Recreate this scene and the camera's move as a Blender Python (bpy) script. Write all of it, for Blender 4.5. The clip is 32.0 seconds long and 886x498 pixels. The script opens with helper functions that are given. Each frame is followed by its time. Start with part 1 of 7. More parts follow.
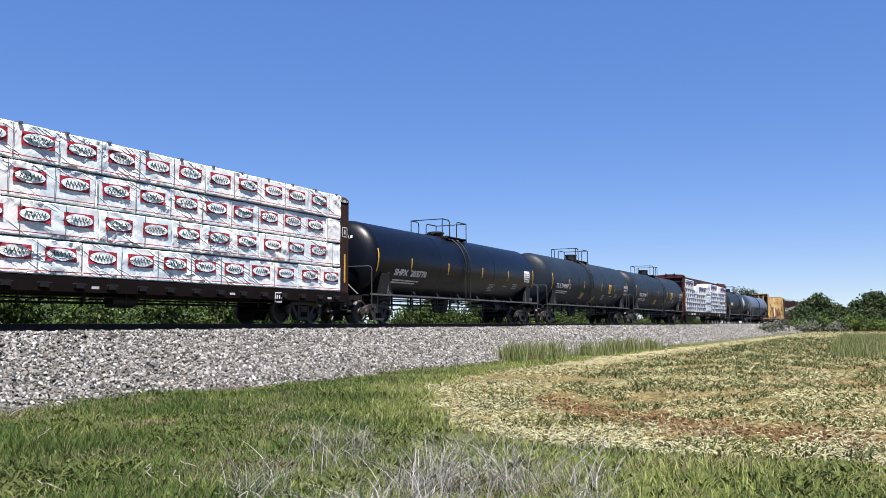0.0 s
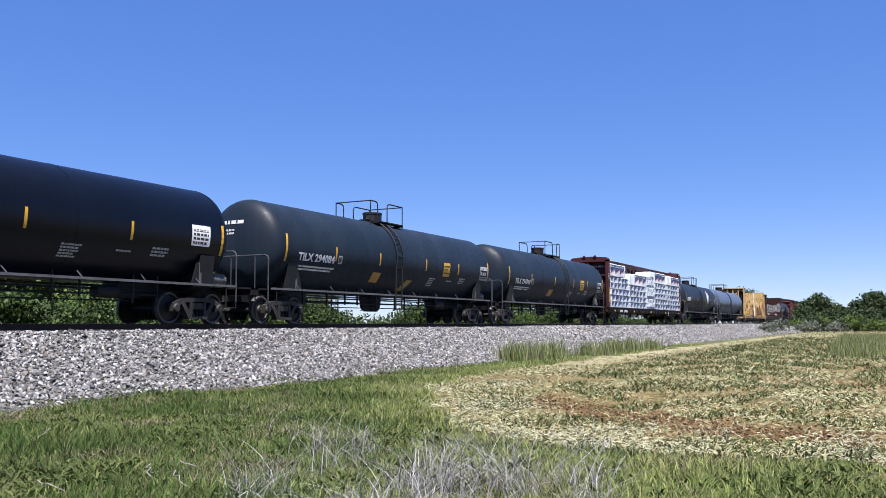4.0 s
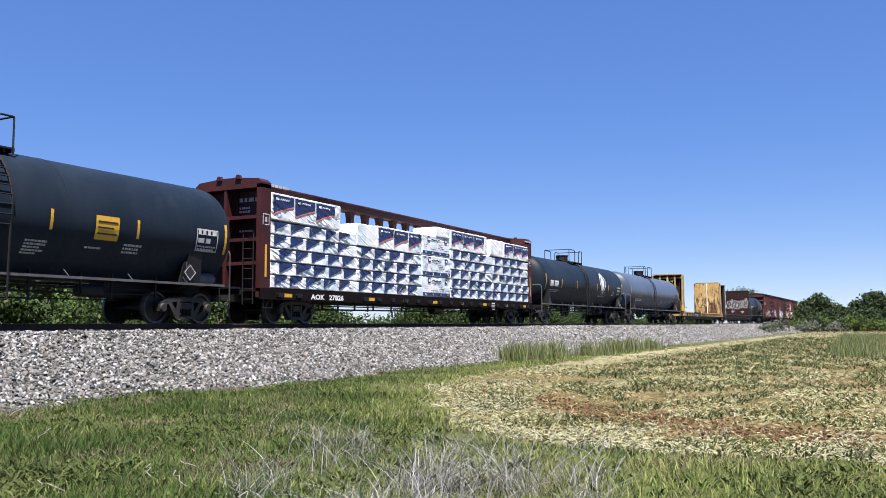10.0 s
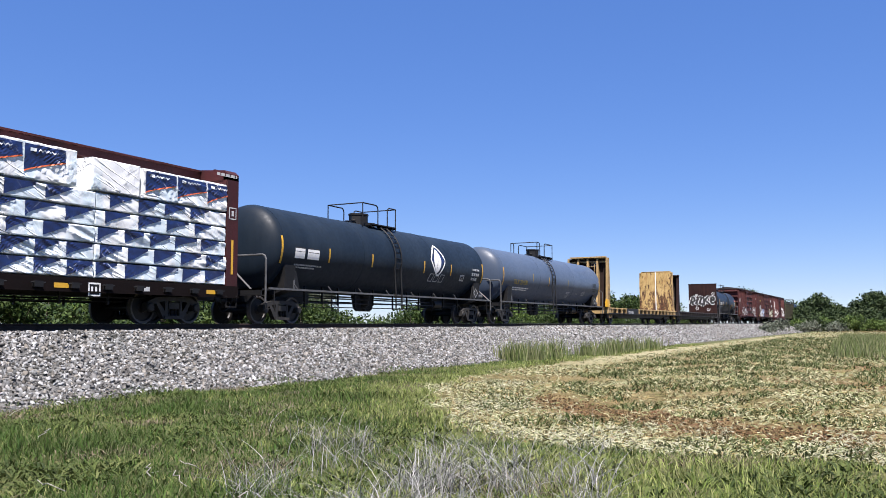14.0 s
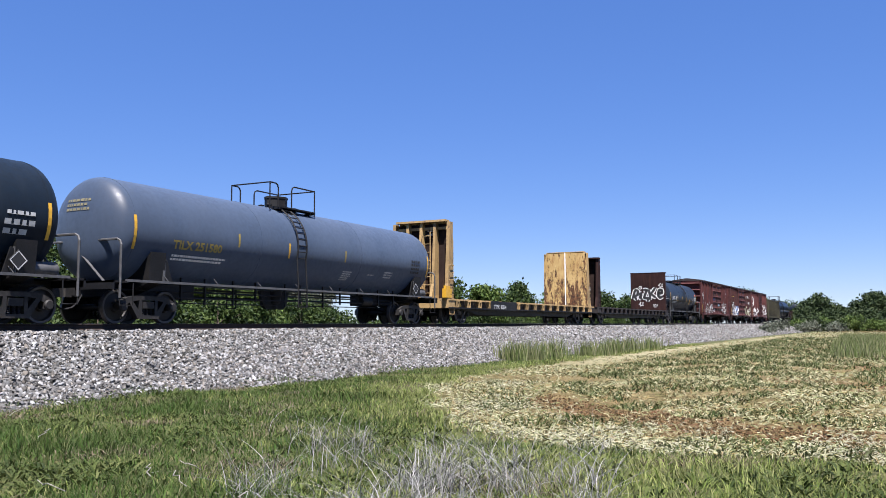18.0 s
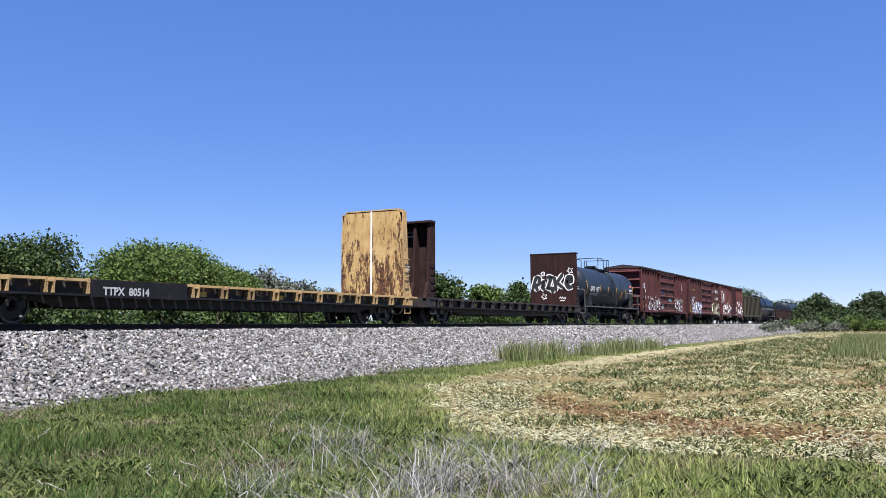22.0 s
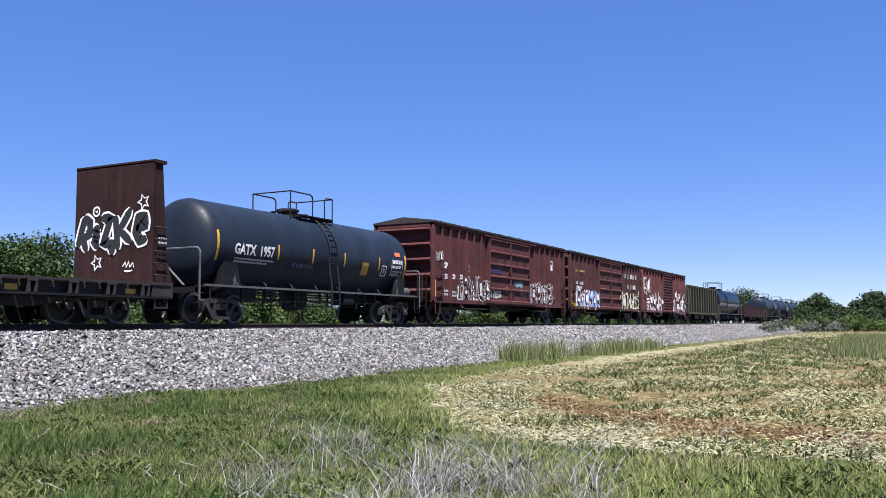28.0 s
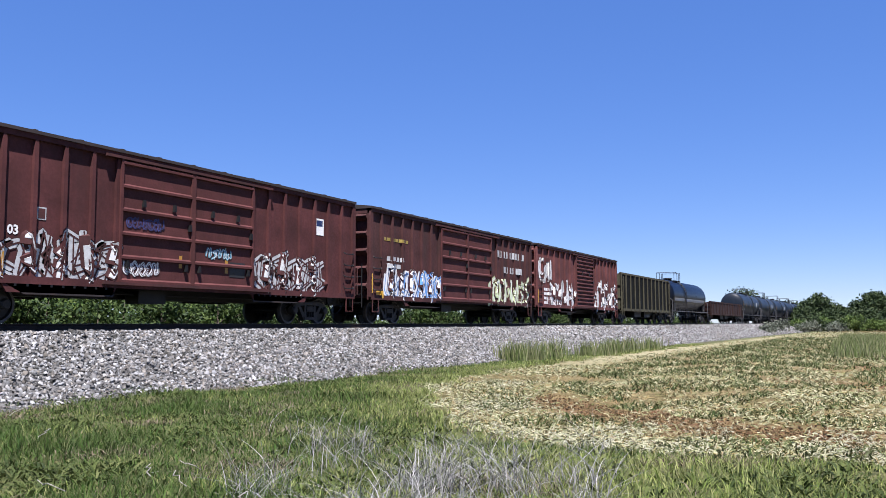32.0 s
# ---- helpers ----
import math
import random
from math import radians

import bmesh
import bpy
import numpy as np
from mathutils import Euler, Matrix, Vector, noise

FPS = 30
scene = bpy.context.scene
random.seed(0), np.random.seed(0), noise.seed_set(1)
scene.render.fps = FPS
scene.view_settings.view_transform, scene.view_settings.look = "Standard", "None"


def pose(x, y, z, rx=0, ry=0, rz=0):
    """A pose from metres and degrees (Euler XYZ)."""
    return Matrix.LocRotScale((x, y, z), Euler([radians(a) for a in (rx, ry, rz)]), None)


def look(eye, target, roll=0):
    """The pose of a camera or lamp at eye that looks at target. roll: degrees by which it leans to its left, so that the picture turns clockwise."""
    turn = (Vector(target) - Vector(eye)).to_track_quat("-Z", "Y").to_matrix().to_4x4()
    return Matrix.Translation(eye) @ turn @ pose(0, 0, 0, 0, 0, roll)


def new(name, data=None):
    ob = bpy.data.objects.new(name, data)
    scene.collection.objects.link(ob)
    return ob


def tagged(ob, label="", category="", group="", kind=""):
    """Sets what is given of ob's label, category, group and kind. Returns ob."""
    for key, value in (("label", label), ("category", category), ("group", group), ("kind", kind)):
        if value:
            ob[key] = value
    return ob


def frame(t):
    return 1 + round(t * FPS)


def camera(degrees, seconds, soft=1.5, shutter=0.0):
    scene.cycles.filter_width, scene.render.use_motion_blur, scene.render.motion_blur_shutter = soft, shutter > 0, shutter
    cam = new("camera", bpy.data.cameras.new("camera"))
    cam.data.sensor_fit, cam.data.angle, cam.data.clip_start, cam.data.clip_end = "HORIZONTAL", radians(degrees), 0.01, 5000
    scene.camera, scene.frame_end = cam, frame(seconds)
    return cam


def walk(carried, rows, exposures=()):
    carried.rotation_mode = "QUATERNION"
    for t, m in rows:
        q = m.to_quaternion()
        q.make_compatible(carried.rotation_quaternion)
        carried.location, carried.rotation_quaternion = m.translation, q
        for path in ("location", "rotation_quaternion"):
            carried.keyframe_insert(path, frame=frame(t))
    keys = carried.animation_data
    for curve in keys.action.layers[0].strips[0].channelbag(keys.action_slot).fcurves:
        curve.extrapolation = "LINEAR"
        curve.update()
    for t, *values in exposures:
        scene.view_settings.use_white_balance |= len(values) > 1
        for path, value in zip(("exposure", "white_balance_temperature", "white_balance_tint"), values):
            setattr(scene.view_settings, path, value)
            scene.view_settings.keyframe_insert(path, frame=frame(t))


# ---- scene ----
# ---- camera: it stands still beside the line, eye level with the rail heads ----
TRACK_Y = 19.35      # lateral distance of the track's centre line
EYE_Z = -0.07        # the rail heads are at z = 0
cam = camera(53.93, 32.0, soft=0.6)
AIM = (math.cos(radians(27.34)), math.sin(radians(27.34)), math.tan(radians(4.995)) + EYE_Z)
walk(cam, [(0.0, look((0, 0, EYE_Z), AIM, -0.23)), (32.0, look((0, 0, EYE_Z), AIM, -0.23))],
     [(0.0, 1.73, 6510, 13.5), (1.0, 1.73, 6430, 14.2), (2.3, 1.73, 6050, 17.6), (6.0, 1.73, 6050, 17.6), (9.0, 1.73, 6270, 15.6), (12.0, 1.73, 6430, 14.2),
      (14.0, 1.73, 6270, 15.6), (17.0, 1.73, 6170, 16.5), (20.0, 1.73, 6170, 16.5), (24.0, 1.73, 6070, 17.4), (30.0, 1.73, 6000, 18.1), (32.0, 1.73, 6030, 17.9)])

# how far the train has rolled (metres) at each time (seconds)
TRAVEL = [(0, 0.00), (1, 6.28), (2, 12.59), (3, 18.91), (6, 38.21), (7, 44.47), (8, 50.63), (9, 56.94), (10, 63.55),
          (11, 69.82), (12, 75.91), (13, 81.97), (14, 88.16), (17, 106.69), (18, 112.87), (19, 119.01), (20, 124.99), (21, 131.25),
          (22, 137.08), (23, 142.92), (24, 148.84), (25, 154.50), (28, 172.50), (29, 178.25), (30, 184.04), (31, 190.11), (32, 195.83)]

# ---- daylight ----
SUN_WAY = Vector((-0.33, -0.24, 0.91)).normalized()     # from the place towards the sun
world = bpy.data.worlds.new("clear_sky")
scene.world = world
world.use_nodes = True
wn = world.node_tree.nodes
sky = wn.new("ShaderNodeTexSky")
sky.sky_type = 'NISHITA'
sky.sun_disc = False
sky.sun_elevation = math.asin(SUN_WAY.z)
sky.sun_rotation = math.atan2(SUN_WAY.x, SUN_WAY.y)
sky.air_density, sky.dust_density, sky.ozone_density = 0.8, 0.0, 5.0
wn["Background"].inputs["Strength"].default_value = 0.0768
deep = wn.new("ShaderNodeHueSaturation")
deep.inputs["Hue"].default_value, deep.inputs["Saturation"].default_value = 0.515, 1.41
flat = wn.new("ShaderNodeGamma")
flat.inputs["Gamma"].default_value = 0.7
world.node_tree.links.new(sky.outputs[0], flat.inputs["Color"])
world.node_tree.links.new(flat.outputs[0], deep.inputs["Color"])
even = wn.new("ShaderNodeMix")
even.data_type = 'RGBA'
even.inputs[0].default_value, even.inputs[7].default_value = 0.30, (0.53, 1.12, 2.9, 1)
world.node_tree.links.new(deep.outputs[0], even.inputs[6])
world.node_tree.links.new(even.outputs[2], wn["Background"].inputs["Color"])
sun = new("sun", bpy.data.lights.new("sun", 'SUN'))
sun.data.energy, sun.data.angle, sun.data.color = 5.0, radians(0.5), (1.0, 0.95, 0.87)
sun.matrix_world = look(SUN_WAY * 100, (0, 0, 0))

# ---- materials ----
def links(m):
    m.use_nodes = True
    t = m.node_tree
    return t.nodes, t.links, t.nodes["Principled BSDF"]


def ramp(n, l, source, a, b, ca=(0, 0, 0, 1), cb=(1, 1, 1, 1)):
    r = n.new("ShaderNodeValToRGB")
    r.color_ramp.elements[0].position, r.color_ramp.elements[1].position = a, b
    r.color_ramp.elements[0].color, r.color_ramp.elements[1].color = ca, cb
    l.new(source, r.inputs[0])
    return r.outputs[0]


def noisy(n, l, space, scale, detail=4, rough=0.6, stretch=(1, 1, 1)):
    mp = n.new("ShaderNodeMapping")
    mp.inputs["Scale"].default_value = stretch
    l.new(space, mp.inputs[0])
    k = n.new("ShaderNodeTexNoise")
    k.inputs["Scale"].default_value, k.inputs["Detail"].default_value = scale, detail
    k.inputs["Roughness"].default_value = rough
    l.new(mp.outputs[0], k.inputs["Vector"])
    return k.outputs["Fac"]


def blend(n, l, fac, a, b, how='MIX'):
    x = n.new("ShaderNodeMix")
    x.data_type, x.blend_type = 'RGBA', how
    for socket, v in ((x.inputs[0], fac), (x.inputs[6], a), (x.inputs[7], b)):
        if isinstance(v, (int, float)):
            socket.default_value = v
        elif isinstance(v, tuple):
            socket.default_value = (*v[:3], 1)
        else:
            l.new(v, socket)
    return x.outputs[2]


def surface(name, col, rough=0.6, metal=0.0, var=0.25, scale=1.5, grime=None, grime_at=(0.5, 0.7), streak=False,
            bump=0.0, bump_scale=30.0, each=0.0, grime_scale=2.0, spec=0.5, grime_rough=0.7, chalky=0.0):
    """A worn painted, rusted, wooden or earthen surface: tone varies at two scales, with patches or streaks of grime."""
    m = bpy.data.materials.new(name)
    n, l, b = links(m)
    at = n.new("ShaderNodeTexCoord").outputs["Object"]
    dark, light = tuple(c * (1 - var) for c in col), tuple(min(1, c * (1 + var)) for c in col)
    big = noisy(n, l, at, scale)
    c = blend(n, l, ramp(n, l, big, 0.3, 0.7), dark, light)
    fine = noisy(n, l, at, scale * 14, 3)
    c = blend(n, l, ramp(n, l, fine, 0.35, 0.65, (0, 0, 0, 1), (0.35, 0.35, 0.35, 1)), c, tuple(x * 0.6 for x in col))
    if grime:
        g = noisy(n, l, at, grime_scale, 6 if grime_rough < 0.8 else 10, grime_rough, (1, 1, 0.12 if streak is True else streak) if streak else (1, 1, 1))
        c = blend(n, l, ramp(n, l, g, *grime_at), c, grime)
    if each:
        r = n.new("ShaderNodeObjectInfo").outputs["Random"]
        hv = n.new("ShaderNodeHueSaturation")
        l.new(ramp(n, l, r, 0, 1, (1 - each, 1 - each, 1 - each, 1), (1 + each, 1 + each, 1 + each, 1)), hv.inputs["Value"])
        l.new(c, hv.inputs["Color"])
        c = hv.outputs[0]
    l.new(c, b.inputs["Base Color"])
    b.inputs["Metallic"].default_value = metal
    b.inputs["Diffuse Roughness"].default_value = chalky
    b.inputs["Specular IOR Level"].default_value = spec
    l.new(ramp(n, l, fine, 0.3, 0.7, (rough * 0.85,) * 3 + (1,), (min(1, rough * 1.15),) * 3 + (1,)), b.inputs["Roughness"])
    if bump:
        k = n.new("ShaderNodeBump")
        k.inputs["Strength"].default_value, k.inputs["Distance"].default_value = bump, 0.02
        l.new(noisy(n, l, at, bump_scale, 4), k.inputs["Height"])
        l.new(k.outputs[0], b.inputs["Normal"])
    return m


TANK_BLACK = surface("tank_black_paint", (0.0018, 0.0034, 0.0082), 0.36, var=0.2, scale=0.6, grime=(0.0032, 0.005, 0.0098), grime_at=(0.45, 0.95), streak=True, spec=0.2, grime_scale=0.8, chalky=1.0)
TANK_SATIN = surface("tank_satin_black_paint", (0.0093, 0.0159, 0.026), 0.5, var=0.16, scale=0.5, grime=(0.0166, 0.0245, 0.0355), grime_at=(0.46, 0.80), streak=True, spec=0.12, grime_scale=0.8, chalky=1.0)
TANK_DUSTY = surface("tank_dusty_black_paint", (0.0117, 0.018, 0.0289), 0.46, var=0.16, scale=0.5, grime=(0.0206, 0.0276, 0.0397), grime_at=(0.46, 0.82), streak=True, spec=0.12, grime_scale=0.8, chalky=1.0)
TANK_GREY = surface("tank_faded_grey_paint", (0.0496, 0.0699, 0.1086), 0.45, var=0.14, scale=0.5, grime=(0.0647, 0.0841, 0.1225), grime_at=(0.4, 1.0), streak=True, spec=0.22, grime_scale=0.8, chalky=1.0)
BLACK_STEEL = surface("black_painted_steel", (0.0041, 0.0041, 0.0046), 0.6, var=0.4, scale=2, grime=(0.0151, 0.0122, 0.0105), grime_at=(0.52, 0.9), spec=0.3)
RAIL_PAINT = surface("scuffed_black_handrail", (0.05661, 0.05661, 0.05766), 0.5, var=0.4, scale=4)
DULL_RAIL = surface("dull_black_handrail", (0.0249, 0.0249, 0.0257), 0.5, var=0.4, scale=4)
# sill red darkened for grime and for shade put into the colour
SILL_DARK = surface("shaded_grimy_red_sill", (0.0036, 0.0014, 0.0013), 0.8, spec=0.12, var=0.4, scale=2, grime=(0.011, 0.0048, 0.004), grime_at=(0.58, 0.85))
GRIMY_STEEL = surface("grimy_cast_steel", (0.006696, 0.00589, 0.005208), 0.7, var=0.5, scale=3, grime=(0.0315, 0.02666, 0.02226), grime_at=(0.48, 0.75), each=0.3, grime_scale=5)
WHEEL_STEEL = surface("rolling_wheel_steel", (0.00812, 0.007, 0.00637), 0.6, 0.2, var=0.4, scale=3)
RIM_STEEL = surface("worn_wheel_rim_steel", (0.0697, 0.0627, 0.0581), 0.5, 0.4, var=0.4, scale=5)
RAIL_STEEL = surface("rusty_rail_steel", (0.02241, 0.0131, 0.008955), 0.85, 0.1, var=0.4, scale=4)
RAIL_HEAD = surface("polished_rail_head", (0.3735, 0.3569, 0.3486), 0.3, 0.9, var=0.1)
RED_CAR = surface("oxide_red_car_paint", (0.0330, 0.0050, 0.0052), 0.6, spec=0.3, var=0.3, scale=1.2, grime=(0.0200, 0.0085, 0.0075), grime_at=(0.5, 0.8), streak=True)
BOX_RED = surface("weathered_boxcar_red", (0.0603, 0.019, 0.0184), 0.8, spec=0.2, var=0.42, scale=0.9, grime=(0.0349, 0.0141, 0.013), grime_at=(0.5, 0.85), streak=True)
BOX_BROWN = surface("dark_boxcar_brown", (0.053, 0.0189, 0.0183), 0.8, spec=0.2, var=0.42, scale=0.9, grime=(0.0284, 0.0164, 0.0145), grime_at=(0.42, 0.75), streak=True)
BOX_DOOR = surface("boxcar_door_red", (0.0638, 0.0201, 0.019), 0.8, spec=0.2, var=0.3, scale=1.4, grime=(0.0522, 0.019, 0.0152), grime_at=(0.5, 0.8), streak=True)
BOX_BRIGHT = surface("faded_boxcar_red", (0.0883, 0.0309, 0.0291), 0.8, spec=0.2, var=0.42, scale=0.9, grime=(0.0631, 0.0221, 0.0189), grime_at=(0.5, 0.85), streak=True)
BOX_ROOF = surface("tarred_boxcar_roof", (0.0156, 0.0091, 0.0085), 0.8, var=0.4, scale=1.5)
def flaking_material():
    """Yellow paint that has flaked off in ragged upright patches, with rust run down below them."""
    m = bpy.data.materials.new("flaking_yellow_paint")
    n, l, b = links(m)
    at = n.new("ShaderNodeTexCoord").outputs["Object"]
    c = blend(n, l, ramp(n, l, noisy(n, l, at, 1.2), 0.3, 0.7), (0.2739, 0.1784, 0.0622), (0.3901, 0.2781, 0.1162))
    c = blend(n, l, ramp(n, l, noisy(n, l, at, 5.0, 6, 0.75, (1, 1, 0.25)), 0.50, 0.70), c, (0.2158, 0.1079, 0.0373))
    z = n.new("ShaderNodeSeparateXYZ")
    l.new(at, z.inputs[0])
    low = n.new("ShaderNodeMapRange")          # knocks from loads are thickest in the lower two thirds
    low.inputs["From Min"].default_value, low.inputs["From Max"].default_value = 1.3, 4.4
    low.inputs["To Min"].default_value, low.inputs["To Max"].default_value = 0.055, -0.035
    l.new(z.outputs[2], low.inputs[0])
    worn = n.new("ShaderNodeMath")
    worn.operation = 'ADD'
    l.new(noisy(n, l, at, 3.6, 10, 0.82, (1, 1, 0.30)), worn.inputs[0])
    l.new(low.outputs[0], worn.inputs[1])
    flake = ramp(n, l, worn.outputs[0], 0.506, 0.53)
    c = blend(n, l, flake, c, blend(n, l, ramp(n, l, noisy(n, l, at, 9, 4), 0.4, 0.6), (0.0291, 0.0149, 0.0083), (0.0954, 0.0398, 0.0166)))
    l.new(c, b.inputs["Base Color"])
    b.inputs["Roughness"].default_value = 0.75
    b.inputs["Specular IOR Level"].default_value = 0.25
    k = n.new("ShaderNodeBump")
    k.inputs["Strength"].default_value, k.inputs["Distance"].default_value = 0.6, -0.02
    l.new(flake, k.inputs["Height"])
    l.new(k.outputs[0], b.inputs["Normal"])
    return m


YELLOW_CAR = flaking_material()
YELLOW_DECK = surface("dirty_yellow_paint", (0.3028, 0.2019, 0.082), 0.75, var=0.25, scale=2, grime=(0.0631, 0.0378, 0.0252), grime_at=(0.535, 0.60), grime_scale=4.5, grime_rough=0.88, streak=0.5, each=0.25)
YELLOW_SILL = surface("sooty_yellow_sill_paint", (0.20, 0.135, 0.05), 0.8, var=0.35, scale=1.5, grime=(0.018, 0.012, 0.008), grime_at=(0.31, 0.47), grime_scale=2.2, grime_rough=0.75)
BROWN_CAR = surface("rusty_brown_paint", (0.01777, 0.0075, 0.006375), 0.85, spec=0.2, var=0.35, scale=1.1, grime=(0.03547, 0.01275, 0.007125), grime_at=(0.5, 0.75), streak=True, grime_scale=4)
PLATE_BROWN = surface("dark_rust_brown_plate", (0.0182, 0.0076, 0.0071), 0.85, spec=0.15, var=0.35, scale=1.1, grime=(0.0378, 0.0151, 0.0101), grime_at=(0.5, 0.8), streak=True, grime_scale=5)
# shade behind the bulkhead posts as a dark colour, with rust streaks
RECESS_SHADE = surface("recess_shade_sheet", (0.0232, 0.0149, 0.0124), 0.9, spec=0.1, var=0.4, scale=2, grime=(0.0747, 0.0415, 0.0208), grime_at=(0.55, 0.75), streak=0.4)
BROWN_DARK = surface("rusty_and_shaded_steel", (0.0126, 0.0082, 0.0079), 0.8, var=0.4, scale=2, grime=(0.0315, 0.0158, 0.011), grime_at=(0.55, 0.8), each=0.3)
HOPPER = surface("dull_olive_grey_paint", (0.053, 0.050, 0.031), 0.8, spec=0.15, var=0.3, scale=1, grime=(0.032, 0.027, 0.02), grime_at=(0.45, 0.75), streak=True)
# near-black olive: shadow between the hopper's ribs put into the sheet's colour
HOPPER_SHEET = surface("shadowed_olive_sheet", (0.0045, 0.005, 0.004), 0.85, spec=0.08, var=0.3, scale=1)
DECK_WOOD = surface("weathered_deck_planks", (0.1328, 0.1079, 0.083), 0.9, var=0.35, scale=3, bump=0.3, each=0.2)
WHITE_MARK = surface("white_stencil_paint", (0.6225, 0.6225, 0.6059), 0.6, var=0.08)
DIM_MARK = surface("faded_white_stencil", (0.3486, 0.3569, 0.3569), 0.7, var=0.25, scale=6)
YELLOW_MARK = surface("yellow_reflective_strip", (0.4731, 0.2649, 0.0189), 0.45, var=0.12, scale=3)
OCHRE_MARK = surface("ochre_placard", (0.3154, 0.164, 0.0189), 0.5, var=0.15, scale=5)
DIM_YELLOW = surface("faded_yellow_stencil", (0.2324, 0.1743, 0.0332), 0.6, var=0.2)
FADED_BLUE = surface("faded_blue_spray_paint", (0.0291, 0.0373, 0.1328), 0.7, var=0.35, scale=4)
TEAL_MARK = surface("teal_spray_paint", (0.0664, 0.1992, 0.2656), 0.6, var=0.35, scale=3)
BLUE_MARK = surface("blue_spray_paint", (0.083, 0.2324, 0.5146), 0.6, var=0.35, scale=3)
GREEN_MARK = surface("pale_green_spray_paint", (0.415, 0.4814, 0.2739), 0.6, var=0.3, scale=3)
RED_MARK = surface("red_print", (0.249, 0.0116, 0.0208), 0.5, var=0.1, scale=4)
GREEN_PRINT = surface("dark_green_print", (0.01, 0.0415, 0.0332), 0.5, var=0.1)
BLACK_MARK = surface("black_spray_paint", (0.01, 0.01, 0.01), 0.6, var=0.2)
ORANGE_MARK = surface("orange_sticker", (0.6225, 0.1162, 0.0332), 0.5, var=0.1)
FAINT_MARK = surface("faint_yellowish_stencil", (0.1411, 0.1286, 0.0747), 0.7, var=0.25, scale=6)
STRAP = surface("dark_strapping", (0.0581, 0.0581, 0.0622), 0.5, var=0.2)


def wrap_material():
    """White plastic wrap: pale blue panels, pulled creases in two directions."""
    m = bpy.data.materials.new("creased_white_plastic_wrap")
    n, l, b = links(m)
    at = n.new("ShaderNodeTexCoord").outputs["Object"]
    c = blend(n, l, ramp(n, l, noisy(n, l, at, 1.1, 3, 0.6, (1, 1, 0.35)), 0.46, 0.58), (0.60, 0.605, 0.60), (0.44, 0.51, 0.55))
    c = blend(n, l, ramp(n, l, noisy(n, l, at, 9, 4), 0.52, 0.75), c, (0.67, 0.675, 0.67))
    heights = []
    for turn, size in ((38, 5.0), (-52, 4.0), (80, 3.0)):
        mp = n.new("ShaderNodeMapping")
        mp.inputs["Rotation"].default_value = (0, radians(turn), 0)
        l.new(at, mp.inputs[0])
        mp2 = n.new("ShaderNodeMapping")
        mp2.inputs["Scale"].default_value = (0.22, 1, 1.6)
        l.new(mp.outputs[0], mp2.inputs[0])
        k = n.new("ShaderNodeTexNoise")
        k.inputs["Scale"].default_value, k.inputs["Detail"].default_value, k.inputs["Distortion"].default_value = size, 3, 0.6
        l.new(mp2.outputs[0], k.inputs["Vector"])
        heights.append(ramp(n, l, k.outputs["Fac"], 0.40, 0.60))
    h = blend(n, l, 0.5, blend(n, l, 0.5, heights[0], heights[1]), heights[2])
    crease = blend(n, l, ramp(n, l, noisy(n, l, at, 0.9, 2), 0.42, 0.6), (0.5, 0.5, 0.5), h)
    # taut slanting pleats: thin ridges that run down along the pack
    slant = n.new("ShaderNodeCombineXYZ")
    for socket, way in zip(slant.inputs, ((0.11, 0, -0.05), (0, 1, 0), (0.42, 0, 1.0))):
        d = n.new("ShaderNodeVectorMath")
        d.operation = 'DOT_PRODUCT'
        d.inputs[1].default_value = way
        l.new(at, d.inputs[0])
        l.new(d.outputs["Value"], socket)
    pleat = noisy(n, l, slant.outputs[0], 3.3, 2, 0.5)
    ridge = blend(n, l, ramp(n, l, pleat, 0.50, 0.535), ramp(n, l, pleat, 0.465, 0.50), (0, 0, 0))
    ridge = blend(n, l, ramp(n, l, noisy(n, l, at, 0.5, 2), 0.40, 0.56), (0, 0, 0), ridge)
    crease = blend(n, l, 0.68, crease, ridge)
    k = n.new("ShaderNodeBump")
    k.inputs["Strength"].default_value, k.inputs["Distance"].default_value = 0.9, 0.05
    l.new(crease, k.inputs["Height"])
    l.new(k.outputs[0], b.inputs["Normal"])
    l.new(c, b.inputs["Base Color"])
    b.inputs["Roughness"].default_value = 0.32
    return m


WRAP = wrap_material()


def navy_material():
    """Navy ink on plastic: pale streaks paint the glare along pulled creases into it."""
    m = bpy.data.materials.new("glare_streaked_navy_print")
    n, l, b = links(m)
    at = n.new("ShaderNodeTexCoord").outputs["Object"]
    c = blend(n, l, ramp(n, l, noisy(n, l, at, 5, 3), 0.3, 0.7), (0.005, 0.011, 0.045), (0.010, 0.021, 0.085))
    for turn, size in ((40, 6.0), (-48, 5.0)):
        mp = n.new("ShaderNodeMapping")
        mp.inputs["Rotation"].default_value = (0, radians(turn), 0)
        l.new(at, mp.inputs[0])
        c = blend(n, l, ramp(n, l, noisy(n, l, mp.outputs[0], size, 3, 0.5, (0.16, 1, 1.7)), 0.66, 0.74), c, (0.249, 0.2739, 0.332))
    l.new(c, b.inputs["Base Color"])
    b.inputs["Roughness"].default_value = 0.35
    return m


NAVY_PRINT = navy_material()

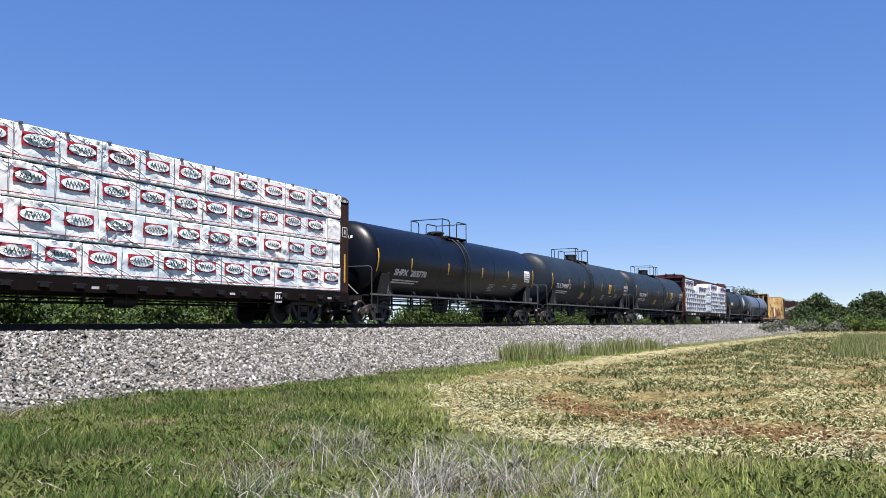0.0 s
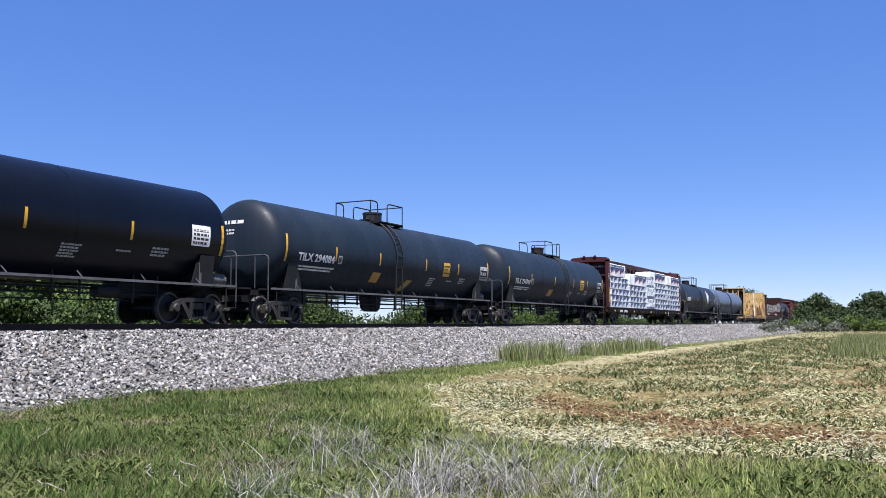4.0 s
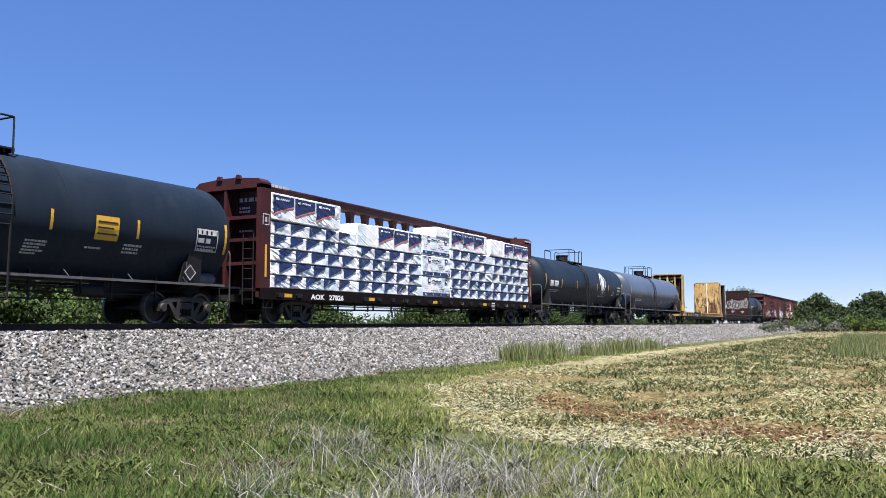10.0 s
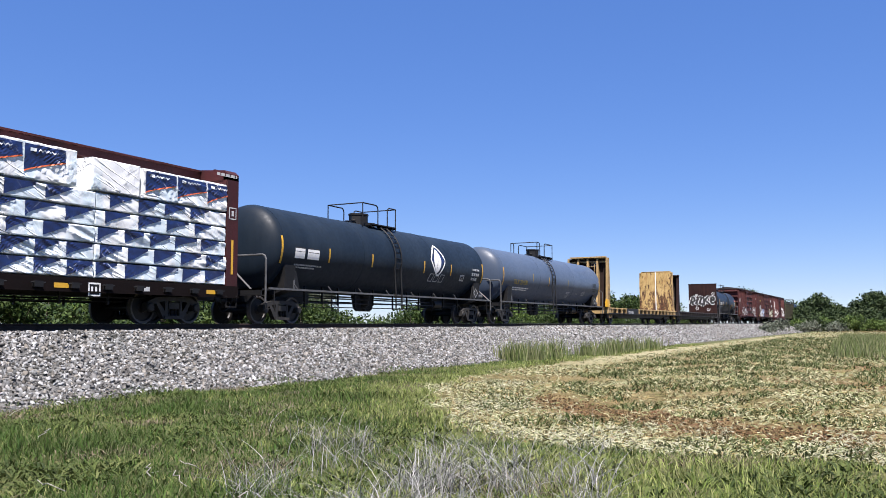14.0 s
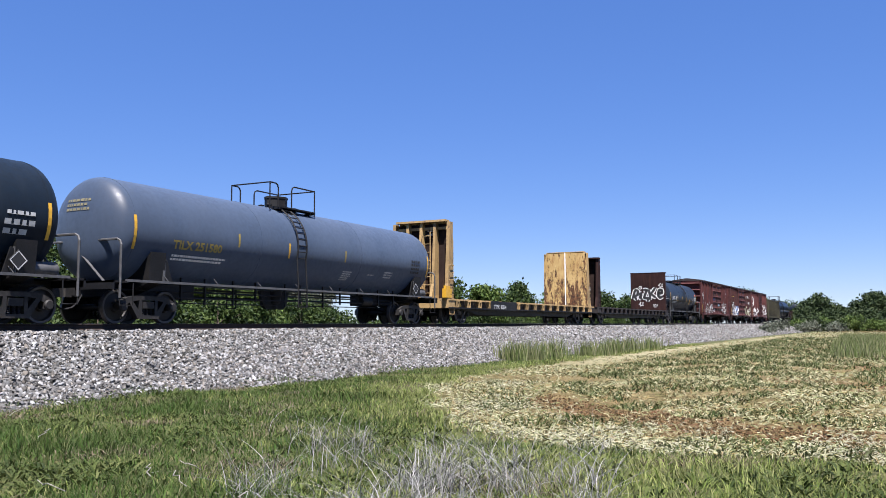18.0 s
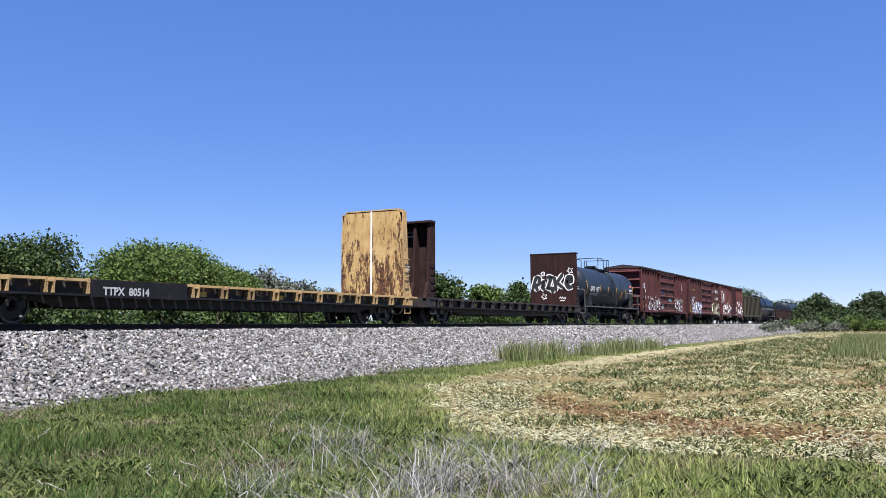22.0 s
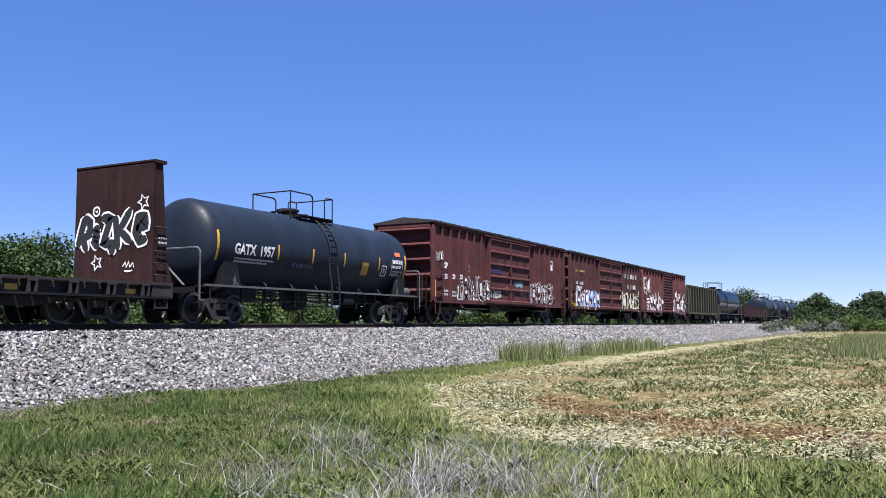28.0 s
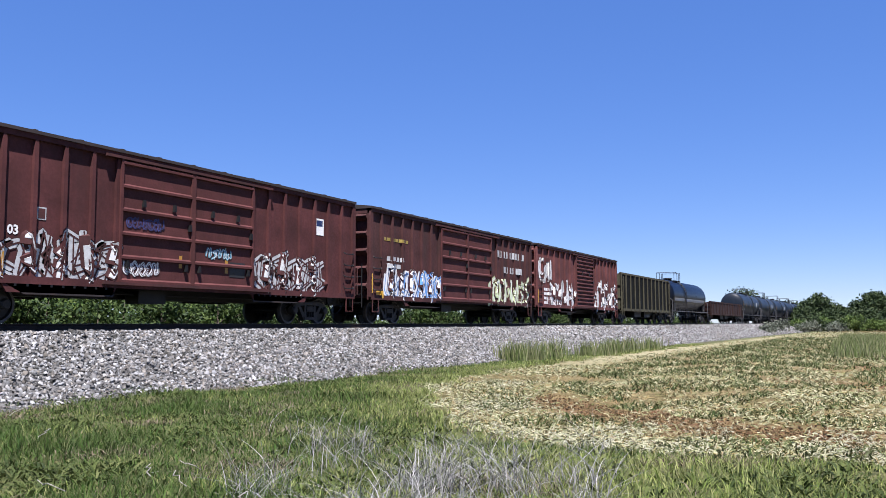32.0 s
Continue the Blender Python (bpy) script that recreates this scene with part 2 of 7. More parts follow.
# ---- geometry ----
class Shape:
    """Collects vertices and faces of one mesh."""

    def __init__(self):
        self.v, self.f, self.smooth = [], [], False

    def add(self, verts, faces):
        k = len(self.v)
        self.v += [tuple(p) for p in verts]
        self.f += [tuple(i + k for i in f) for f in faces]
        return self

    def box(self, x0, x1, y0, y1, z0, z1):
        v = [(x, y, z) for x in (x0, x1) for y in (y0, y1) for z in (z0, z1)]
        return self.add(v, [(0, 1, 3, 2), (4, 6, 7, 5), (0, 4, 5, 1), (2, 3, 7, 6), (0, 2, 6, 4), (1, 5, 7, 3)])

    def prism(self, outline, a, b, axis="y"):
        """An outline of (u, w) pairs drawn out from a to b along an axis (y: u is x, w is z; x: u is y, w is z; z: u is x, w is y)."""
        put = {"y": lambda p, s: (p[0], s, p[1]), "x": lambda p, s: (s, p[0], p[1]), "z": lambda p, s: (p[0], p[1], s)}[axis]
        n = len(outline)
        v = [put(p, a) for p in outline] + [put(p, b) for p in outline]
        f = [tuple(range(n))[::-1], tuple(range(n, 2 * n))] + [(i, (i + 1) % n, n + (i + 1) % n, n + i) for i in range(n)]
        return self.add(v, f)

    def rod(self, p, q, r, seg=6):
        p, q = Vector(p), Vector(q)
        d = (q - p).normalized()
        s = d.cross(Vector((0, 0, 1)) if abs(d.z) < 0.9 else Vector((1, 0, 0))).normalized()
        t = d.cross(s)
        ring = [s * math.cos(2 * math.pi * i / seg) * r + t * math.sin(2 * math.pi * i / seg) * r for i in range(seg)]
        v = [p + c for c in ring] + [q + c for c in ring]
        f = [(i, (i + 1) % seg, seg + (i + 1) % seg, seg + i) for i in range(seg)] + [tuple(range(seg))[::-1], tuple(range(seg, 2 * seg))]
        return self.add(v, f)

    def pipe(self, points, r, seg=6):
        pts = [Vector(p) for p in points]
        v, f, side = [], [], None
        for i, p in enumerate(pts):
            d = (pts[min(i + 1, len(pts) - 1)] - pts[max(i - 1, 0)]).normalized()
            if side is None:
                side = d.cross(Vector((0, 0, 1)) if abs(d.z) < 0.9 else Vector((1, 0, 0)))
            side = (side - d * side.dot(d)).normalized()
            up = d.cross(side)
            v += [p + (side * math.cos(2 * math.pi * k / seg) + up * math.sin(2 * math.pi * k / seg)) * r for k in range(seg)]
        for i in range(len(pts) - 1):
            f += [(i * seg + k, i * seg + (k + 1) % seg, (i + 1) * seg + (k + 1) % seg, (i + 1) * seg + k) for k in range(seg)]
        f += [tuple(range(seg))[::-1], tuple(range(len(v) - seg, len(v)))]
        return self.add(v, f)

    def turned(self, profile, seg=32, axis="x", centre=(0, 0, 0)):
        """Revolves (along, radius) pairs about an axis through centre."""
        n, v, f = len(profile), [], []
        for i in range(seg):
            c, s = math.cos(2 * math.pi * i / seg), math.sin(2 * math.pi * i / seg)
            for a, r in profile:
                p = {"x": (a, r * c, r * s), "y": (r * s, a, r * c), "z": (r * c, r * s, a)}[axis]
                v.append(tuple(p[k] + centre[k] for k in range(3)))
        for i in range(seg):
            j = (i + 1) % seg
            f += [(i * n + k, j * n + k, j * n + k + 1, i * n + k + 1) for k in range(n - 1)]
        f += [tuple(i * n for i in range(seg))[::-1], tuple(i * n + n - 1 for i in range(seg))]
        self.smooth = True
        return self.add(v, f)

    def mesh(self, name):
        me = bpy.data.meshes.new(name)
        me.from_pydata(self.v, [], self.f)
        if self.smooth:
            me.polygons.foreach_set("use_smooth", [True] * len(me.polygons))
            me.set_sharp_from_angle(angle=radians(38))
        me.update()
        return me


def part(name, shape, material, parent, label="", at=None):
    """Links a shape (or a mesh) as one object under a thing or a part."""
    me = shape if isinstance(shape, bpy.types.Mesh) else shape.mesh(name)
    if not me.materials:
        me.materials.append(material)
    ob = new(name, me)
    ob.parent = parent
    if at is not None:
        ob.matrix_basis = at
    return tagged(ob, label=label)


def thing(name, label, category, group=""):
    return tagged(new(name), label, category, group)


LETTERS = {}


def letters(text, size):
    """A flat mesh of the words in the built-in font, x to the right and y up, starting at the origin."""
    if (text, size) not in LETTERS:
        cu = bpy.data.curves.new("lettering", 'FONT')
        cu.body, cu.size, cu.resolution_u, cu.offset = text, size, 2, size * 0.034
        ob = new("lettering", cu)
        me = bpy.data.meshes.new_from_object(ob.evaluated_get(bpy.context.evaluated_depsgraph_get()))
        bpy.data.objects.remove(ob)
        LETTERS[text, size] = ([tuple(v.co) for v in me.vertices], [tuple(p.vertices) for p in me.polygons])
        bpy.data.meshes.remove(me)
    return LETTERS[text, size]


def fitted(text, size, width):
    """Letters drawn narrower or wider to fill a width."""
    v, f = letters(text, size)
    k = width / max(p[0] for p in v)
    return [(p[0] * k, p[1], p[2]) for p in v], f


def by_words(flat):
    """Splits lettering at its widest gap into the mark and the number."""
    v, f = flat
    spans = sorted((min(v[i][0] for i in q), max(v[i][0] for i in q), q) for q in f)
    best, cut, reach = 0.0, None, spans[0][1]
    for a, b, _ in spans[1:]:
        if a - reach > best:
            best, cut = a - reach, (a + reach) / 2
        reach = max(reach, b)
    if cut is None:
        return [flat]
    return [(v, [q for a, b, q in spans if b < cut]), (v, [q for a, b, q in spans if a > cut])]


def tidy(flat):
    """Drops the vertices that no face uses."""
    used = sorted({i for q in flat[1] for i in q})
    at = {i: k for k, i in enumerate(used)}
    return [flat[0][i] for i in used], [tuple(at[i] for i in q) for q in flat[1]]


def flat_patch(x0, y0, x1, y1, nx=1, ny=1):
    v = [(x0 + (x1 - x0) * i / nx, y0 + (y1 - y0) * j / ny, 0) for j in range(ny + 1) for i in range(nx + 1)]
    return v, [(j * (nx + 1) + i, j * (nx + 1) + i + 1, (j + 1) * (nx + 1) + i + 1, (j + 1) * (nx + 1) + i) for j in range(ny) for i in range(nx)]


def between_lines(width, low, high, nx, ny):
    """A flat patch between two lines that are given as functions of 0..1 along its width."""
    v = [(width * i / nx, low(i / nx) + (high(i / nx) - low(i / nx)) * j / ny, 0) for j in range(ny + 1) for i in range(nx + 1)]
    return v, flat_patch(0, 0, 1, 1, nx, ny)[1]


def disc(rx, rz, n=20, rings=3):
    v = [(0, 0, 0)] + [(rx * k / rings * math.cos(2 * math.pi * i / n), rz * k / rings * math.sin(2 * math.pi * i / n), 0) for k in range(1, rings + 1) for i in range(n)]
    f = [(0, 1 + i, 1 + (i + 1) % n) for i in range(n)]
    f += [(1 + (k - 1) * n + i, 1 + k * n + i, 1 + k * n + (i + 1) % n, 1 + (k - 1) * n + (i + 1) % n) for k in range(1, rings) for i in range(n)]
    return v, f


def diamond_fill(w, n=6):
    """A diamond of small squares set on edge."""
    v = [(w * (i - j) / n, w * (i + j - n) / n, 0) for j in range(n + 1) for i in range(n + 1)]
    return v, flat_patch(0, 0, 1, 1, n, n)[1]


def ribbon(points, width):
    """A flat stroke of the given width along points."""
    v, f = [], []
    n = len(points)
    for i, p in enumerate(points):
        a, b = Vector(points[max(i - 1, 0)]), Vector(points[min(i + 1, n - 1)])
        d = (b - a)
        d = d / max(d.length, 1e-6)
        w = width * (0.55 if i in (0, n - 1) else 1.0) / 2
        v += [(p[0] - d.y * w, p[1] + d.x * w, 0), (p[0] + d.y * w, p[1] - d.x * w, 0)]
    f = [(2 * i, 2 * i + 1, 2 * i + 3, 2 * i + 2) for i in range(n - 1)]
    return v, f


def onto_tank(flat, r, zc, x, z, lift=0.012):
    """Wraps a flat mesh round a lying tank's near side; its origin goes to (x, z)."""
    th = math.asin(max(-1, min(1, (z - zc) / r)))
    v = [(x + p[0], -(r + lift + p[2]) * math.cos(th + p[1] / r), zc + (r + lift + p[2]) * math.sin(th + p[1] / r)) for p in flat[0]]
    return Shape().add(v, flat[1])


def onto_side(flat, x, y, z):
    """Stands a flat mesh upright against a side that faces -y."""
    return Shape().add([(x + p[0], y - p[2], z + p[1]) for p in flat[0]], flat[1])


def onto_end(flat, x, y, z):
    """Stands a flat mesh upright against an end that faces -x (its x runs towards -y)."""
    return Shape().add([(x - p[2], y - p[0], z + p[1]) for p in flat[0]], flat[1])


def onto_head(flat, a, head, r, zc, y, z, lift=0.012):
    """Lays a flat mesh on the dished head that faces -x (its x runs towards -y)."""
    out = []
    for p in flat[0]:
        py, pz = y - p[0], z + p[1]
        q = min(0.98, (py * py + (pz - zc) ** 2) / (r * r))
        out.append((-a + head * (1 - (1 - q ** (1 / 0.94)) ** 0.43) - lift, py, pz))
    return Shape().add(out, flat[1])


def bars(width, rows, height, gap, seed):
    """Small unreadable writing, row by row: short bars strung on a hairline."""
    rng, found = random.Random(seed), []
    for j in range(rows):
        x, y, v, f = 0.0, -j * (height + gap), [], []
        while x < width * (1 if j == 0 else rng.uniform(0.7, 1)):
            w = rng.uniform(0.6, 2.2) * height
            k = len(v)
            for px in (x, min(width, x + w)):
                v += [(px, y, 0), (px, y + height * 0.08, 0), (px, y + height, 0)]
            f += [(k, k + 3, k + 4, k + 1), (k + 1, k + 4, k + 5, k + 2)]
            if k:
                f.append((k - 3, k, k + 1, k - 2))
            x += w + height * 0.5
        if f:
            found.append((v, f))
    return found


# ---- running gear, shared by all cars ----
WHEEL_R = 0.457


def wheelset_shape():
    s = Shape()
    s.turned([(-0.95, 0.0), (-0.95, 0.08), (0.95, 0.08), (0.95, 0.0)], 10, "y")
    for side in (-1, 1):
        y = 0.755 * side
        rim = [(-0.07, 0.0), (-0.07, 0.13), (-0.02, 0.16), (0.0, 0.36), (-0.06, 0.39), (-0.065, 0.445), (-0.05, WHEEL_R), (0.055, WHEEL_R + 0.004),
               (0.06, WHEEL_R + 0.026), (0.075, WHEEL_R + 0.02), (0.075, 0.38), (0.03, 0.35), (0.03, 0.0)]
        s.turned([(y + (a if side < 0 else -a), r) for a, r in rim], 28, "y")
    return s


def side_frame_shape(y):
    """The cast frame that carries the two axle boxes on one side of a truck."""
    s, a, b = Shape(), y - 0.09, y + 0.09
    s.prism([(-0.98, 0.60), (-0.72, 0.72), (-0.36, 0.76), (0.36, 0.76), (0.72, 0.72), (0.98, 0.60), (0.98, 0.48), (0.80, 0.50), (0.62, 0.60), (0.32, 0.64),
             (-0.32, 0.64), (-0.62, 0.60), (-0.80, 0.50), (-0.98, 0.48)], a, b)
    s.prism([(-0.70, 0.62), (-0.56, 0.62), (-0.26, 0.26), (-0.26, 0.14), (-0.38, 0.14)], a, b)
    s.prism([(0.70, 0.62), (0.56, 0.62), (0.26, 0.26), (0.26, 0.14), (0.38, 0.14)][::-1], a, b)
    s.box(-0.36, 0.36, a - 0.03, b + 0.03, 0.13, 0.23)
    s.box(-0.33, -0.23, a, b, 0.22, 0.66).box(0.23, 0.33, a, b, 0.22, 0.66)
    for k in (-1, 1):
        s.box(k * 0.89 - 0.13, k * 0.89 + 0.13, a, b, 0.36, 0.56)
        s.turned([(a - 0.06, 0.0), (a - 0.06, 0.10), (a - 0.03, 0.13), (a + 0.05, 0.13), (a + 0.05, 0.0)], 12, "y", (k * 0.89, 0, WHEEL_R))
    return s


def springs_shape(y):
    s = Shape()
    for k in (-0.14, 0.0, 0.14):
        s.turned([(0.23 + 0.022 * i, 0.062 if i % 2 else 0.048) for i in range(12)], 8, "z", (k, y, 0))
    return s


WHEELSET = wheelset_shape().mesh("wheelset")
FRAMES = [side_frame_shape(y).mesh("side_frame") for y in (-1.0, 1.0)]
SPRINGS = [springs_shape(y).mesh("springs") for y in (-1.0, 1.0)]
BOLSTER = Shape().prism([(-1.1, 0.42), (-1.1, 0.60), (-0.4, 0.70), (0.4, 0.70), (1.1, 0.60), (1.1, 0.42), (0.5, 0.36), (-0.5, 0.36)], -0.2, 0.2, "x").mesh("truck")
COUPLER = Shape().box(-0.1, 0.75, -0.10, 0.10, 0.75, 0.99).prism([(-0.34, 0.17), (-0.22, 0.18), (-0.06, 0.13), (-0.06, -0.13), (-0.28, -0.16), (-0.34, -0.06), (-0.2, -0.02), (-0.2, 0.06)], 0.70, 1.02, "z").mesh("coupler")
for me, m in [(WHEELSET, WHEEL_STEEL), (BOLSTER, GRIMY_STEEL), (COUPLER, GRIMY_STEEL)] + [(f, GRIMY_STEEL) for f in FRAMES] + [(f, BLACK_STEEL) for f in SPRINGS]:
    me.materials.append(m)
WHEELSET.materials.append(RIM_STEEL)
for face in WHEELSET.polygons:      # the rims' outer faces and treads are worn bright
    out_from_axle = math.hypot(face.center.x, face.center.z)
    if 0.40 < out_from_axle < 0.47 and abs(face.center.y) > 0.75:
        face.material_index = 1
WHEELS = []      # every wheelset, to be rolled
CARS = []        # every car with the place of its middle when the film starts


def running_gear(car, length, truck_in, coupler_in=0.36):
    """Two trucks with their wheelsets, and a coupler at each end."""
    for k in (-1, 1):
        truck = part("truck", BOLSTER, None, car, "grimy cast steel freight truck", pose(k * (length / 2 - truck_in), 0, 0))
        for a in (-0.89, 0.89):
            w = part("wheelset", WHEELSET, None, truck, at=pose(a, 0, WHEEL_R))
            WHEELS.append((w, a))
        for f in FRAMES:
            part("side_frame", f, None, truck)
        for f in SPRINGS:
            part("springs", f, None, truck)
        part("coupler", COUPLER, None, car, at=pose(k * (length / 2 - coupler_in), 0, 0, 0, 0, 0 if k < 0 else 180))
        hose = Shape().pipe([(k * (length / 2 - 0.5), -0.3, 0.8), (k * (length / 2 - 0.35), -0.3, 0.55), (k * (length / 2 - 0.2), -0.26, 0.42), (k * (length / 2 - 0.02), -0.2, 0.38)], 0.025)
        part("air_hose", hose, BLACK_STEEL, car)


def start_car(name, label, u0, u1, category="freight car"):
    car = thing(name, label, category, "cars of the freight train")
    CARS.append((car, (u0 + u1) / 2))
    car.location = ((u0 + u1) / 2, TRACK_Y, 0)
    return car, u1 - u0


def grab_iron(x, y, z, w, dy=-0.06, r=0.012):
    return Shape().pipe([(x, y, z), (x, y + dy, z), (x + w, y + dy, z), (x + w, y, z)], r)


def ladder(x, y, z0, z1, w, rungs, r=0.016):
    s = Shape().rod((x, y, z0), (x, y, z1), r * 1.3).rod((x + w, y, z0), (x + w, y, z1), r * 1.3)
    for i in range(rungs):
        z = z0 + (z1 - z0) * (i + 0.5) / rungs
        s.rod((x, y, z), (x + w, y, z), r)
    return s


# ---- tank cars ----
def tank_car(label, u0, u1, paint, r=1.50, zc=2.62, marks=(), top=0.0, strips=(), gauge=True, name="tank_car", ladder_near=True, shift=0.0, head_marks=(), truck_in=2.05, braced=True, inset=1.0, ladder_at=0.30, strip_in=0.50, hatch="round", hatch_at=-0.30, far_inset=0.0, thin_brace=False, rail_at=0.66, placard=False):
    car, L = start_car(name, label, u0, u1)
    a = L / 2 - inset          # half length of the shell
    top += shift
    head = 0.66
    cap = [(-a + head * (1 - math.cos(t) ** 0.86), r * math.sin(t) ** 0.94) for t in [k * math.pi / 24 for k in range(0, 12)]] + [(-a + head, r)]
    prof = cap + [(far_inset - cap[k][0], cap[k][1]) for k in range(len(cap) - 1, -1, -1)]
    shell = part("tank_shell", Shape().turned(prof, 48, "x", (0, 0, zc)), paint, car)
    for x in (-a + head, -a / 3, a / 3, a - head + far_inset):       # weld seams
        part("weld_seam", Shape().turned([(x - 0.02, r - 0.01), (x - 0.02, r + 0.006), (x + 0.02, r + 0.006), (x + 0.02, r - 0.01)], 48, "x", (0, 0, zc)), paint, shell)
    # stub sills, end platforms and saddles
    zs = 1.12
    for k in (-1, 1):
        e = k * (L / 2 - (0.42 if braced else 0.12))
        sill = Shape().box(min(e, e - k * 4.2), max(e, e - k * 4.2), -0.30, 0.30, 0.72, 1.15)
        part("stub_sill", sill, BLACK_STEEL, car)
        plat = Shape().box(min(e, e - k * 0.55), max(e, e - k * 0.55), -1.5, 1.5, zs - 0.05, zs)
        plat.box(min(e, e - k * 0.06), max(e, e - k * 0.06), -1.5, 1.5, zs - 0.22, zs)
        part("end_platform", plat, BLACK_STEEL, car)
        sd = Shape()
        xb = k * (L / 2 - truck_in)
        sd.prism([(-1.42, zc - 0.62), (-1.36, zs), (-0.3, 0.80), (0.3, 0.80), (1.36, zs), (1.42, zc - 0.62), (1.0, zc - 1.05), (0.0, zc - r - 0.02), (-1.0, zc - 1.05)], xb - 0.28, xb + 0.28, "x")
        part("saddle", sd, BLACK_STEEL, car)
        er = k * (L / 2 - rail_at)            # the rail stands across the car's end
        tone, thick = (RAIL_PAINT, 0.034) if braced else (DULL_RAIL, 0.026)
        rail = Shape().pipe([(er, -1.5, zs - 0.45), (er, -1.5, zs + 0.95), (er, -1.46, zs + 1.05), (er, -1.36, zs + 1.10), (er, 1.36, zs + 1.10), (er, 1.46, zs + 1.05), (er, 1.5, zs + 0.95), (er, 1.5, zs - 0.45)], thick)
        part("end_handrail", rail, tone, car)
        if braced or thin_brace:
            part("brace", Shape().rod((er, 0.40, zs + 1.10), (er, -0.92, zs - 0.02), thick), RAIL_PAINT, car)
        else:
            for y in (-0.95, 0.05, 0.95):
                part("handrail_post", Shape().rod((er, y, zs), (er, y, zs + 1.10), 0.022), DULL_RAIL, car)
        for side in (-1, 1):
            y = side * 1.5
            part("side_step", Shape().pipe([(er, y, zs - 0.05), (er, y, 0.48), (er - k * 0.44, y, 0.48), (er - k * 0.44, y, zs - 0.05)], 0.02), BLACK_STEEL, car)
            xp = xb - k * 0.30
            part("saddle_plate", Shape().prism([(xp - k * 0.30, zs), (xp, zs), (xp, zs + 0.62), (xp - k * 0.08, zs + 0.66)], y * 0.90 - 0.02, y * 0.90 + 0.02), BLACK_STEEL, car)
            part("plate_edge", Shape().box(*sorted((xp, xp + k * 0.09)), y * 0.90 - 0.035, y * 0.90 + 0.035, zs, zs + 0.66), RAIL_PAINT, car, "grey flange of the saddle plate")
    # side rails with their brackets
    for side in (-1, 1):
        y = side * 1.47
        part("side_rail", Shape().box(-L / 2 + 0.9, L / 2 - 0.9, y - 0.05, y + 0.05, zs - 0.02, zs + 0.045), RAIL_PAINT, car)
        n = 8
        for i in range(n):
            x = -L / 2 + 2.4 + (L - 4.8) * i / (n - 1)
            part("rail_bracket", Shape().rod((x, y, zs + 0.03), (x - 0.10, side * 1.38, zs + 0.20), 0.015), RAIL_PAINT, car)
    # brake rigging, pipes and outlet under the belly
    belly = Shape()
    belly.rod((-L / 2 + 1, -0.75, 0.93), (L / 2 - 1, -0.75, 0.93), 0.03).rod((-L / 2 + 2, 0.35, 0.85), (L / 2 - 2, 0.35, 0.85), 0.028)
    part("brake_pipe", belly, BLACK_STEEL, car)
    part("brake_pipe", Shape().rod((-L / 2 + 3.2, -0.95, 0.74), (L / 2 - 3.2, -0.95, 0.80), 0.024), BLACK_STEEL, car)
    part("brake_pipe", Shape().rod((-L / 2 + 3.2, -0.60, 0.60), (L / 2 - 4.2, -0.60, 0.64), 0.02), BLACK_STEEL, car)
    rig = random.Random(int(u0 * 10))
    for i in range(11):
        x = -L / 2 + 3.4 + (L - 6.8) * i / 10 + rig.uniform(-0.3, 0.3)
        part("pipe_hanger", Shape().box(x - 0.022, x + 0.022, -0.98, -0.92, rig.choice((0.56, 0.66, 0.70)), zc - r * 0.86), BLACK_STEEL, car)
    part("brake_cylinder", Shape().turned([(-0.45, 0.0), (-0.45, 0.17), (0.25, 0.17), (0.32, 0.07), (0.45, 0.05), (0.45, 0.0)], 12, "x", (L / 2 - 5.2, -0.85, 0.86)), BLACK_STEEL, car)
    out = Shape().turned([(0.52, 0.0), (0.52, 0.12), (0.70, 0.14), (0.70, 0.22), (zc - r + 0.05, 0.30), (zc - r + 0.05, 0)], 14, "z", (top + 0.1, 0, 0))
    out.prism([(top - 0.55, 0.62), (top - 0.35, 0.50), (top + 0.55, 0.50), (top + 0.75, 0.62), (top + 0.9, zc - r + 0.06), (top - 0.7, zc - r + 0.06)], -0.06, 0.06)
    part("bottom_outlet", out, BLACK_STEEL, car)
    tank = Shape().turned([(-0.42, 0.0), (-0.40, 0.14), (-0.34, 0.19), (0.34, 0.19), (0.40, 0.14), (0.42, 0.0)], 14, "x", (L / 2 - 1.35, -1.05, zs + 0.2))
    part("air_reservoir", tank, RAIL_PAINT if gauge else BLACK_STEEL, car, "grey air reservoir")
    if placard:
        cx, cz, q = L / 2 - 2.30, 1.46, 0.25
        board = part("hazard_placard", Shape().prism([(cx, cz - q), (cx + q, cz), (cx, cz + q), (cx - q, cz)], -1.47, -1.45), BLACK_MARK, car, "dark diamond placard with a white rim")
        part("placard_rim", onto_side(ribbon([(q * 0.86 * math.sin(i * math.pi / 2), q * 0.86 * math.cos(i * math.pi / 2)) for i in range(5)], 0.035), cx, -1.473, cz), DIM_MARK, board, "white rim")
        part("placard_bracket", Shape().rod((cx, -1.44, zs), (cx, -1.44, cz), 0.02), BLACK_STEEL, car)
    # walkway with guard rail round the manway
    zt = zc + r
    low = zt - 0.06
    deck = Shape()
    for y0, y1 in ((-0.85, -0.48), (0.48, 0.85)):        # a walkway of grating on each side of the manway
        deck.box(top - 0.75, top + 1.35, y0, y1, low, low + 0.045)
    for x in (top - 0.75, top + 1.27):
        deck.box(x, x + 0.08, -0.85, 0.85, low - 0.06, low)
    part("top_platform", deck, BLACK_STEEL, car)
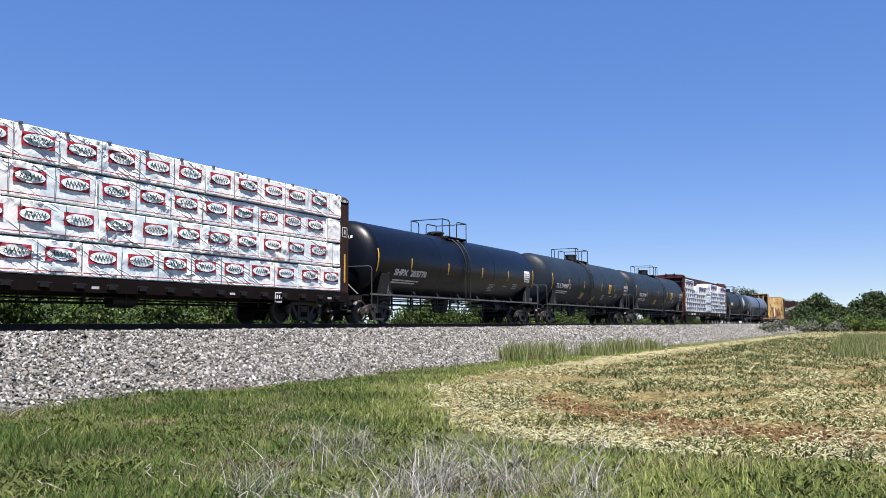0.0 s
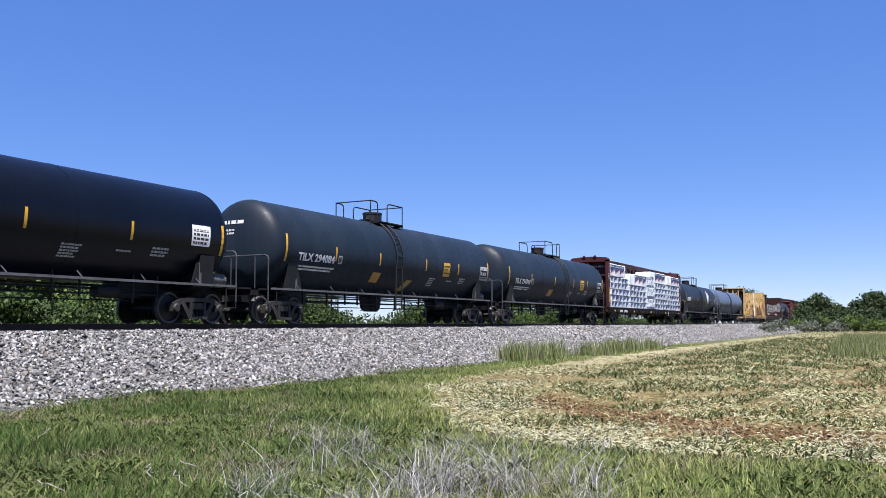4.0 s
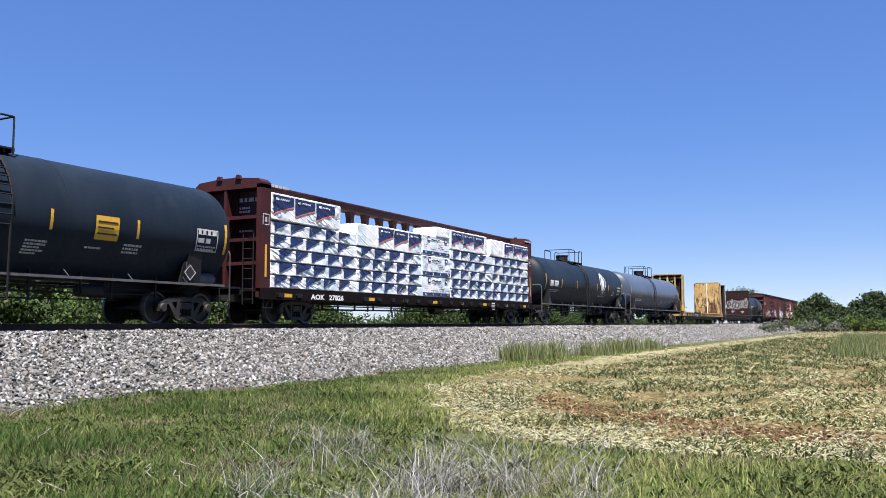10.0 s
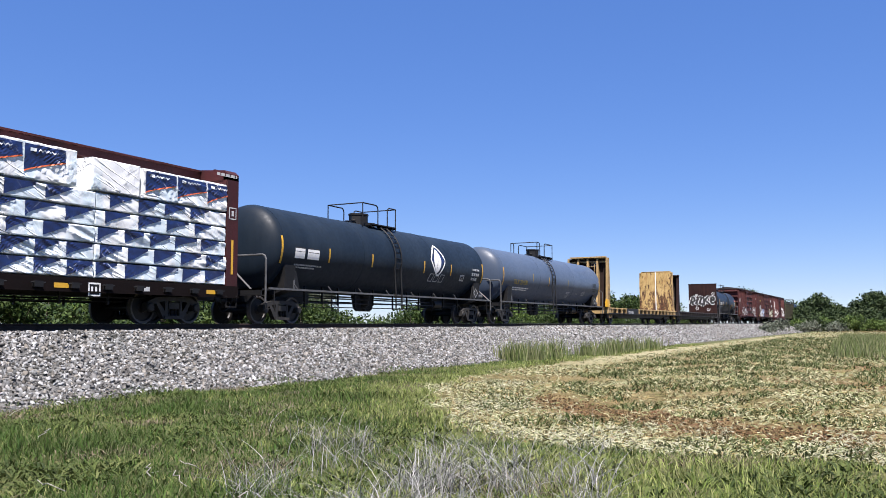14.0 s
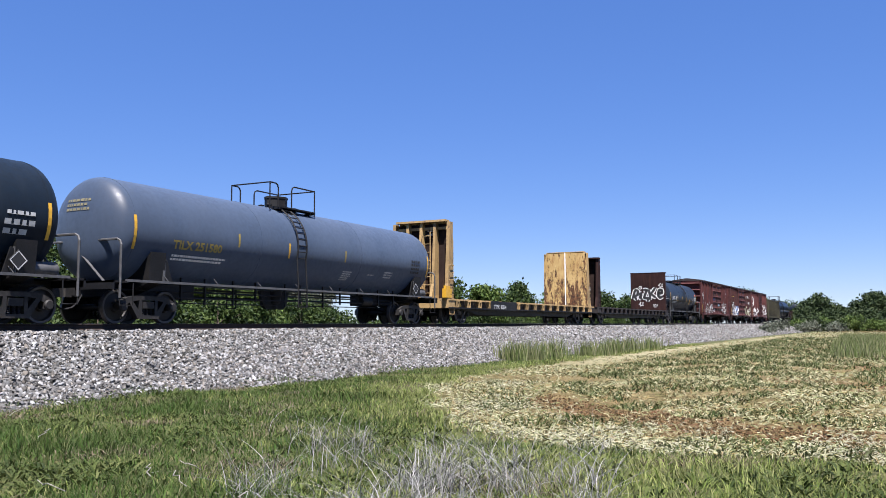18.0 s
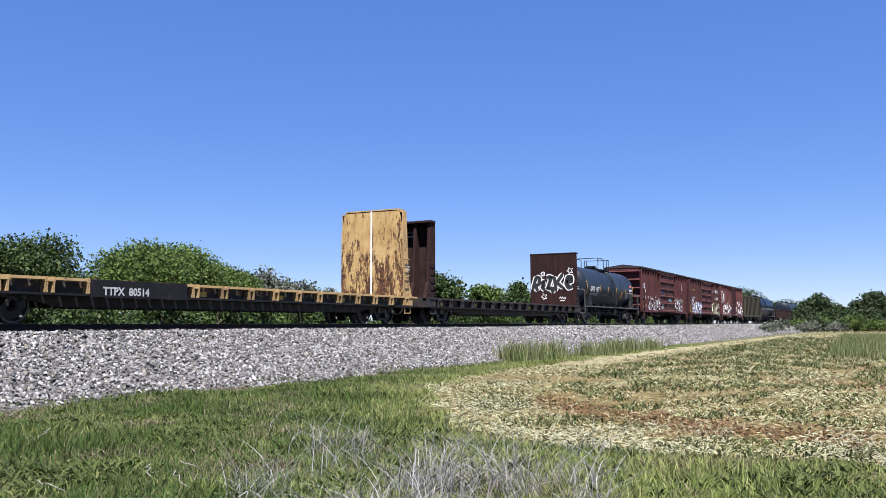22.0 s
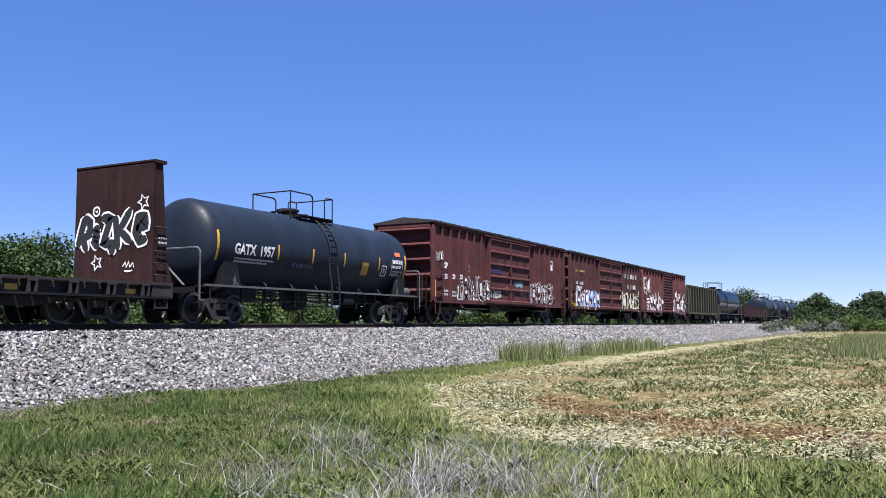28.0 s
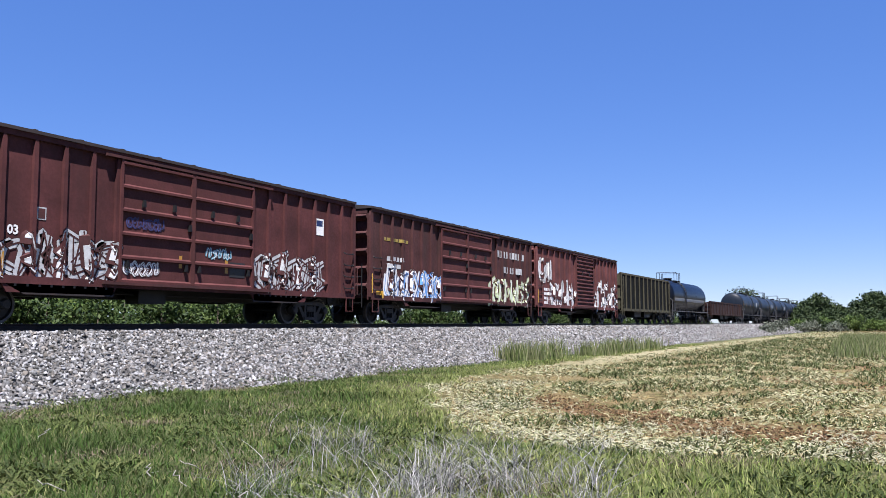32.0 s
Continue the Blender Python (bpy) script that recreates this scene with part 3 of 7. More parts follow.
    for x in (top - 0.55, top + 0.25, top + 1.1):
        part("platform_bracket", Shape().prism([(-0.82, low), (-0.82, low - 0.10), (-0.55, zc + 0.93 * r)], x - 0.03, x + 0.03, "x"), BLACK_STEEL, car)
    if hatch == "box":        # a faceted cover over the valves
        ring = [(0.40 * math.cos(math.radians(q)) * (1.25 if abs(math.cos(math.radians(q))) > 0.8 else 1.0), 0.40 * math.sin(math.radians(q))) for q in range(0, 360, 45)]
        man = Shape().prism([(top + hatch_at + p, q) for p, q in ring], zt - 0.1, zt + 0.38, "z")
        man.prism([(top + hatch_at + p * 1.06, q * 1.06) for p, q in ring], zt + 0.36, zt + 0.43, "z")
    else:
        man = Shape().turned([(zt - 0.1, 0.0), (zt - 0.1, 0.36), (zt + 0.14, 0.36), (zt + 0.15, 0.42), (zt + 0.21, 0.42), (zt + 0.25, 0.32), (zt + 0.27, 0.0)], 20, "z", (top + hatch_at, 0, 0))
    part("manway", man, BLACK_STEEL, car)
    for dx, dy, tall in ((0.62, 0.12, 0.20), (0.85, -0.15, 0.15), (-0.52, -0.1, 0.16), (-0.62, 0.15, 0.12)):
        part("valve", Shape().turned([(zt - 0.05, 0.0), (zt - 0.05, 0.075), (zt + tall * 0.6, 0.075), (zt + tall * 0.62, 0.11), (zt + tall * 0.8, 0.11), (zt + tall, 0.05), (zt + tall, 0.0)], 10, "z", (top + hatch_at + dx, dy, 0)), BLACK_STEEL, car)
    h = zt + 0.74
    l0, l1 = top + ladder_at - 0.22, top + ladder_at + 0.52       # the gap where the ladder comes up
    xa, xb = top - 1.22, top + 1.32

    def loop(a, b, y, high):
        """A rail that bends down into a post at its end b; at a it ends on a corner post."""
        k = 1 if b > a else -1
        return Shape().pipe([(a, y, high), (b - k * 0.14, y, high), (b - k * 0.04, y, high - 0.05), (b, y, high - 0.15), (b, y, low)], 0.026)

    for side in (-1, 1):
        y = side * 0.83
        part("guard_rail", loop(xa, l0 if l0 > xa + 0.3 else xa + 0.3, y, h), BLACK_STEEL, car)
        if l1 < xb - 0.16:
            part("guard_rail", loop(xb, l1, y, h), BLACK_STEEL, car)
        for x in (xa, xb):
            part("guard_post", Shape().rod((x, y, low - 0.12), (x, y, h), 0.024), BLACK_STEEL, car)
    for x in (xa, xb):
        part("guard_rail", Shape().rod((x, -0.83, h), (x, 0.83, h), 0.024), BLACK_STEEL, car)
    for side in ((-1, 1) if ladder_near else (1,)):
        lad = Shape()
        steps = [math.radians(t) for t in range(66, -16, -8)]
        curve = [(side * (r + 0.09) * math.cos(t), zc + (r + 0.09) * math.sin(t)) for t in steps] + [(side * 1.56, zs + 0.1), (side * 1.56, 0.55)]
        for dx in (ladder_at, ladder_at + 0.48):
            lad.pipe([(top + dx, y, z) for y, z in curve], 0.028)
        for y, z in curve[:-2]:
            lad.rod((top + ladder_at, y, z), (top + ladder_at + 0.48, y, z), 0.018)
        for z in (0.55, 0.82, 1.1):
            lad.rod((top + ladder_at, side * 1.56, z), (top + ladder_at + 0.48, side * 1.56, z), 0.018)
        part("ladder", lad, BLACK_STEEL, car)
    if strips:
        for x, w, z0, z1 in [(-a + strip_in, 0.10, zc - 0.58, zc + 0.35), (a - 0.72 + far_inset, 0.10, zc - 0.58, zc + 0.33)] + [(x + shift, 0.085, zc - 0.40, zc + 0.10) for x in strips]:
            part("reflective_strip", onto_tank(flat_patch(0, 0, w, z1 - z0, 1, 5), r, zc, x, z0), YELLOW_MARK, shell, "yellow reflective strip")
    for y, z, w, rows, hh, m in head_marks:
        for line in bars(w, rows, hh, hh * 0.8, y):
            part("small_print", onto_head(line, a, head, r, zc, y, z), m, shell, "small stencil line on the tank head")
    for kind, x, z, *more in marks:
        x += shift
        if kind == "words":
            for word, lab in zip(by_words(fitted(*more[0])), ("stencilled reporting mark", "stencilled number")):
                part("lettering", onto_tank(tidy(word), r, zc, x, z), more[1], shell, lab)
        elif kind == "bars":
            w, rows, hh = more[:3]
            for line in bars(w, rows, hh, hh * 0.7, x + z):
                part("small_print", onto_tank(line, r, zc, x, z), more[3] if len(more) > 3 else DIM_MARK, shell, "small faded stencil line")
        elif kind == "panel":
            w, hh, m = more[:3]
            part("placard", onto_tank(flat_patch(0, 0, w, hh, 4, 4), r, zc, x, z), m, shell, more[3] if len(more) > 3 else "yellow placard")
            if m is YELLOW_MARK and w > 0.4:
                for j in range(3):
                    part("small_print", onto_tank(flat_patch(0.06, 0, w - 0.06 - 0.12 * (j % 2), 0.045, 4, 1), r, zc, x, z + hh * (0.70 - 0.24 * j), 0.018), BLACK_MARK, shell, "dark line of print on the placard")
        elif kind == "frame":
            w, hh, m = more[:3]
            path = []
            for (ax, az), (bx, bz) in zip(((0, 0), (w, 0), (w, hh), (0, hh)), ((w, 0), (w, hh), (0, hh), (0, 0))):
                path += [(ax + (bx - ax) * i / 6, az + (bz - az) * i / 6) for i in range(6)]
            part("stencil_frame", onto_tank(ribbon(path + [(0, 0), (w / 6, 0)], 0.04), r, zc, x, z), m, shell, "white stencilled frame")
        elif kind == "sheared":
            w, hh, m = more[:3]
            q = flat_patch(0, 0, w, hh, 4, 4)
            part("placard", onto_tank(([(p[0] + p[1] * 0.5, p[1], 0) for p in q[0]], q[1]), r, zc, x, z), m, shell, "yellow placard hanging askew")
        elif kind == "diamond":
            w, m = more[:2]
            # a rounded diamond outline, and inside it a leaf with a dark midrib
            ring = []
            for i in range(41):
                t = math.pi / 2 * (i / 10)
                cx, cz = math.cos(t), math.sin(t)
                q = (abs(cx) ** 1.25 + abs(cz) ** 1.25) ** (-1 / 1.25)
                ring.append((w * 0.93 * cx * q, w * cz * q))
            part("emblem_outline", onto_tank(ribbon(ring, 0.085), r, zc, x, z, 0.010), m, shell, "white diamond outline")
            part("emblem_field", onto_tank(diamond_fill(w * 0.84), r, zc, x, z, 0.008), NAVY_PRINT, shell, "navy field of the emblem")
            n = 12
            leaf = []
            for i in range(n + 1):
                t = i / n
                half = 0.42 * w * math.sin(math.pi * min(1, t * 0.97 + 0.03)) ** 0.7
                axis = -0.10 * w + 0.22 * w * t * (1 - t)
                zz = -0.82 * w + 1.5 * w * t
                leaf += [(axis - half * 1.25, zz, 0), (axis + half, zz + 0.05 * w, 0)]
            part("emblem_leaf", onto_tank((leaf, [(2 * i, 2 * i + 1, 2 * i + 3, 2 * i + 2) for i in range(n)]), r, zc, x, z, 0.014), m, shell, "white leaf")
            part("emblem_midrib", onto_tank(ribbon([(-0.16 * w + 0.3 * w * (i / 8) ** 1.6, -0.5 * w + 1.0 * w * i / 8) for i in range(9)], 0.035), r, zc, x, z, 0.020), TANK_BLACK, shell, "dark midrib of the leaf")
        elif kind == "block_letters":
            w, hh, m = more[:3]
            for i in range(3):
                x0 = w * i / 3
                path = [(0, 0), (0.10, hh), (0.44, hh), (0.34, 0), (0, 0), (0.02, 0.04)]
                part("block_outline", onto_tank(ribbon([(x0 + a, b) for a, b in path], 0.045), r, zc, x, z, 0.012), m, shell, "faint grey block outline")
    running_gear(car, L, truck_in)
    return car


# ---- centre-beam lumber cars ----
def lumber_package(car, x0, x1, z0, z1, seed, print_kind, far=False):
    """A bundle of boards in printed white wrap with sagging, wrinkled sides."""
    rng = random.Random(seed)
    s = Shape()
    nx, nz = max(6, int((x1 - x0) / 0.07)), 13
    y0, ph = -1.37 + rng.uniform(-0.03, 0.02), rng.uniform(0, 9)

    def fold(x, z):
        """Long folds that run slantwise down the wrap."""
        n = noise.noise(((z + 0.42 * x) * 5.0 + ph, (x - 0.42 * z) * 0.55, seed * 1.3))
        m = noise.noise((x * 0.8 - ph, z * 1.2, seed * 0.3))
        return max(0.0, 1.0 - abs(n) * 5.0) * max(0.0, min(1.0, 0.55 + 1.6 * m))

    def sag(x, z, edge=0.0):
        e = min(x - x0, x1 - x, z - z0, z1 - z)
        return y0 + (0.0 if e > 0.025 else edge) - 0.036 * fold(x, z) + 0.014 * noise.noise((x * 1.7 + ph, z * 3.1, seed)) + 0.010 * noise.noise((x * 4 + z * 4 + ph, z * 5 - x * 2, seed * 0.7))

    xs = [x0 + 0.006] + [x0 + 0.03 + (x1 - x0 - 0.06) * i / (nx - 2) for i in range(nx - 1)] + [x1 - 0.006]
    zs = [z0 + 0.004] + [z0 + 0.03 + (z1 - z0 - 0.06) * j / (nz - 2) for j in range(nz - 1)] + [z1 - 0.004]
    v = [(x, sag(x, z, 0.03), z) for z in zs for x in xs]
    f = [(j * (nx + 1) + i, j * (nx + 1) + i + 1, (j + 1) * (nx + 1) + i + 1, (j + 1) * (nx + 1) + i) for j in range(nz) for i in range(nx)]
    k = len(v)
    v += [(x, -0.14, zs[0]) for x in xs] + [(x, -0.14, zs[-1]) for x in xs]
    w = nx + 1
    f += [(k + i, k + i + 1, i + 1, i) for i in range(nx)] + [(nz * w + i, nz * w + i + 1, k + w + i + 1, k + w + i) for i in range(nx)]
    f += [tuple([j * w for j in range(nz, -1, -1)] + [k, k + w]), tuple([j * w + nx for j in range(nz + 1)] + [k + w + nx, k + nx])]
    s.add([(p[0], -p[1], p[2]) for p in v], [q[::-1] for q in f]) if far else s.add(v, f)
    s.smooth = True
    pack = new("lumber_package", s.mesh("lumber_package"))
    pack.data.materials.append(WRAP)
    look_of = {"emblem": "white-wrapped lumber package with red-framed oval prints on the car", "wedge": "white-wrapped lumber package with navy wedge prints on the car",
               "tall": "tall white-wrapped lumber package with navy and orange prints", "banner": "white-wrapped lumber package with a navy band and grey print"}
    tagged(pack, "plain white-wrapped lumber package strapped on the car" if far else look_of.get(print_kind, "plain white-wrapped lumber package strapped on the car"), "lumber package", "lumber packages on the train")
    pack.location = car.location
    CARS.append((pack, car.location.x))
    if far:
        return pack
    lift = lambda q, dx, dz, up: Shape().add([(dx + p[0], sag(dx + p[0], dz + p[1]) - up * 2.6 - 0.004, dz + p[1]) for p in q[0]], q[1])
    h = z1 - z0
    if print_kind == "emblem":
        step = 1.27
        x = x0 + 0.17 + rng.uniform(-0.03, 0.03)
        while x + 0.85 < x1:
            ew, eh, ez = 0.90, 0.34, z0 + h * 0.40
            part("printed_emblem", lift(flat_patch(0, 0, ew, eh, 12, 5), x, ez, 0.006), RED_MARK, pack, "red printed block")
            for sc, up, m, lab in ((1.0, 0.012, WRAP, "white printed oval"), (0.62, 0.018, GREEN_PRINT, "green printed bar")):
                if sc == 1.0:
                    q = disc(ew * 0.465, eh * 0.425)
                else:
                    # an unreadable word: one running zigzag stroke
                    q = ribbon([(-0.29 + 0.0527 * i, (-0.055, 0.06, -0.01, 0.06)[i % 4] if i % 4 != 2 else -0.055) for i in range(12)], 0.05)
                part("printed_oval" if sc == 1.0 else "printed_bar", lift(q, x + ew / 2, ez + eh / 2, up), m, pack, lab)
            x += step
        part("printed_line", lift(flat_patch(0.03, 0, x1 - x0 - 0.03, 0.022, max(4, int((x1 - x0) / 0.2)), 1), x0, z0 + 0.085, 0.006), RED_MARK, pack, "thin red printed line")
    elif print_kind == "wedge":
        x = x0 + rng.uniform(-0.6, 0.5)
        while x < x0 + 0.02:
            x += 0.35
        while x + 0.6 < x1:
            wd, lo, hi = min(x1 - x - 0.04, rng.uniform(0.66, 0.86)), rng.uniform(0.02, 0.16), rng.uniform(0.78, 0.93)
            step = wd + rng.uniform(0.14, 0.30)
            bend = rng.uniform(0.55, 1.25)
            part("printed_wedge", lift(between_lines(wd, lambda t: h * (lo + (hi - lo) * t ** bend), lambda t: h * 0.985, 13, 5), x, z0, 0.006), NAVY_PRINT, pack, "navy printed wedge")
            x += step
    elif print_kind == "tall":
        x = x0 + 0.08
        while x + 0.9 < x1 + 0.2:
            wd = min(1.14, x1 - x - 0.03)
            hi = h * 0.92
            part("printed_wedge", lift(between_lines(wd, lambda t: hi * (0.22 + 0.42 * t ** 0.8), lambda t: hi, 16, 8), x, z0, 0.006), NAVY_PRINT, pack, "navy printed panel with a slanting foot")
            part("printed_stripe", lift(between_lines(wd, lambda t: hi * (0.18 + 0.42 * t ** 0.8), lambda t: hi * (0.18 + 0.42 * t ** 0.8) + 0.035, 16, 1), x, z0, 0.006), ORANGE_MARK, pack, "thin orange printed stripe")
            part("printed_bar", lift(flat_patch(0, 0, 0.16, 0.08, 2, 1), x + 0.14, z0 + hi * 0.8, 0.012), WRAP, pack, "white printed bar")
            part("printed_bar", lift(ribbon([(0.26 + 0.055 * i, 0.015 + 0.05 * (i % 2)) for i in range(10)], 0.036), x + 0.10, z0 + hi * 0.8, 0.012), WRAP, pack, "white printed word, unreadable")
            x += 1.2
    elif print_kind == "banner":
        long = x1 - x0
        part("printed_band", lift(flat_patch(0.06, 0, long - 0.03, 0.15, 24, 2), x0, z0 + 0.04, 0.006), NAVY_PRINT, pack, "navy printed band")
        for i in range(4):
            part("printed_dot", lift(disc(0.045, 0.045), x0 + 0.3 + (long - 0.6) * i / 3, z0 + 0.115, 0.012), WRAP, pack, "small white printed dot")
        for i, (dx, dz, w) in enumerate(((0.08, 0.50, 0.30), (0.08, 0.40, 0.24), (0.56, 0.56, 0.42), (0.56, 0.47, 0.62), (0.56, 0.39, 0.50), (0.30, 0.30, 0.55), (0.80, 0.30, 0.45))):
            part("printed_line", lift(flat_patch(0, 0, w * long * 0.4, 0.022, 6, 1), x0 + dx * long, z0 + h * dz, 0.006), STRAP, pack, "thin dark printed line")
        part("printed_bar", lift(ribbon([(0.10 * i, 0.05 * ((i * 7) % 3) / 2) for i in range(max(4, int(long * 0.4 / 0.10)))], 0.05), x0 + long * 0.32, z0 + h * 0.76, 0.006), NAVY_PRINT, pack, "dark printed word, unreadable")
        for dx in (0.20, 0.80):
            part("printed_square", lift(flat_patch(0, 0, 0.24, 0.22, 3, 3), x0 + dx * long, z0 + h * 0.68, 0.006), NAVY_PRINT, pack, "navy printed square")
            part("printed_dot", lift(disc(0.085, 0.06), x0 + dx * long + 0.12, z0 + h * 0.68 + 0.11, 0.012), WRAP, pack, "white printed oval")
    return pack


def centre_beam_car(label, u0, u1, paint, load, marks=()):
    car, L = start_car("centre_beam_car", label, u0 + 0.18, u1 + 0.14)
    b = L / 2 - 0.72            # half length between the end bulkheads' outer faces
    deck = 1.14
    sides = Shape().box(-b, b, -1.42, 1.42, deck - 0.10, deck)
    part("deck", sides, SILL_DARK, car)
    for side in (-1, 1):
        y = side * 1.40
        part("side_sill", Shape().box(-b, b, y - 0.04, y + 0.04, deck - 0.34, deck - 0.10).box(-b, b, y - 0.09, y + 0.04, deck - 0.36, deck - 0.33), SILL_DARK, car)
        n = 22
        for i in range(n):      # strap winches hanging on the sill
            x = -b + 0.9 + (2 * b - 1.8) * i / (n - 1)
            if side < 0 and marks and -9.2 < x < -6.6:
                continue
            part("winch", Shape().box(x - 0.12, x + 0.12, y + side * 0.03, y + side * 0.13, deck - 0.27, deck - 0.13).rod((x - 0.2, y + side * 0.1, deck - 0.17), (x + 0.2, y + side * 0.1, deck - 0.17), 0.02), BLACK_STEEL, car)
    part("centre_sill", Shape().box(-b, b, -0.3, 0.3, 0.72, deck - 0.1), BLACK_STEEL, car)
    beam = Shape().box(-b + 0.51, b - 0.51, -0.28, 0.28, 4.47, 4.71).box(-b + 0.51, b - 0.51, -0.34, 0.34, 4.71, 4.76)
    part("top_beam", beam, paint, car)
    n = 21
    for i in range(n):          # posts of the centre beam
        x = -b + 0.5 + (2 * b - 1.0) * i / (n - 1)
        part("centre_post", Shape().prism([(x - 0.16, deck), (x + 0.16, deck), (x + 0.10, 3.6), (x + 0.12, 4.25), (x + 0.20, 4.47), (x - 0.20, 4.47), (x - 0.12, 4.25), (x - 0.10, 3.6)], -0.12, 0.12), paint, car)
    for k in (-1, 1):           # end bulkheads
        s = Shape()
        for y in (-1.30, 1.30):
            s.box(min(k * b, k * (b - 0.5)), max(k * b, k * (b - 0.5)), y - 0.09, y + 0.09, deck - 0.3, 4.52)
        s.prism([(-1.39, 4.40), (-1.39, 4.58), (-1.25, 4.70), (-0.3, 4.78), (0.3, 4.78), (1.25, 4.70), (1.39, 4.58), (1.39, 4.40)], min(k * b, k * (b - 0.5)), max(k * b, k * (b - 0.5)), "x")
        part("end_frame", s, paint, car)
        part("end_sheet", Shape().box(min(k * (b - 0.44), k * (b - 0.48)), max(k * (b - 0.44), k * (b - 0.48)), -1.25, 1.25, deck, 4.5), paint, car)
        for z in (1.95, 2.72, 3.45):
            part("end_rib", Shape().box(min(k * (b - 0.04), k * (b - 0.43)), max(k * (b - 0.04), k * (b - 0.43)), -1.22, 1.22, z - 0.05, z + 0.06), paint, car)
        for y in (0.12,):
            part("end_stiffener", Shape().prism([(y - 0.05, deck), (y + 0.05, deck), (y + 0.07, 1.9), (y + 0.20, 2.66), (y + 0.07, 2.78), (y + 0.20, 3.40), (y + 0.06, 3.52), (y + 0.05, 4.40), (y - 0.05, 4.40), (y - 0.06, 3.52), (y - 0.20, 3.40), (y - 0.07, 2.78), (y - 0.20, 2.66), (y - 0.07, 1.9)][::-1], min(k * (b - 0.02), k * (b - 0.43)), max(k * (b - 0.02), k * (b - 0.43)), "x"), paint, car)
        part("end_ladder", ladder(0, 0, 0.62, 2.9, 0.42, 7), BLACK_STEEL, car, at=pose(k * (b + 0.05), -0.72, 0, 0, 0, -90))
        for y in (-0.45, 0.35):      # lifting eyes on the end cap
            part("lifting_eye", Shape().prism([(y - 0.12, 4.72), (y + 0.12, 4.72), (y + 0.05, 4.86), (y - 0.05, 4.86)], k * b - 0.06, k * b + 0.06, "x"), paint, car)
        part("small_print", onto_side(bars(0.9, 1, 0.09, 0.1, 5)[0], k * (b - 0.5) - (0.5 if k > 0 else 0.0), -1.405, 4.47), DIM_MARK, car, "small white stencil line")
        part("side_step", Shape().pipe([(k * (b - 0.1), -1.44, deck - 0.3), (k * (b - 0.1), -1.44, 0.5), (k * (b - 0.55), -1.44, 0.5), (k * (b - 0.55), -1.44, deck - 0.3)], 0.022), BLACK_STEEL, car)
        part("reflective_strip", onto_side(flat_patch(0, 0, 0.10, 1.05), k * (b - 0.26) - 0.05, -1.40, 1.5), YELLOW_MARK, car, "yellow reflective strip")
        part("emblem_box", onto_side(ribbon([(0, 0), (0.15, 0), (0.30, 0), (0.30, 0.17), (0.30, 0.34), (0.15, 0.34), (0, 0.34), (0, 0.17), (0, 0), (0.1, 0)], 0.04), k * (b - 0.26) - 0.15, -1.396, 3.2), DIM_MARK, car, "white stencilled square")
        part("emblem_mark", onto_side(flat_patch(0, 0, 0.10, 0.16), k * (b - 0.26) - 0.05, -1.396, 3.29), DIM_MARK, car, "white stencilled mark")
        if k < 0:
            for n, (z, w, hh) in enumerate(((4.02, 1.0, 0.13), (3.78, 0.45, 0.07), (3.66, 0.45, 0.07), (3.02, 0.6, 0.06))):
                part("small_print", onto_end(bars(w, 1, hh, 0.1, 7 + n)[0], -b + 0.415, -0.15, z), DIM_MARK, car, "small white stencil line")
    for i in range(9):
        x = -b + 1.2 + (2 * b - 2.6) * i / 8
        if marks and -9.3 < x < -6.6:
            continue
        part("sill_mark", onto_side(flat_patch(0, 0, 0.42 if marks else 0.24, 0.12 if marks else 0.07), x, -1.445, deck - 0.27), YELLOW_MARK if i % 2 == 0 and marks else DIM_MARK, car, "stencilled mark on the sill")
    x, z = b - 5.66 if marks else b - 4.42, 0.68
    board = part("sill_board", Shape().box(x, x + 0.40, -1.47, -1.45, z, z + 0.36), BLACK_STEEL, car, "black stencil board below the sill")
    part("board_frame", onto_side(ribbon([(0.03, 0.03), (0.2, 0.03), (0.37, 0.03), (0.37, 0.18), (0.37, 0.33), (0.2, 0.33), (0.03, 0.33), (0.03, 0.18), (0.03, 0.03), (0.1, 0.03)], 0.045), x, -1.474, z), WHITE_MARK, board, "white painted frame")
    for dx in (0.10, 0.22):
        part("board_mark", onto_side(flat_patch(dx, 0.12, dx + 0.06, 0.25), x, -1.474, z), WHITE_MARK, board, "white stencilled mark")
    for x, text, size in marks:
        for word in by_words(fitted(text, size, 2.0)):
            part("lettering", onto_side(tidy(word), x, -1.45, deck - 0.30), WHITE_MARK, car, "white stencilled lettering")
    for y in (-0.85, 0.85):
        part("brake_pipe", Shape().rod((-b + 1.5, y, 0.70), (b - 1.5, y, 0.70), 0.025), BLACK_STEEL, car)
        part("brake_rod", Shape().rod((-b + 3.4, y * 0.6, 0.52), (b - 3.4, y * 0.6, 0.60), 0.022), BLACK_STEEL, car)
        for i in range(9):
            x = -b + 4.2 + i * (2 * b - 8.4) / 8 + 0.3 * math.sin(i * 2.2)
            part("pipe_hanger", Shape().box(x - 0.025, x + 0.025, y - 0.03, y + 0.03, 0.50, deck - 0.1), BLACK_STEEL, car)
    part("brake_cylinder", Shape().turned([(-0.5, 0.0), (-0.5, 0.19), (0.3, 0.19), (0.36, 0.08), (0.5, 0.05), (0.5, 0.0)], 14, "x", (1.6, -0.7, 0.62)), BLACK_STEEL, car)
    load(car, b, deck)
    running_gear(car, L, 3.05)
    return car


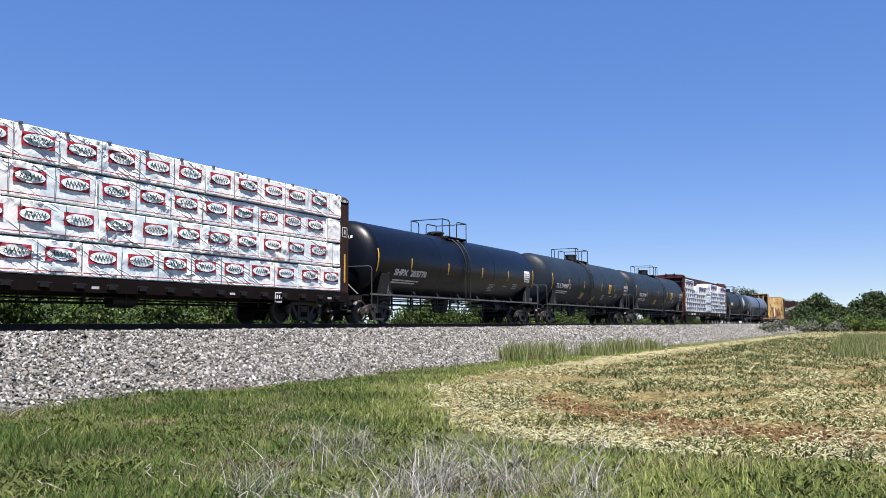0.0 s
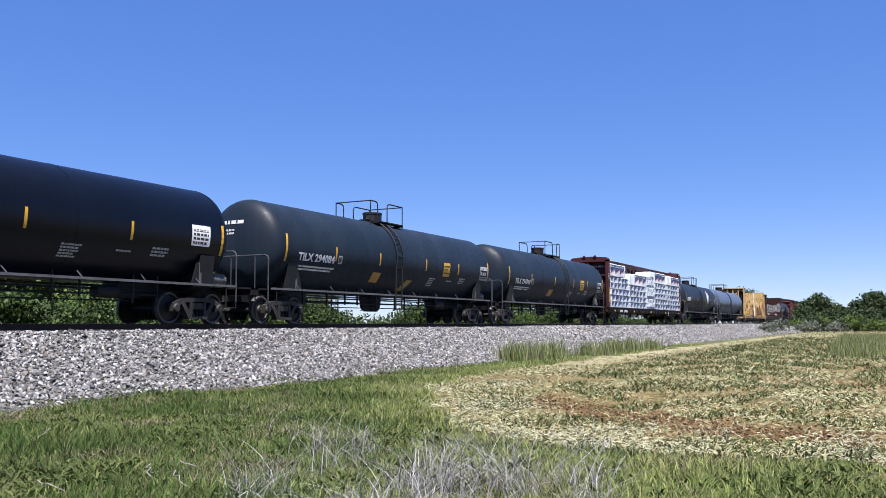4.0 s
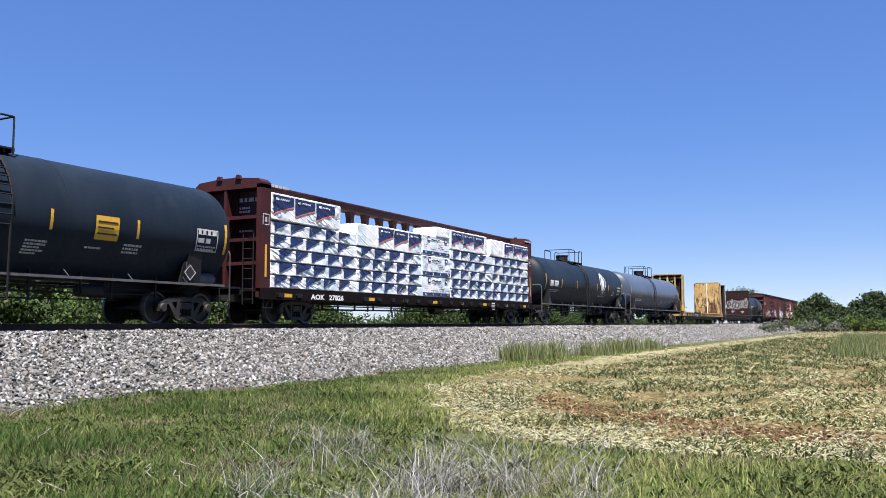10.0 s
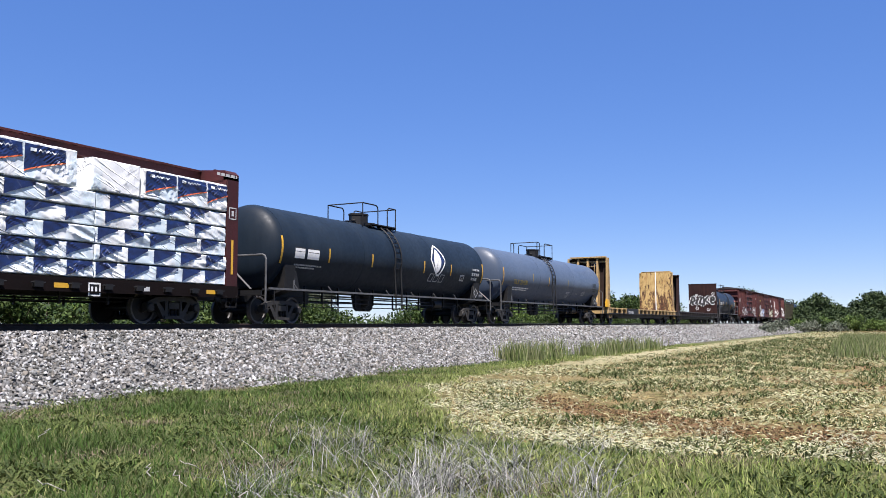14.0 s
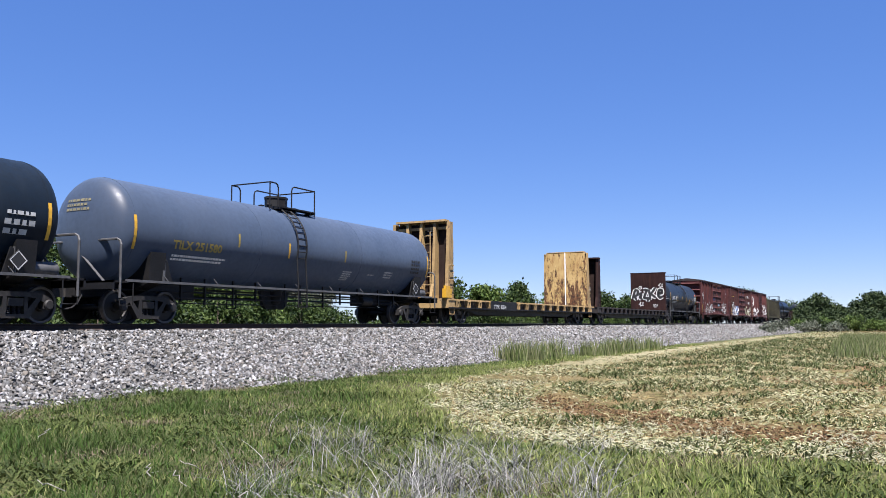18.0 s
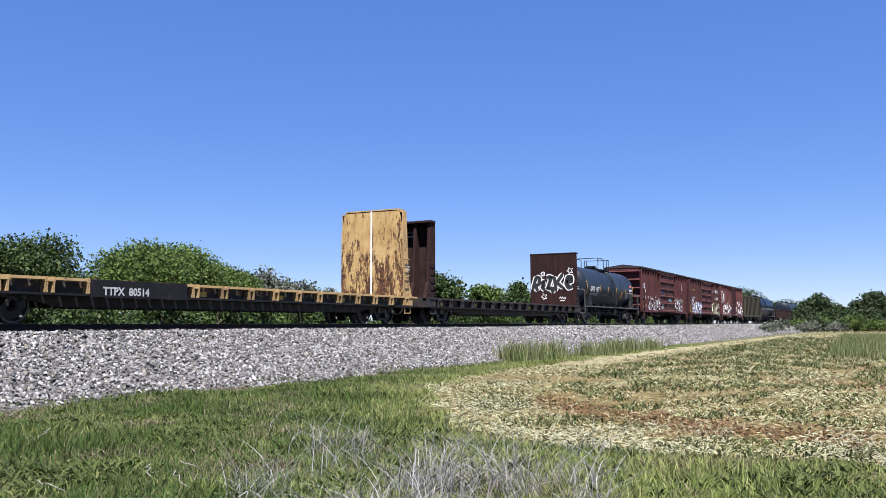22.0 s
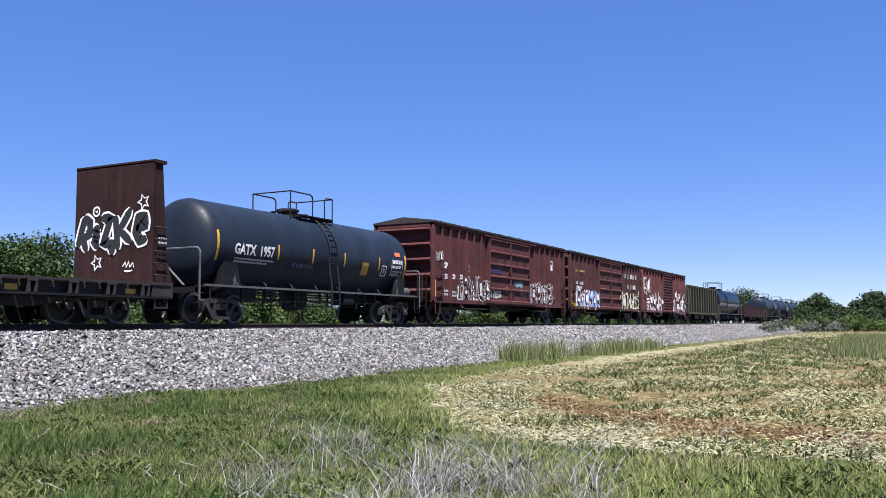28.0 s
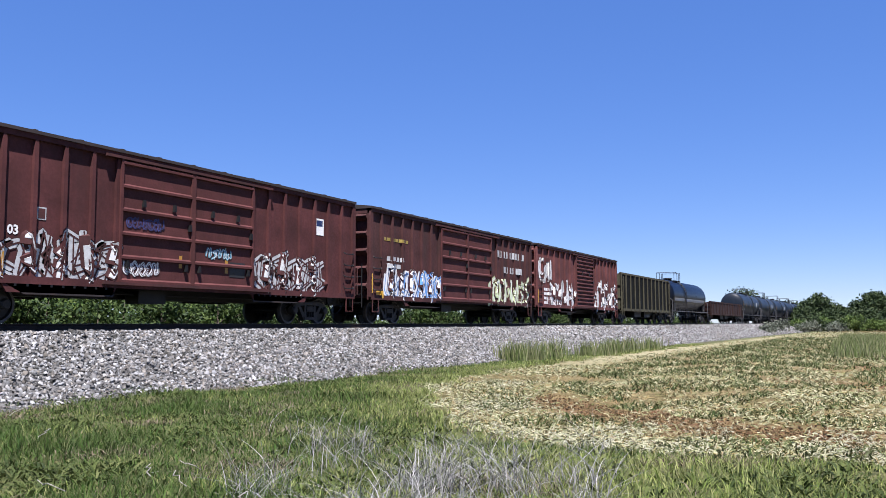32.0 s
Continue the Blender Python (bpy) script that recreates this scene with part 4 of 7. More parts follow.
def emblem_load(car, b, deck):
    rng = random.Random(5)
    x_end, rows = b - 0.51, 4
    h = (4.70 - deck) / rows
    for j in range(rows):
        z0 = deck + 0.02 + j * h
        x = x_end
        lens = ([2.54, 5.08, 3.81, 5.08, 3.81, 5.08], [4.6, 3.81, 2.54, 3.81, 5.08, 5.08], [0.9, 5.08, 5.08, 3.81, 3.81, 5.08], [3.3, 3.81, 5.08, 5.08, 5.08, 3.81])[j]
        for i, w in enumerate(lens):
            x0 = max(-x_end, x - w)
            lumber_package(car, x0, x, z0, z0 + h - 0.03, 10 * j + i + 1, "emblem")
            lumber_package(car, x0, x, z0, z0 + h - 0.03, 60 + 10 * j + i, "plain", True)
            x = x0
            if x <= -x_end + 0.5:
                break
    for i in range(17):
        x = x_end - 0.3 - i * 1.3
        part("corner_guard", Shape().box(x - 0.05, x + 0.05, -1.41, -1.26, 4.66, 4.72), STRAP, car)
    for i in range(18):
        for j in range(rows):
            x = x_end - 0.05 - i * 1.27 - (0.0, 0.5, 0.85, 0.75)[j]
            if x > -x_end:
                part("strap", Shape().box(x - 0.005, x + 0.005, -1.425, -1.415, deck + 0.03 + j * h, deck + (j + 1) * h - 0.02), STRAP, car)


def wedge_load(car, b, deck):
    h = 0.445
    low = [(-b + 0.51, -b + 5.65), (-b + 5.65, -b + 10.78), (-b + 10.78, -b + 13.45), (-b + 13.45, -b + 18.1), (-b + 18.1, b - 0.51)]
    for j in range(5):
        for i, (x0, x1) in enumerate(low):
            if i == 2 or (i == 1 and j == 4):
                continue
            lumber_package(car, x0, x1, deck + 0.02 + j * h, deck + 0.02 + (j + 1) * h - 0.035, 200 + 9 * j + i, "wedge")
            lumber_package(car, x0, x1, deck + 0.02 + j * h, deck + 0.02 + (j + 1) * h - 0.035, 500 + 9 * j + i, "plain", True)
    x0, x1 = low[2]
    for j in range(3):
        lumber_package(car, x0, x1, deck + 0.02 + j * 0.91, deck + 0.02 + (j + 1) * 0.91 - 0.02, 300 + j, "banner")
        lumber_package(car, x0, x1, deck + 0.02 + j * 0.75, deck + 0.02 + (j + 1) * 0.75 - 0.02, 600 + j, "plain", True)
    z = deck + 0.04 + 5 * h
    for x0, x1, dz, hh, kind, seed in ((-b + 0.51, -b + 4.55, 0, 0.90, "tall", 400), (-b + 5.7, -b + 7.1, -h, 0.86, "plain", 401), (-b + 7.15, -b + 10.75, -h, 0.90, "tall", 402), (-b + 12.1, -b + 13.4, 0.45, 0.90, "plain", 403),
                                       (-b + 13.5, -b + 17.5, 0, 0.90, "tall", 404), (-b + 17.95, -b + 19.55, 0, 0.84, "plain", 405), (-b + 19.65, b - 0.51, 0, 0.82, "tall", 406)):
        lumber_package(car, x0, x1, z + dz, z + hh + min(dz, 0), seed, kind)


# ---- bulkhead flat cars ----
def bulkhead_flat(label, u0, u1, face_l, face_r, paint, pocket_paint, plate_paint, number, graffiti=None, high=4.45):
    """face_l, face_r: the inner faces of the bulkheads, along the train."""
    car, L = start_car("bulkhead_flat_car", label, u0, u1)
    mid = (u0 + u1) / 2
    fl, fr = face_l - mid, face_r - mid
    deck = 1.10
    e = L / 2 - 0.55
    n = 44
    for i in range(n):
        x0 = -e + 2 * e * i / n
        part("deck_plank", DECK_PLANK, None, car, at=pose(x0, 0, deck - 0.07))
    for side in (-1, 1):
        y = side * 1.50
        part("side_sill", Shape().box(-e, e, y * 0.92 - 0.03, y * 0.92 + 0.03, deck - 0.36, deck - 0.05), YELLOW_SILL if pocket_paint is YELLOW_DECK else pocket_paint, car)
        part("deck_edge", Shape().box(-e, e, *sorted((side * 1.47, side * 1.585)), deck - 0.055, deck + 0.012), pocket_paint, car)
        part("sill_flange", Shape().box(-e, e, y - 0.10, y + 0.06, deck - 0.42, deck - 0.36), BLACK_STEEL, car)
        part("side_girder", Shape().prism([(-e + 0.3, deck - 0.42), (e - 0.3, deck - 0.42), (e - 2.2, 0.72), (e - 4.0, 0.42), (-e + 4.0, 0.42), (-e + 2.2, 0.72)][::-1], y * 0.72 - 0.03, y * 0.72 + 0.03), BLACK_STEEL, car)
        m = 17
        for i in range(m):
            x = -e + 0.9 + (2 * e - 1.8) * i / (m - 1)
            part("stake_pocket", (POCKET if pocket_paint is YELLOW_DECK else POCKET_DARK)[side], pocket_paint, car, at=pose(x, 0, deck))
    part("centre_sill", Shape().box(-e, e, -0.32, 0.32, 0.60, deck - 0.08), BLACK_STEEL, car)
    for k, face in ((-1, fl), (1, fr)):
        inner, outer = face, face + k * 0.55
        x0, x1 = sorted((inner, inner + k * 0.05))
        plate = Shape().prism([(-1.50, deck), (1.50, deck), (1.50, high - 0.9), (1.36, high - 0.12), (1.24, high), (-1.24, high), (-1.36, high - 0.12), (-1.50, high - 0.9)] if plate_paint is YELLOW_CAR
                              else [(-1.53, deck), (1.53, deck), (1.53, high), (-1.53, high)], x0, x1, "x")
        wall = part("bulkhead_plate", plate, plate_paint, car)
        # thin dark sheet added to paint the shade between the posts
        part("outer_sheet", Shape().box(*sorted((inner + k * 0.05, inner + k * 0.062)), -1.46, 1.46, deck, high - 0.1), RECESS_SHADE, car, "dark sheet with the shade between the posts in its colour")
        for y in (-1.42, -0.71, 0.0, 0.71, 1.42):
            w = 0.08 if abs(y) > 1 else 0.065
            out = outer
            prof = [(inner + k * 0.05, deck), (out + k * 0.25, deck), (out, deck + 0.7), (inner + k * 0.34, high - 0.05), (inner + k * 0.05, high - 0.05)]
            part("bulkhead_post", Shape().prism(prof if k < 0 else prof[::-1], y - w, y + w), paint, car)
        part("bulkhead_cap", Shape().box(min(inner, inner + k * 0.44), max(inner, inner + k * 0.44), -1.30 if plate_paint is YELLOW_CAR else -1.55, 1.30 if plate_paint is YELLOW_CAR else 1.55, high - 0.04, high + 0.05), paint, car)
        for z in (high - 0.32,):
            part("bulkhead_brace", Shape().box(min(inner + k * 0.05, inner + k * 0.2), max(inner + k * 0.05, inner + k * 0.2), -1.4, 1.4, z - 0.06, z + 0.06), paint, car)
        xs = inner + k * 0.30
        for i in range(5):
            z = deck + 0.22 + 0.33 * i
            part("grab_iron", grab_iron(inner + k * 0.10 - (0.36 if k < 0 else 0.0), -1.50, z, 0.36, -0.07, 0.018), pocket_paint, car)
        part("corner_box", Shape().box(min(inner, outer + k * 0.2), max(inner, outer + k * 0.2), -1.56, 1.56, deck - 0.40, deck + 0.03), pocket_paint, car)
        part("side_step", Shape().pipe([(xs - 0.2, -1.55, deck - 0.4), (xs - 0.2, -1.55, 0.42), (xs + 0.25, -1.55, 0.42), (xs + 0.25, -1.55, deck - 0.4)], 0.025), pocket_paint, car)
        if plate_paint is YELLOW_CAR:
            part("white_stripe", Shape().box(*sorted((inner - k * 0.004, inner - k * 0.012)), -0.036, 0.036, deck + 0.02, high), WHITE_MARK, wall, "white painted stripe")
        if k < 0 and plate_paint is YELLOW_CAR:
            part("brake_box", Shape().box(inner - 0.93, inner - 0.34, -1.58, -1.40, deck + 0.06, deck + 0.46).box(inner - 0.84, inner - 0.43, -1.55, -1.42, deck + 0.46, deck + 0.60), YELLOW_MARK, car, "bright yellow brake housing")
            part("end_ladder", ladder(0, 0, deck + 0.1, high - 0.5, 0.42, 8, 0.02), paint, car, at=pose(inner - 0.50, -0.14, 0, 0, 0, -90))
        for line in bars(0.42, 2, 0.08, 0.10, 3) if k < 0 else bars(0.3, 2, 0.06, 0.06, 4):
            part("small_print", onto_end(line, inner - 0.075, -0.2, high - 0.45) if k < 0 else onto_side(line, inner + 0.15, -1.585, 2.3), DIM_MARK, car, "small white stencil line")
    if number:
        part("number_board", onto_side(flat_patch(0, 0, 3.35, 0.45), fl + 3.85, -1.612, deck - 0.44), BLACK_STEEL, car, "black number board on the sill")
        for word in by_words(letters(number, 0.28)):
            part("lettering", onto_side(tidy(word), fl + 4.25, -1.62, deck - 0.37), DIM_MARK, car, "white stencilled lettering")
    for i in range(6):
        part("sill_mark", onto_side(flat_patch(0, 0, 0.34, 0.14), fl + 0.6 + i * (fr - fl - 1.4) / 5, -1.42, deck - 0.32), YELLOW_MARK, car, "yellow stencilled mark")
    if graffiti:
        graffiti(car, fr, deck)
    running_gear(car, L, 2.6)
    return car


DECK_PLANK = Shape().box(0.01, 0.40, -1.47, 1.47, 0, 0.07).mesh("deck_plank")
DECK_PLANK.materials.append(DECK_WOOD)


def pocket_shape(side):
    s = Shape()
    for k in (-0.11, 0.11):
        s.prism([(k - 0.03, 0.02), (k + 0.03, 0.02), (k * 0.8 + 0.03, -0.40), (k * 0.8 - 0.03, -0.40)][::-1], *sorted((side * 1.38, side * 1.60)))
    s.box(-0.14, 0.14, *sorted((side * 1.56, side * 1.605)), -0.10, -0.04)
    return s.mesh("stake_pocket")


POCKET = {-1: pocket_shape(-1), 1: pocket_shape(1)}
POCKET_DARK = {-1: pocket_shape(-1), 1: pocket_shape(1)}


def spray_tag(car, fr, deck):
    """Bubble strokes of white and black spray paint over the bulkhead."""
    x, y, z = fr - 0.012, 1.50, deck
    big = [[(0.12, 1.08), (0.26, 1.55), (0.40, 1.95)], [(0.36, 1.93), (0.62, 1.80), (0.58, 1.42), (0.30, 1.34)], [(0.30, 1.40), (0.48, 0.95)],
           [(0.98, 1.64), (0.78, 1.52), (0.92, 1.36), (0.76, 1.22), (0.96, 1.05)], [(1.05, 1.86), (1.44, 1.90), (1.12, 1.12), (1.52, 1.16), (1.48, 0.82)],
           [(1.60, 1.92), (1.66, 1.50), (1.72, 0.95)], [(2.20, 2.08), (1.78, 1.50), (2.22, 1.14)],
           [(2.40, 1.52), (2.78, 1.56), (2.74, 1.86), (2.48, 1.84), (2.38, 1.42), (2.54, 1.14), (2.82, 1.24)]]
    star = lambda cx, cz, q: [(cx + (q if i % 2 else q * 0.45) * math.sin(i * math.pi / 5 + 0.3), cz + (q if i % 2 else q * 0.45) * math.cos(i * math.pi / 5 + 0.3)) for i in range(11)]
    small = [[(0.84 + 0.13 * math.cos(i * 0.7), 2.08 + 0.13 * math.sin(i * 0.7)) for i in range(10)], [(0.80, 2.10), (0.86, 2.05), (0.88, 2.12)], star(2.66, 2.24, 0.22), star(0.90, 0.62, 0.22),
             [(1.92, 0.48), (2.02, 0.60), (2.06, 0.46), (2.16, 0.60), (2.20, 0.46), (2.32, 0.58), (2.34, 0.44)], [(1.98, 0.36), (2.14, 0.34), (2.30, 0.37)]]

    def fine(st):
        out = []
        for a, b in zip(st, st[1:]):
            out += [(a[0] + (b[0] - a[0]) * q / 4, a[1] + (b[1] - a[1]) * q / 4) for q in range(4)]
        return out + [st[-1]]

    for w, m, up, lab in ((0.36, WHITE_MARK, 0.0, "white spray-painted outline"), (0.23, BLACK_MARK, 0.006, "black spray-painted fill")):
        s = Shape()
        for k, st in enumerate(big):
            q = ribbon(fine(st), w)
            s.add(onto_end(q, x - up - 0.0004 * k, y, z).v, q[1])
        if not up:
            for st in small:
                q = ribbon(st, 0.055)
                s.add(onto_end(q, x, y, z).v, q[1])
        part("graffiti", s, m, car, lab)


# ---- box cars ----
def box_car(label, u0, u1, body_u0, body_u1, paint, door_paint, end_posts, door, marks, high=4.49, name="box_car"):
    """door: (start, end, kind) along the body from its near end; marks: writing and spray paint on the side."""
    car, L = start_car(name, label, u0, u1)
    mid = (u0 + u1) / 2
    x0, x1 = body_u0 - mid, body_u1 - mid
    base, W = 1.02, 1.50
    body = Shape().box(x0 + 0.13, x1 - 0.13, -W + 0.045, W - 0.045, base, high)
    part("side_sheet", body, paint, car)
    roof = Shape().prism([(-W - 0.09, high - 0.03), (-W - 0.09, high + 0.05), (0, high + 0.26), (W + 0.09, high + 0.05), (W + 0.09, high - 0.03)], x0 - 0.03, x1 + 0.03, "x")
    rf = part("roof", roof, BOX_ROOF, car)
    n = 13
    for i in range(n):
        x = x0 + (x1 - x0) * (i + 0.5) / n
        part("roof_rib", Shape().prism([(-W - 0.09, high + 0.05), (-W - 0.09, high + 0.07), (0, high + 0.285), (W + 0.09, high + 0.07), (W + 0.09, high + 0.05), (0, high + 0.26)], x - 0.05, x + 0.05, "x"), BOX_ROOF, rf)
    for side in (-1, 1):
        y = side * W
        part("side_sill", Shape().box(x0, x1, y - 0.05, y + 0.05, base - 0.10, base + 0.08), paint, car)
        part("top_chord", Shape().box(x0, x1, y - 0.05, y + 0.05, high - 0.16, high - 0.03), paint, car)
        d0, d1 = x0 + door[0], x0 + door[1]
        for s0, s1 in ((d0 - 3.2, d0 - 0.1), (d1 + 0.1, d1 + 2.8)):
            # dark brown for dirt, and for the low shadow put into the skirt's colour
            part("sill_skirt", Shape().prism([(s0, base - 0.10), (s1, base - 0.10), (s1, base - 0.34), (s0 + 0.5, base - 0.34)][::-1] if s1 < d1 else [(s0, base - 0.10), (s1, base - 0.10), (s1 - 0.5, base - 0.34), (s0, base - 0.34)][::-1], y - 0.03, y + 0.03), BROWN_DARK, car)
        for seg in ((x0, d0), (d1, x1)):
            k = end_posts
            for i in range(k + 1):
                x = seg[0] + (seg[1] - seg[0]) * i / k
                x = min(max(x, x0 + 0.05), x1 - 0.05)
                w = 0.10 if i in (0, k) else 0.055
                part("side_post", Shape().prism([(x - w, base), (x + w, base), (x + w, high - 0.30), (x + w * 0.7, high - 0.14), (x - w * 0.7, high - 0.14), (x - w, high - 0.30)], y - 0.045, y + 0.045), paint, car)
        if side < 0:
            leaves = [(d0, (d0 + d1) / 2), ((d0 + d1) / 2, d1)] if door[2] != "single" else [(d0, d1)]
            for a, b in leaves:
                leaf = part("door", Shape().box(a + 0.02, b - 0.02, -W - 0.04, -W + 0.04, base + 0.06, high - 0.20), door_paint, car, "weathered red sliding door")
                m = 5 if door[2] != "single" else 13
                for i in range(m + 1):
                    z = base + 0.10 + (high - base - 0.36) * i / m
                    part("door_rib", Shape().prism([(-W - 0.04, z - 0.07), (-W - 0.11, z - 0.05), (-W - 0.11, z + 0.01), (-W - 0.04, z + 0.06)][::-1], a + 0.06, b - 0.06, "x"), door_paint, leaf)
                for x in (a + 0.04, b - 0.04):
                    part("door_edge", Shape().box(x - 0.04, x + 0.04, -W - 0.10, -W - 0.03, base + 0.06, high - 0.20), door_paint, leaf)
                for f, z in ((0.3, 3.1), (0.72, 3.1), (0.95, 2.6), (0.1, 1.45), (0.9, 1.45)):
                    x = a + (b - a) * f
                    part("door_handle", Shape().prism([(x - 0.05, z), (x + 0.05, z + 0.02), (x + 0.03, z + 0.2), (x - 0.02, z + 0.2)][::-1], -W - 0.13, -W - 0.05), BLACK_STEEL, leaf)
            part("door_track", Shape().box(d0 - 0.5, d1 + 0.9, -W - 0.13, -W - 0.02, base - 0.02, base + 0.05).box(d0 - 0.5, d1 + 0.9, -W - 0.12, -W - 0.02, high - 0.19, high - 0.12), BOX_BROWN, car)
    for k, xe in ((-1, x0), (1, x1)):       # corrugated ends
        part("end_frame", Shape().box(*sorted((xe, xe - k * 0.10)), -W - 0.02, -W + 0.14, base - 0.1, high).box(*sorted((xe, xe - k * 0.10)), W - 0.14, W + 0.02, base - 0.1, high).prism(
            [(-W, high - 0.22), (W, high - 0.22), (W, high), (0, high + 0.2), (-W, high)], *sorted((xe, xe - k * 0.10)), "x"), paint, car)
        for i in range(5):
            z = base + 0.38 + i * (high - base - 0.75) / 4
            part("end_corrugation", Shape().prism([(xe - k * 0.13, z - 0.12), (xe + k * 0.07, z - 0.02), (xe + k * 0.10, z + 0.05), (xe + k * 0.07, z + 0.11), (xe - k * 0.13, z + 0.16)] if k > 0 else
                                                  [(xe - k * 0.13, z + 0.16), (xe + k * 0.07, z + 0.11), (xe + k * 0.10, z + 0.05), (xe + k * 0.07, z - 0.02), (xe - k * 0.13, z - 0.12)], -W + 0.14, W - 0.14), paint, car)
        part("end_ladder", ladder(0, 0, 0.62, 2.3, 0.44, 5), BLACK_STEEL, car, at=pose(xe + k * 0.16, -0.78, 0, 0, 0, -90))
        for i in range(4):
            part("grab_iron", Shape().pipe([(xe - k * 0.14, -W - 0.03, 1.34 + 0.42 * i), (xe - k * 0.16, -W - 0.11, 1.28 + 0.42 * i), (xe - k * 0.70, -W - 0.11, 1.28 + 0.42 * i), (xe - k * 0.72, -W - 0.03, 1.34 + 0.42 * i)], 0.02), BLACK_STEEL, car)
        part("side_step", Shape().pipe([(xe - k * 0.12, -W - 0.03, base), (xe - k * 0.12, -W - 0.03, 0.45), (xe - k * 0.55, -W - 0.03, 0.45), (xe - k * 0.55, -W - 0.03, base)], 0.022), paint, car)
        part("crossover_platform", Shape().box(*sorted((xe + k * 0.03, xe + k * 0.32)), -0.9, 0.9, 1.08, 1.11), BLACK_STEEL, car)
        part("end_handrail", Shape().pipe([(xe + k * 0.30, -1.1, 1.11), (xe + k * 0.30, -1.1, 2.1), (xe + k * 0.02, -1.1, 2.15)], 0.02), paint, car)
    part("reflective_strip", onto_side(flat_patch(0, 0, 0.08, 0.75), x0 + 0.0, -W - 0.075, base + 0.15), YELLOW_MARK, car, "yellow reflective strip")
    d0s, d1s = x0 + door[0], x0 + door[1]
    for a, b in ((d0s - 3.4, d0s + 0.1), (d1s - 0.1, d1s + 3.0)):      # sill plates that hang beside the doors
        part("side_sill", Shape().prism([(a, base + 0.04), (a + 0.25, base - 0.30), (b - 0.25, base - 0.30), (b, base + 0.04)], -W - 0.03, -W + 0.03), paint, car)
        for i in range(9):
            x = a + 0.45 + (b - a - 0.9) * i / 8
            part("sill_rivet", Shape().box(x - 0.03, x + 0.03, -W - 0.05, -W - 0.02, base - 0.16, base - 0.10), BLACK_STEEL, car)
    under = Shape().box(x0 + 0.3, x1 - 0.3, -0.32, 0.32, 0.68, base).box(-1.4, -0.4, -1.0, -0.5, 0.55, 0.9)
    under.rod((x0 + 1, -0.8, 0.8), (x1 - 1, -0.8, 0.8), 0.03)
    part("underframe", under, BLACK_STEEL, car)
    # paint lies on the sheet, over the posts and on the doors
    posts = [(x0 + door[0] * i / end_posts, 0.10 if i in (0, end_posts) else 0.055) for i in range(end_posts + 1)]
    posts += [(x0 + door[1] + (x1 - x0 - door[1]) * i / end_posts, 0.10 if i in (0, end_posts) else 0.055) for i in range(end_posts + 1)]

    def skin(x):
        if x0 + door[0] < x < x0 + door[1]:
            return -W - 0.045
        return -W - 0.05 if any(abs(x - p) < w + 0.02 for p, w in posts) else -W + 0.039

    def drape(flat, x, z, up=0.0):
        """Lays a flat mesh on the car's side, in and out over the posts."""
        return Shape().add([(x + p[0], skin(x + p[0]) - up, z + p[1]) for p in flat[0]], flat[1])

    for kind, x, z, *more in marks:
        if kind == "words":
            part("lettering", drape(letters(more[0], more[1]), x0 + x, z, 0.004), more[2] if len(more) > 2 else WHITE_MARK, car, "white stencilled lettering")
        elif kind == "bars":
            for line in bars(more[0], more[1], more[2], more[2] * 0.6, x):
                part("small_print", drape(line, x0 + x, z, 0.004), more[3] if len(more) > 3 else DIM_MARK, car, "plain stencilled bars")
        elif kind == "panel":
            part("painted_panel", drape(flat_patch(0, 0, more[0], more[1], max(1, int(more[0] / 0.04)), 1), x0 + x, z, 0.004 + (more[3] if len(more) > 3 and more[3] < 0.05 else 0)), more[2], car, "painted panel")
        elif kind == "scrawl":
            side_scrawl(car, drape, x0 + x, z, *more)
    running_gear(car, L, 2.7)
    return car


def evenly(points, width, step=0.035):
    """A flat stroke along points, in short lengths and rounded at its turns."""
    out = []
    for a, b in zip(points, points[1:]):
        n = max(1, int(math.hypot(b[0] - a[0], b[1] - a[1]) / step))
        out += [(a[0] + (b[0] - a[0]) * i / n, a[1] + (b[1] - a[1]) * i / n) for i in range(n)]
    out.append(points[-1])
    for _ in range(2):
        out = [out[0]] + [((p[0] + 2 * q[0] + r[0]) / 4, (p[1] + 2 * q[1] + r[1]) / 4) for p, q, r in zip(out, out[1:], out[2:])] + [out[-1]]
    return ribbon(out, width)


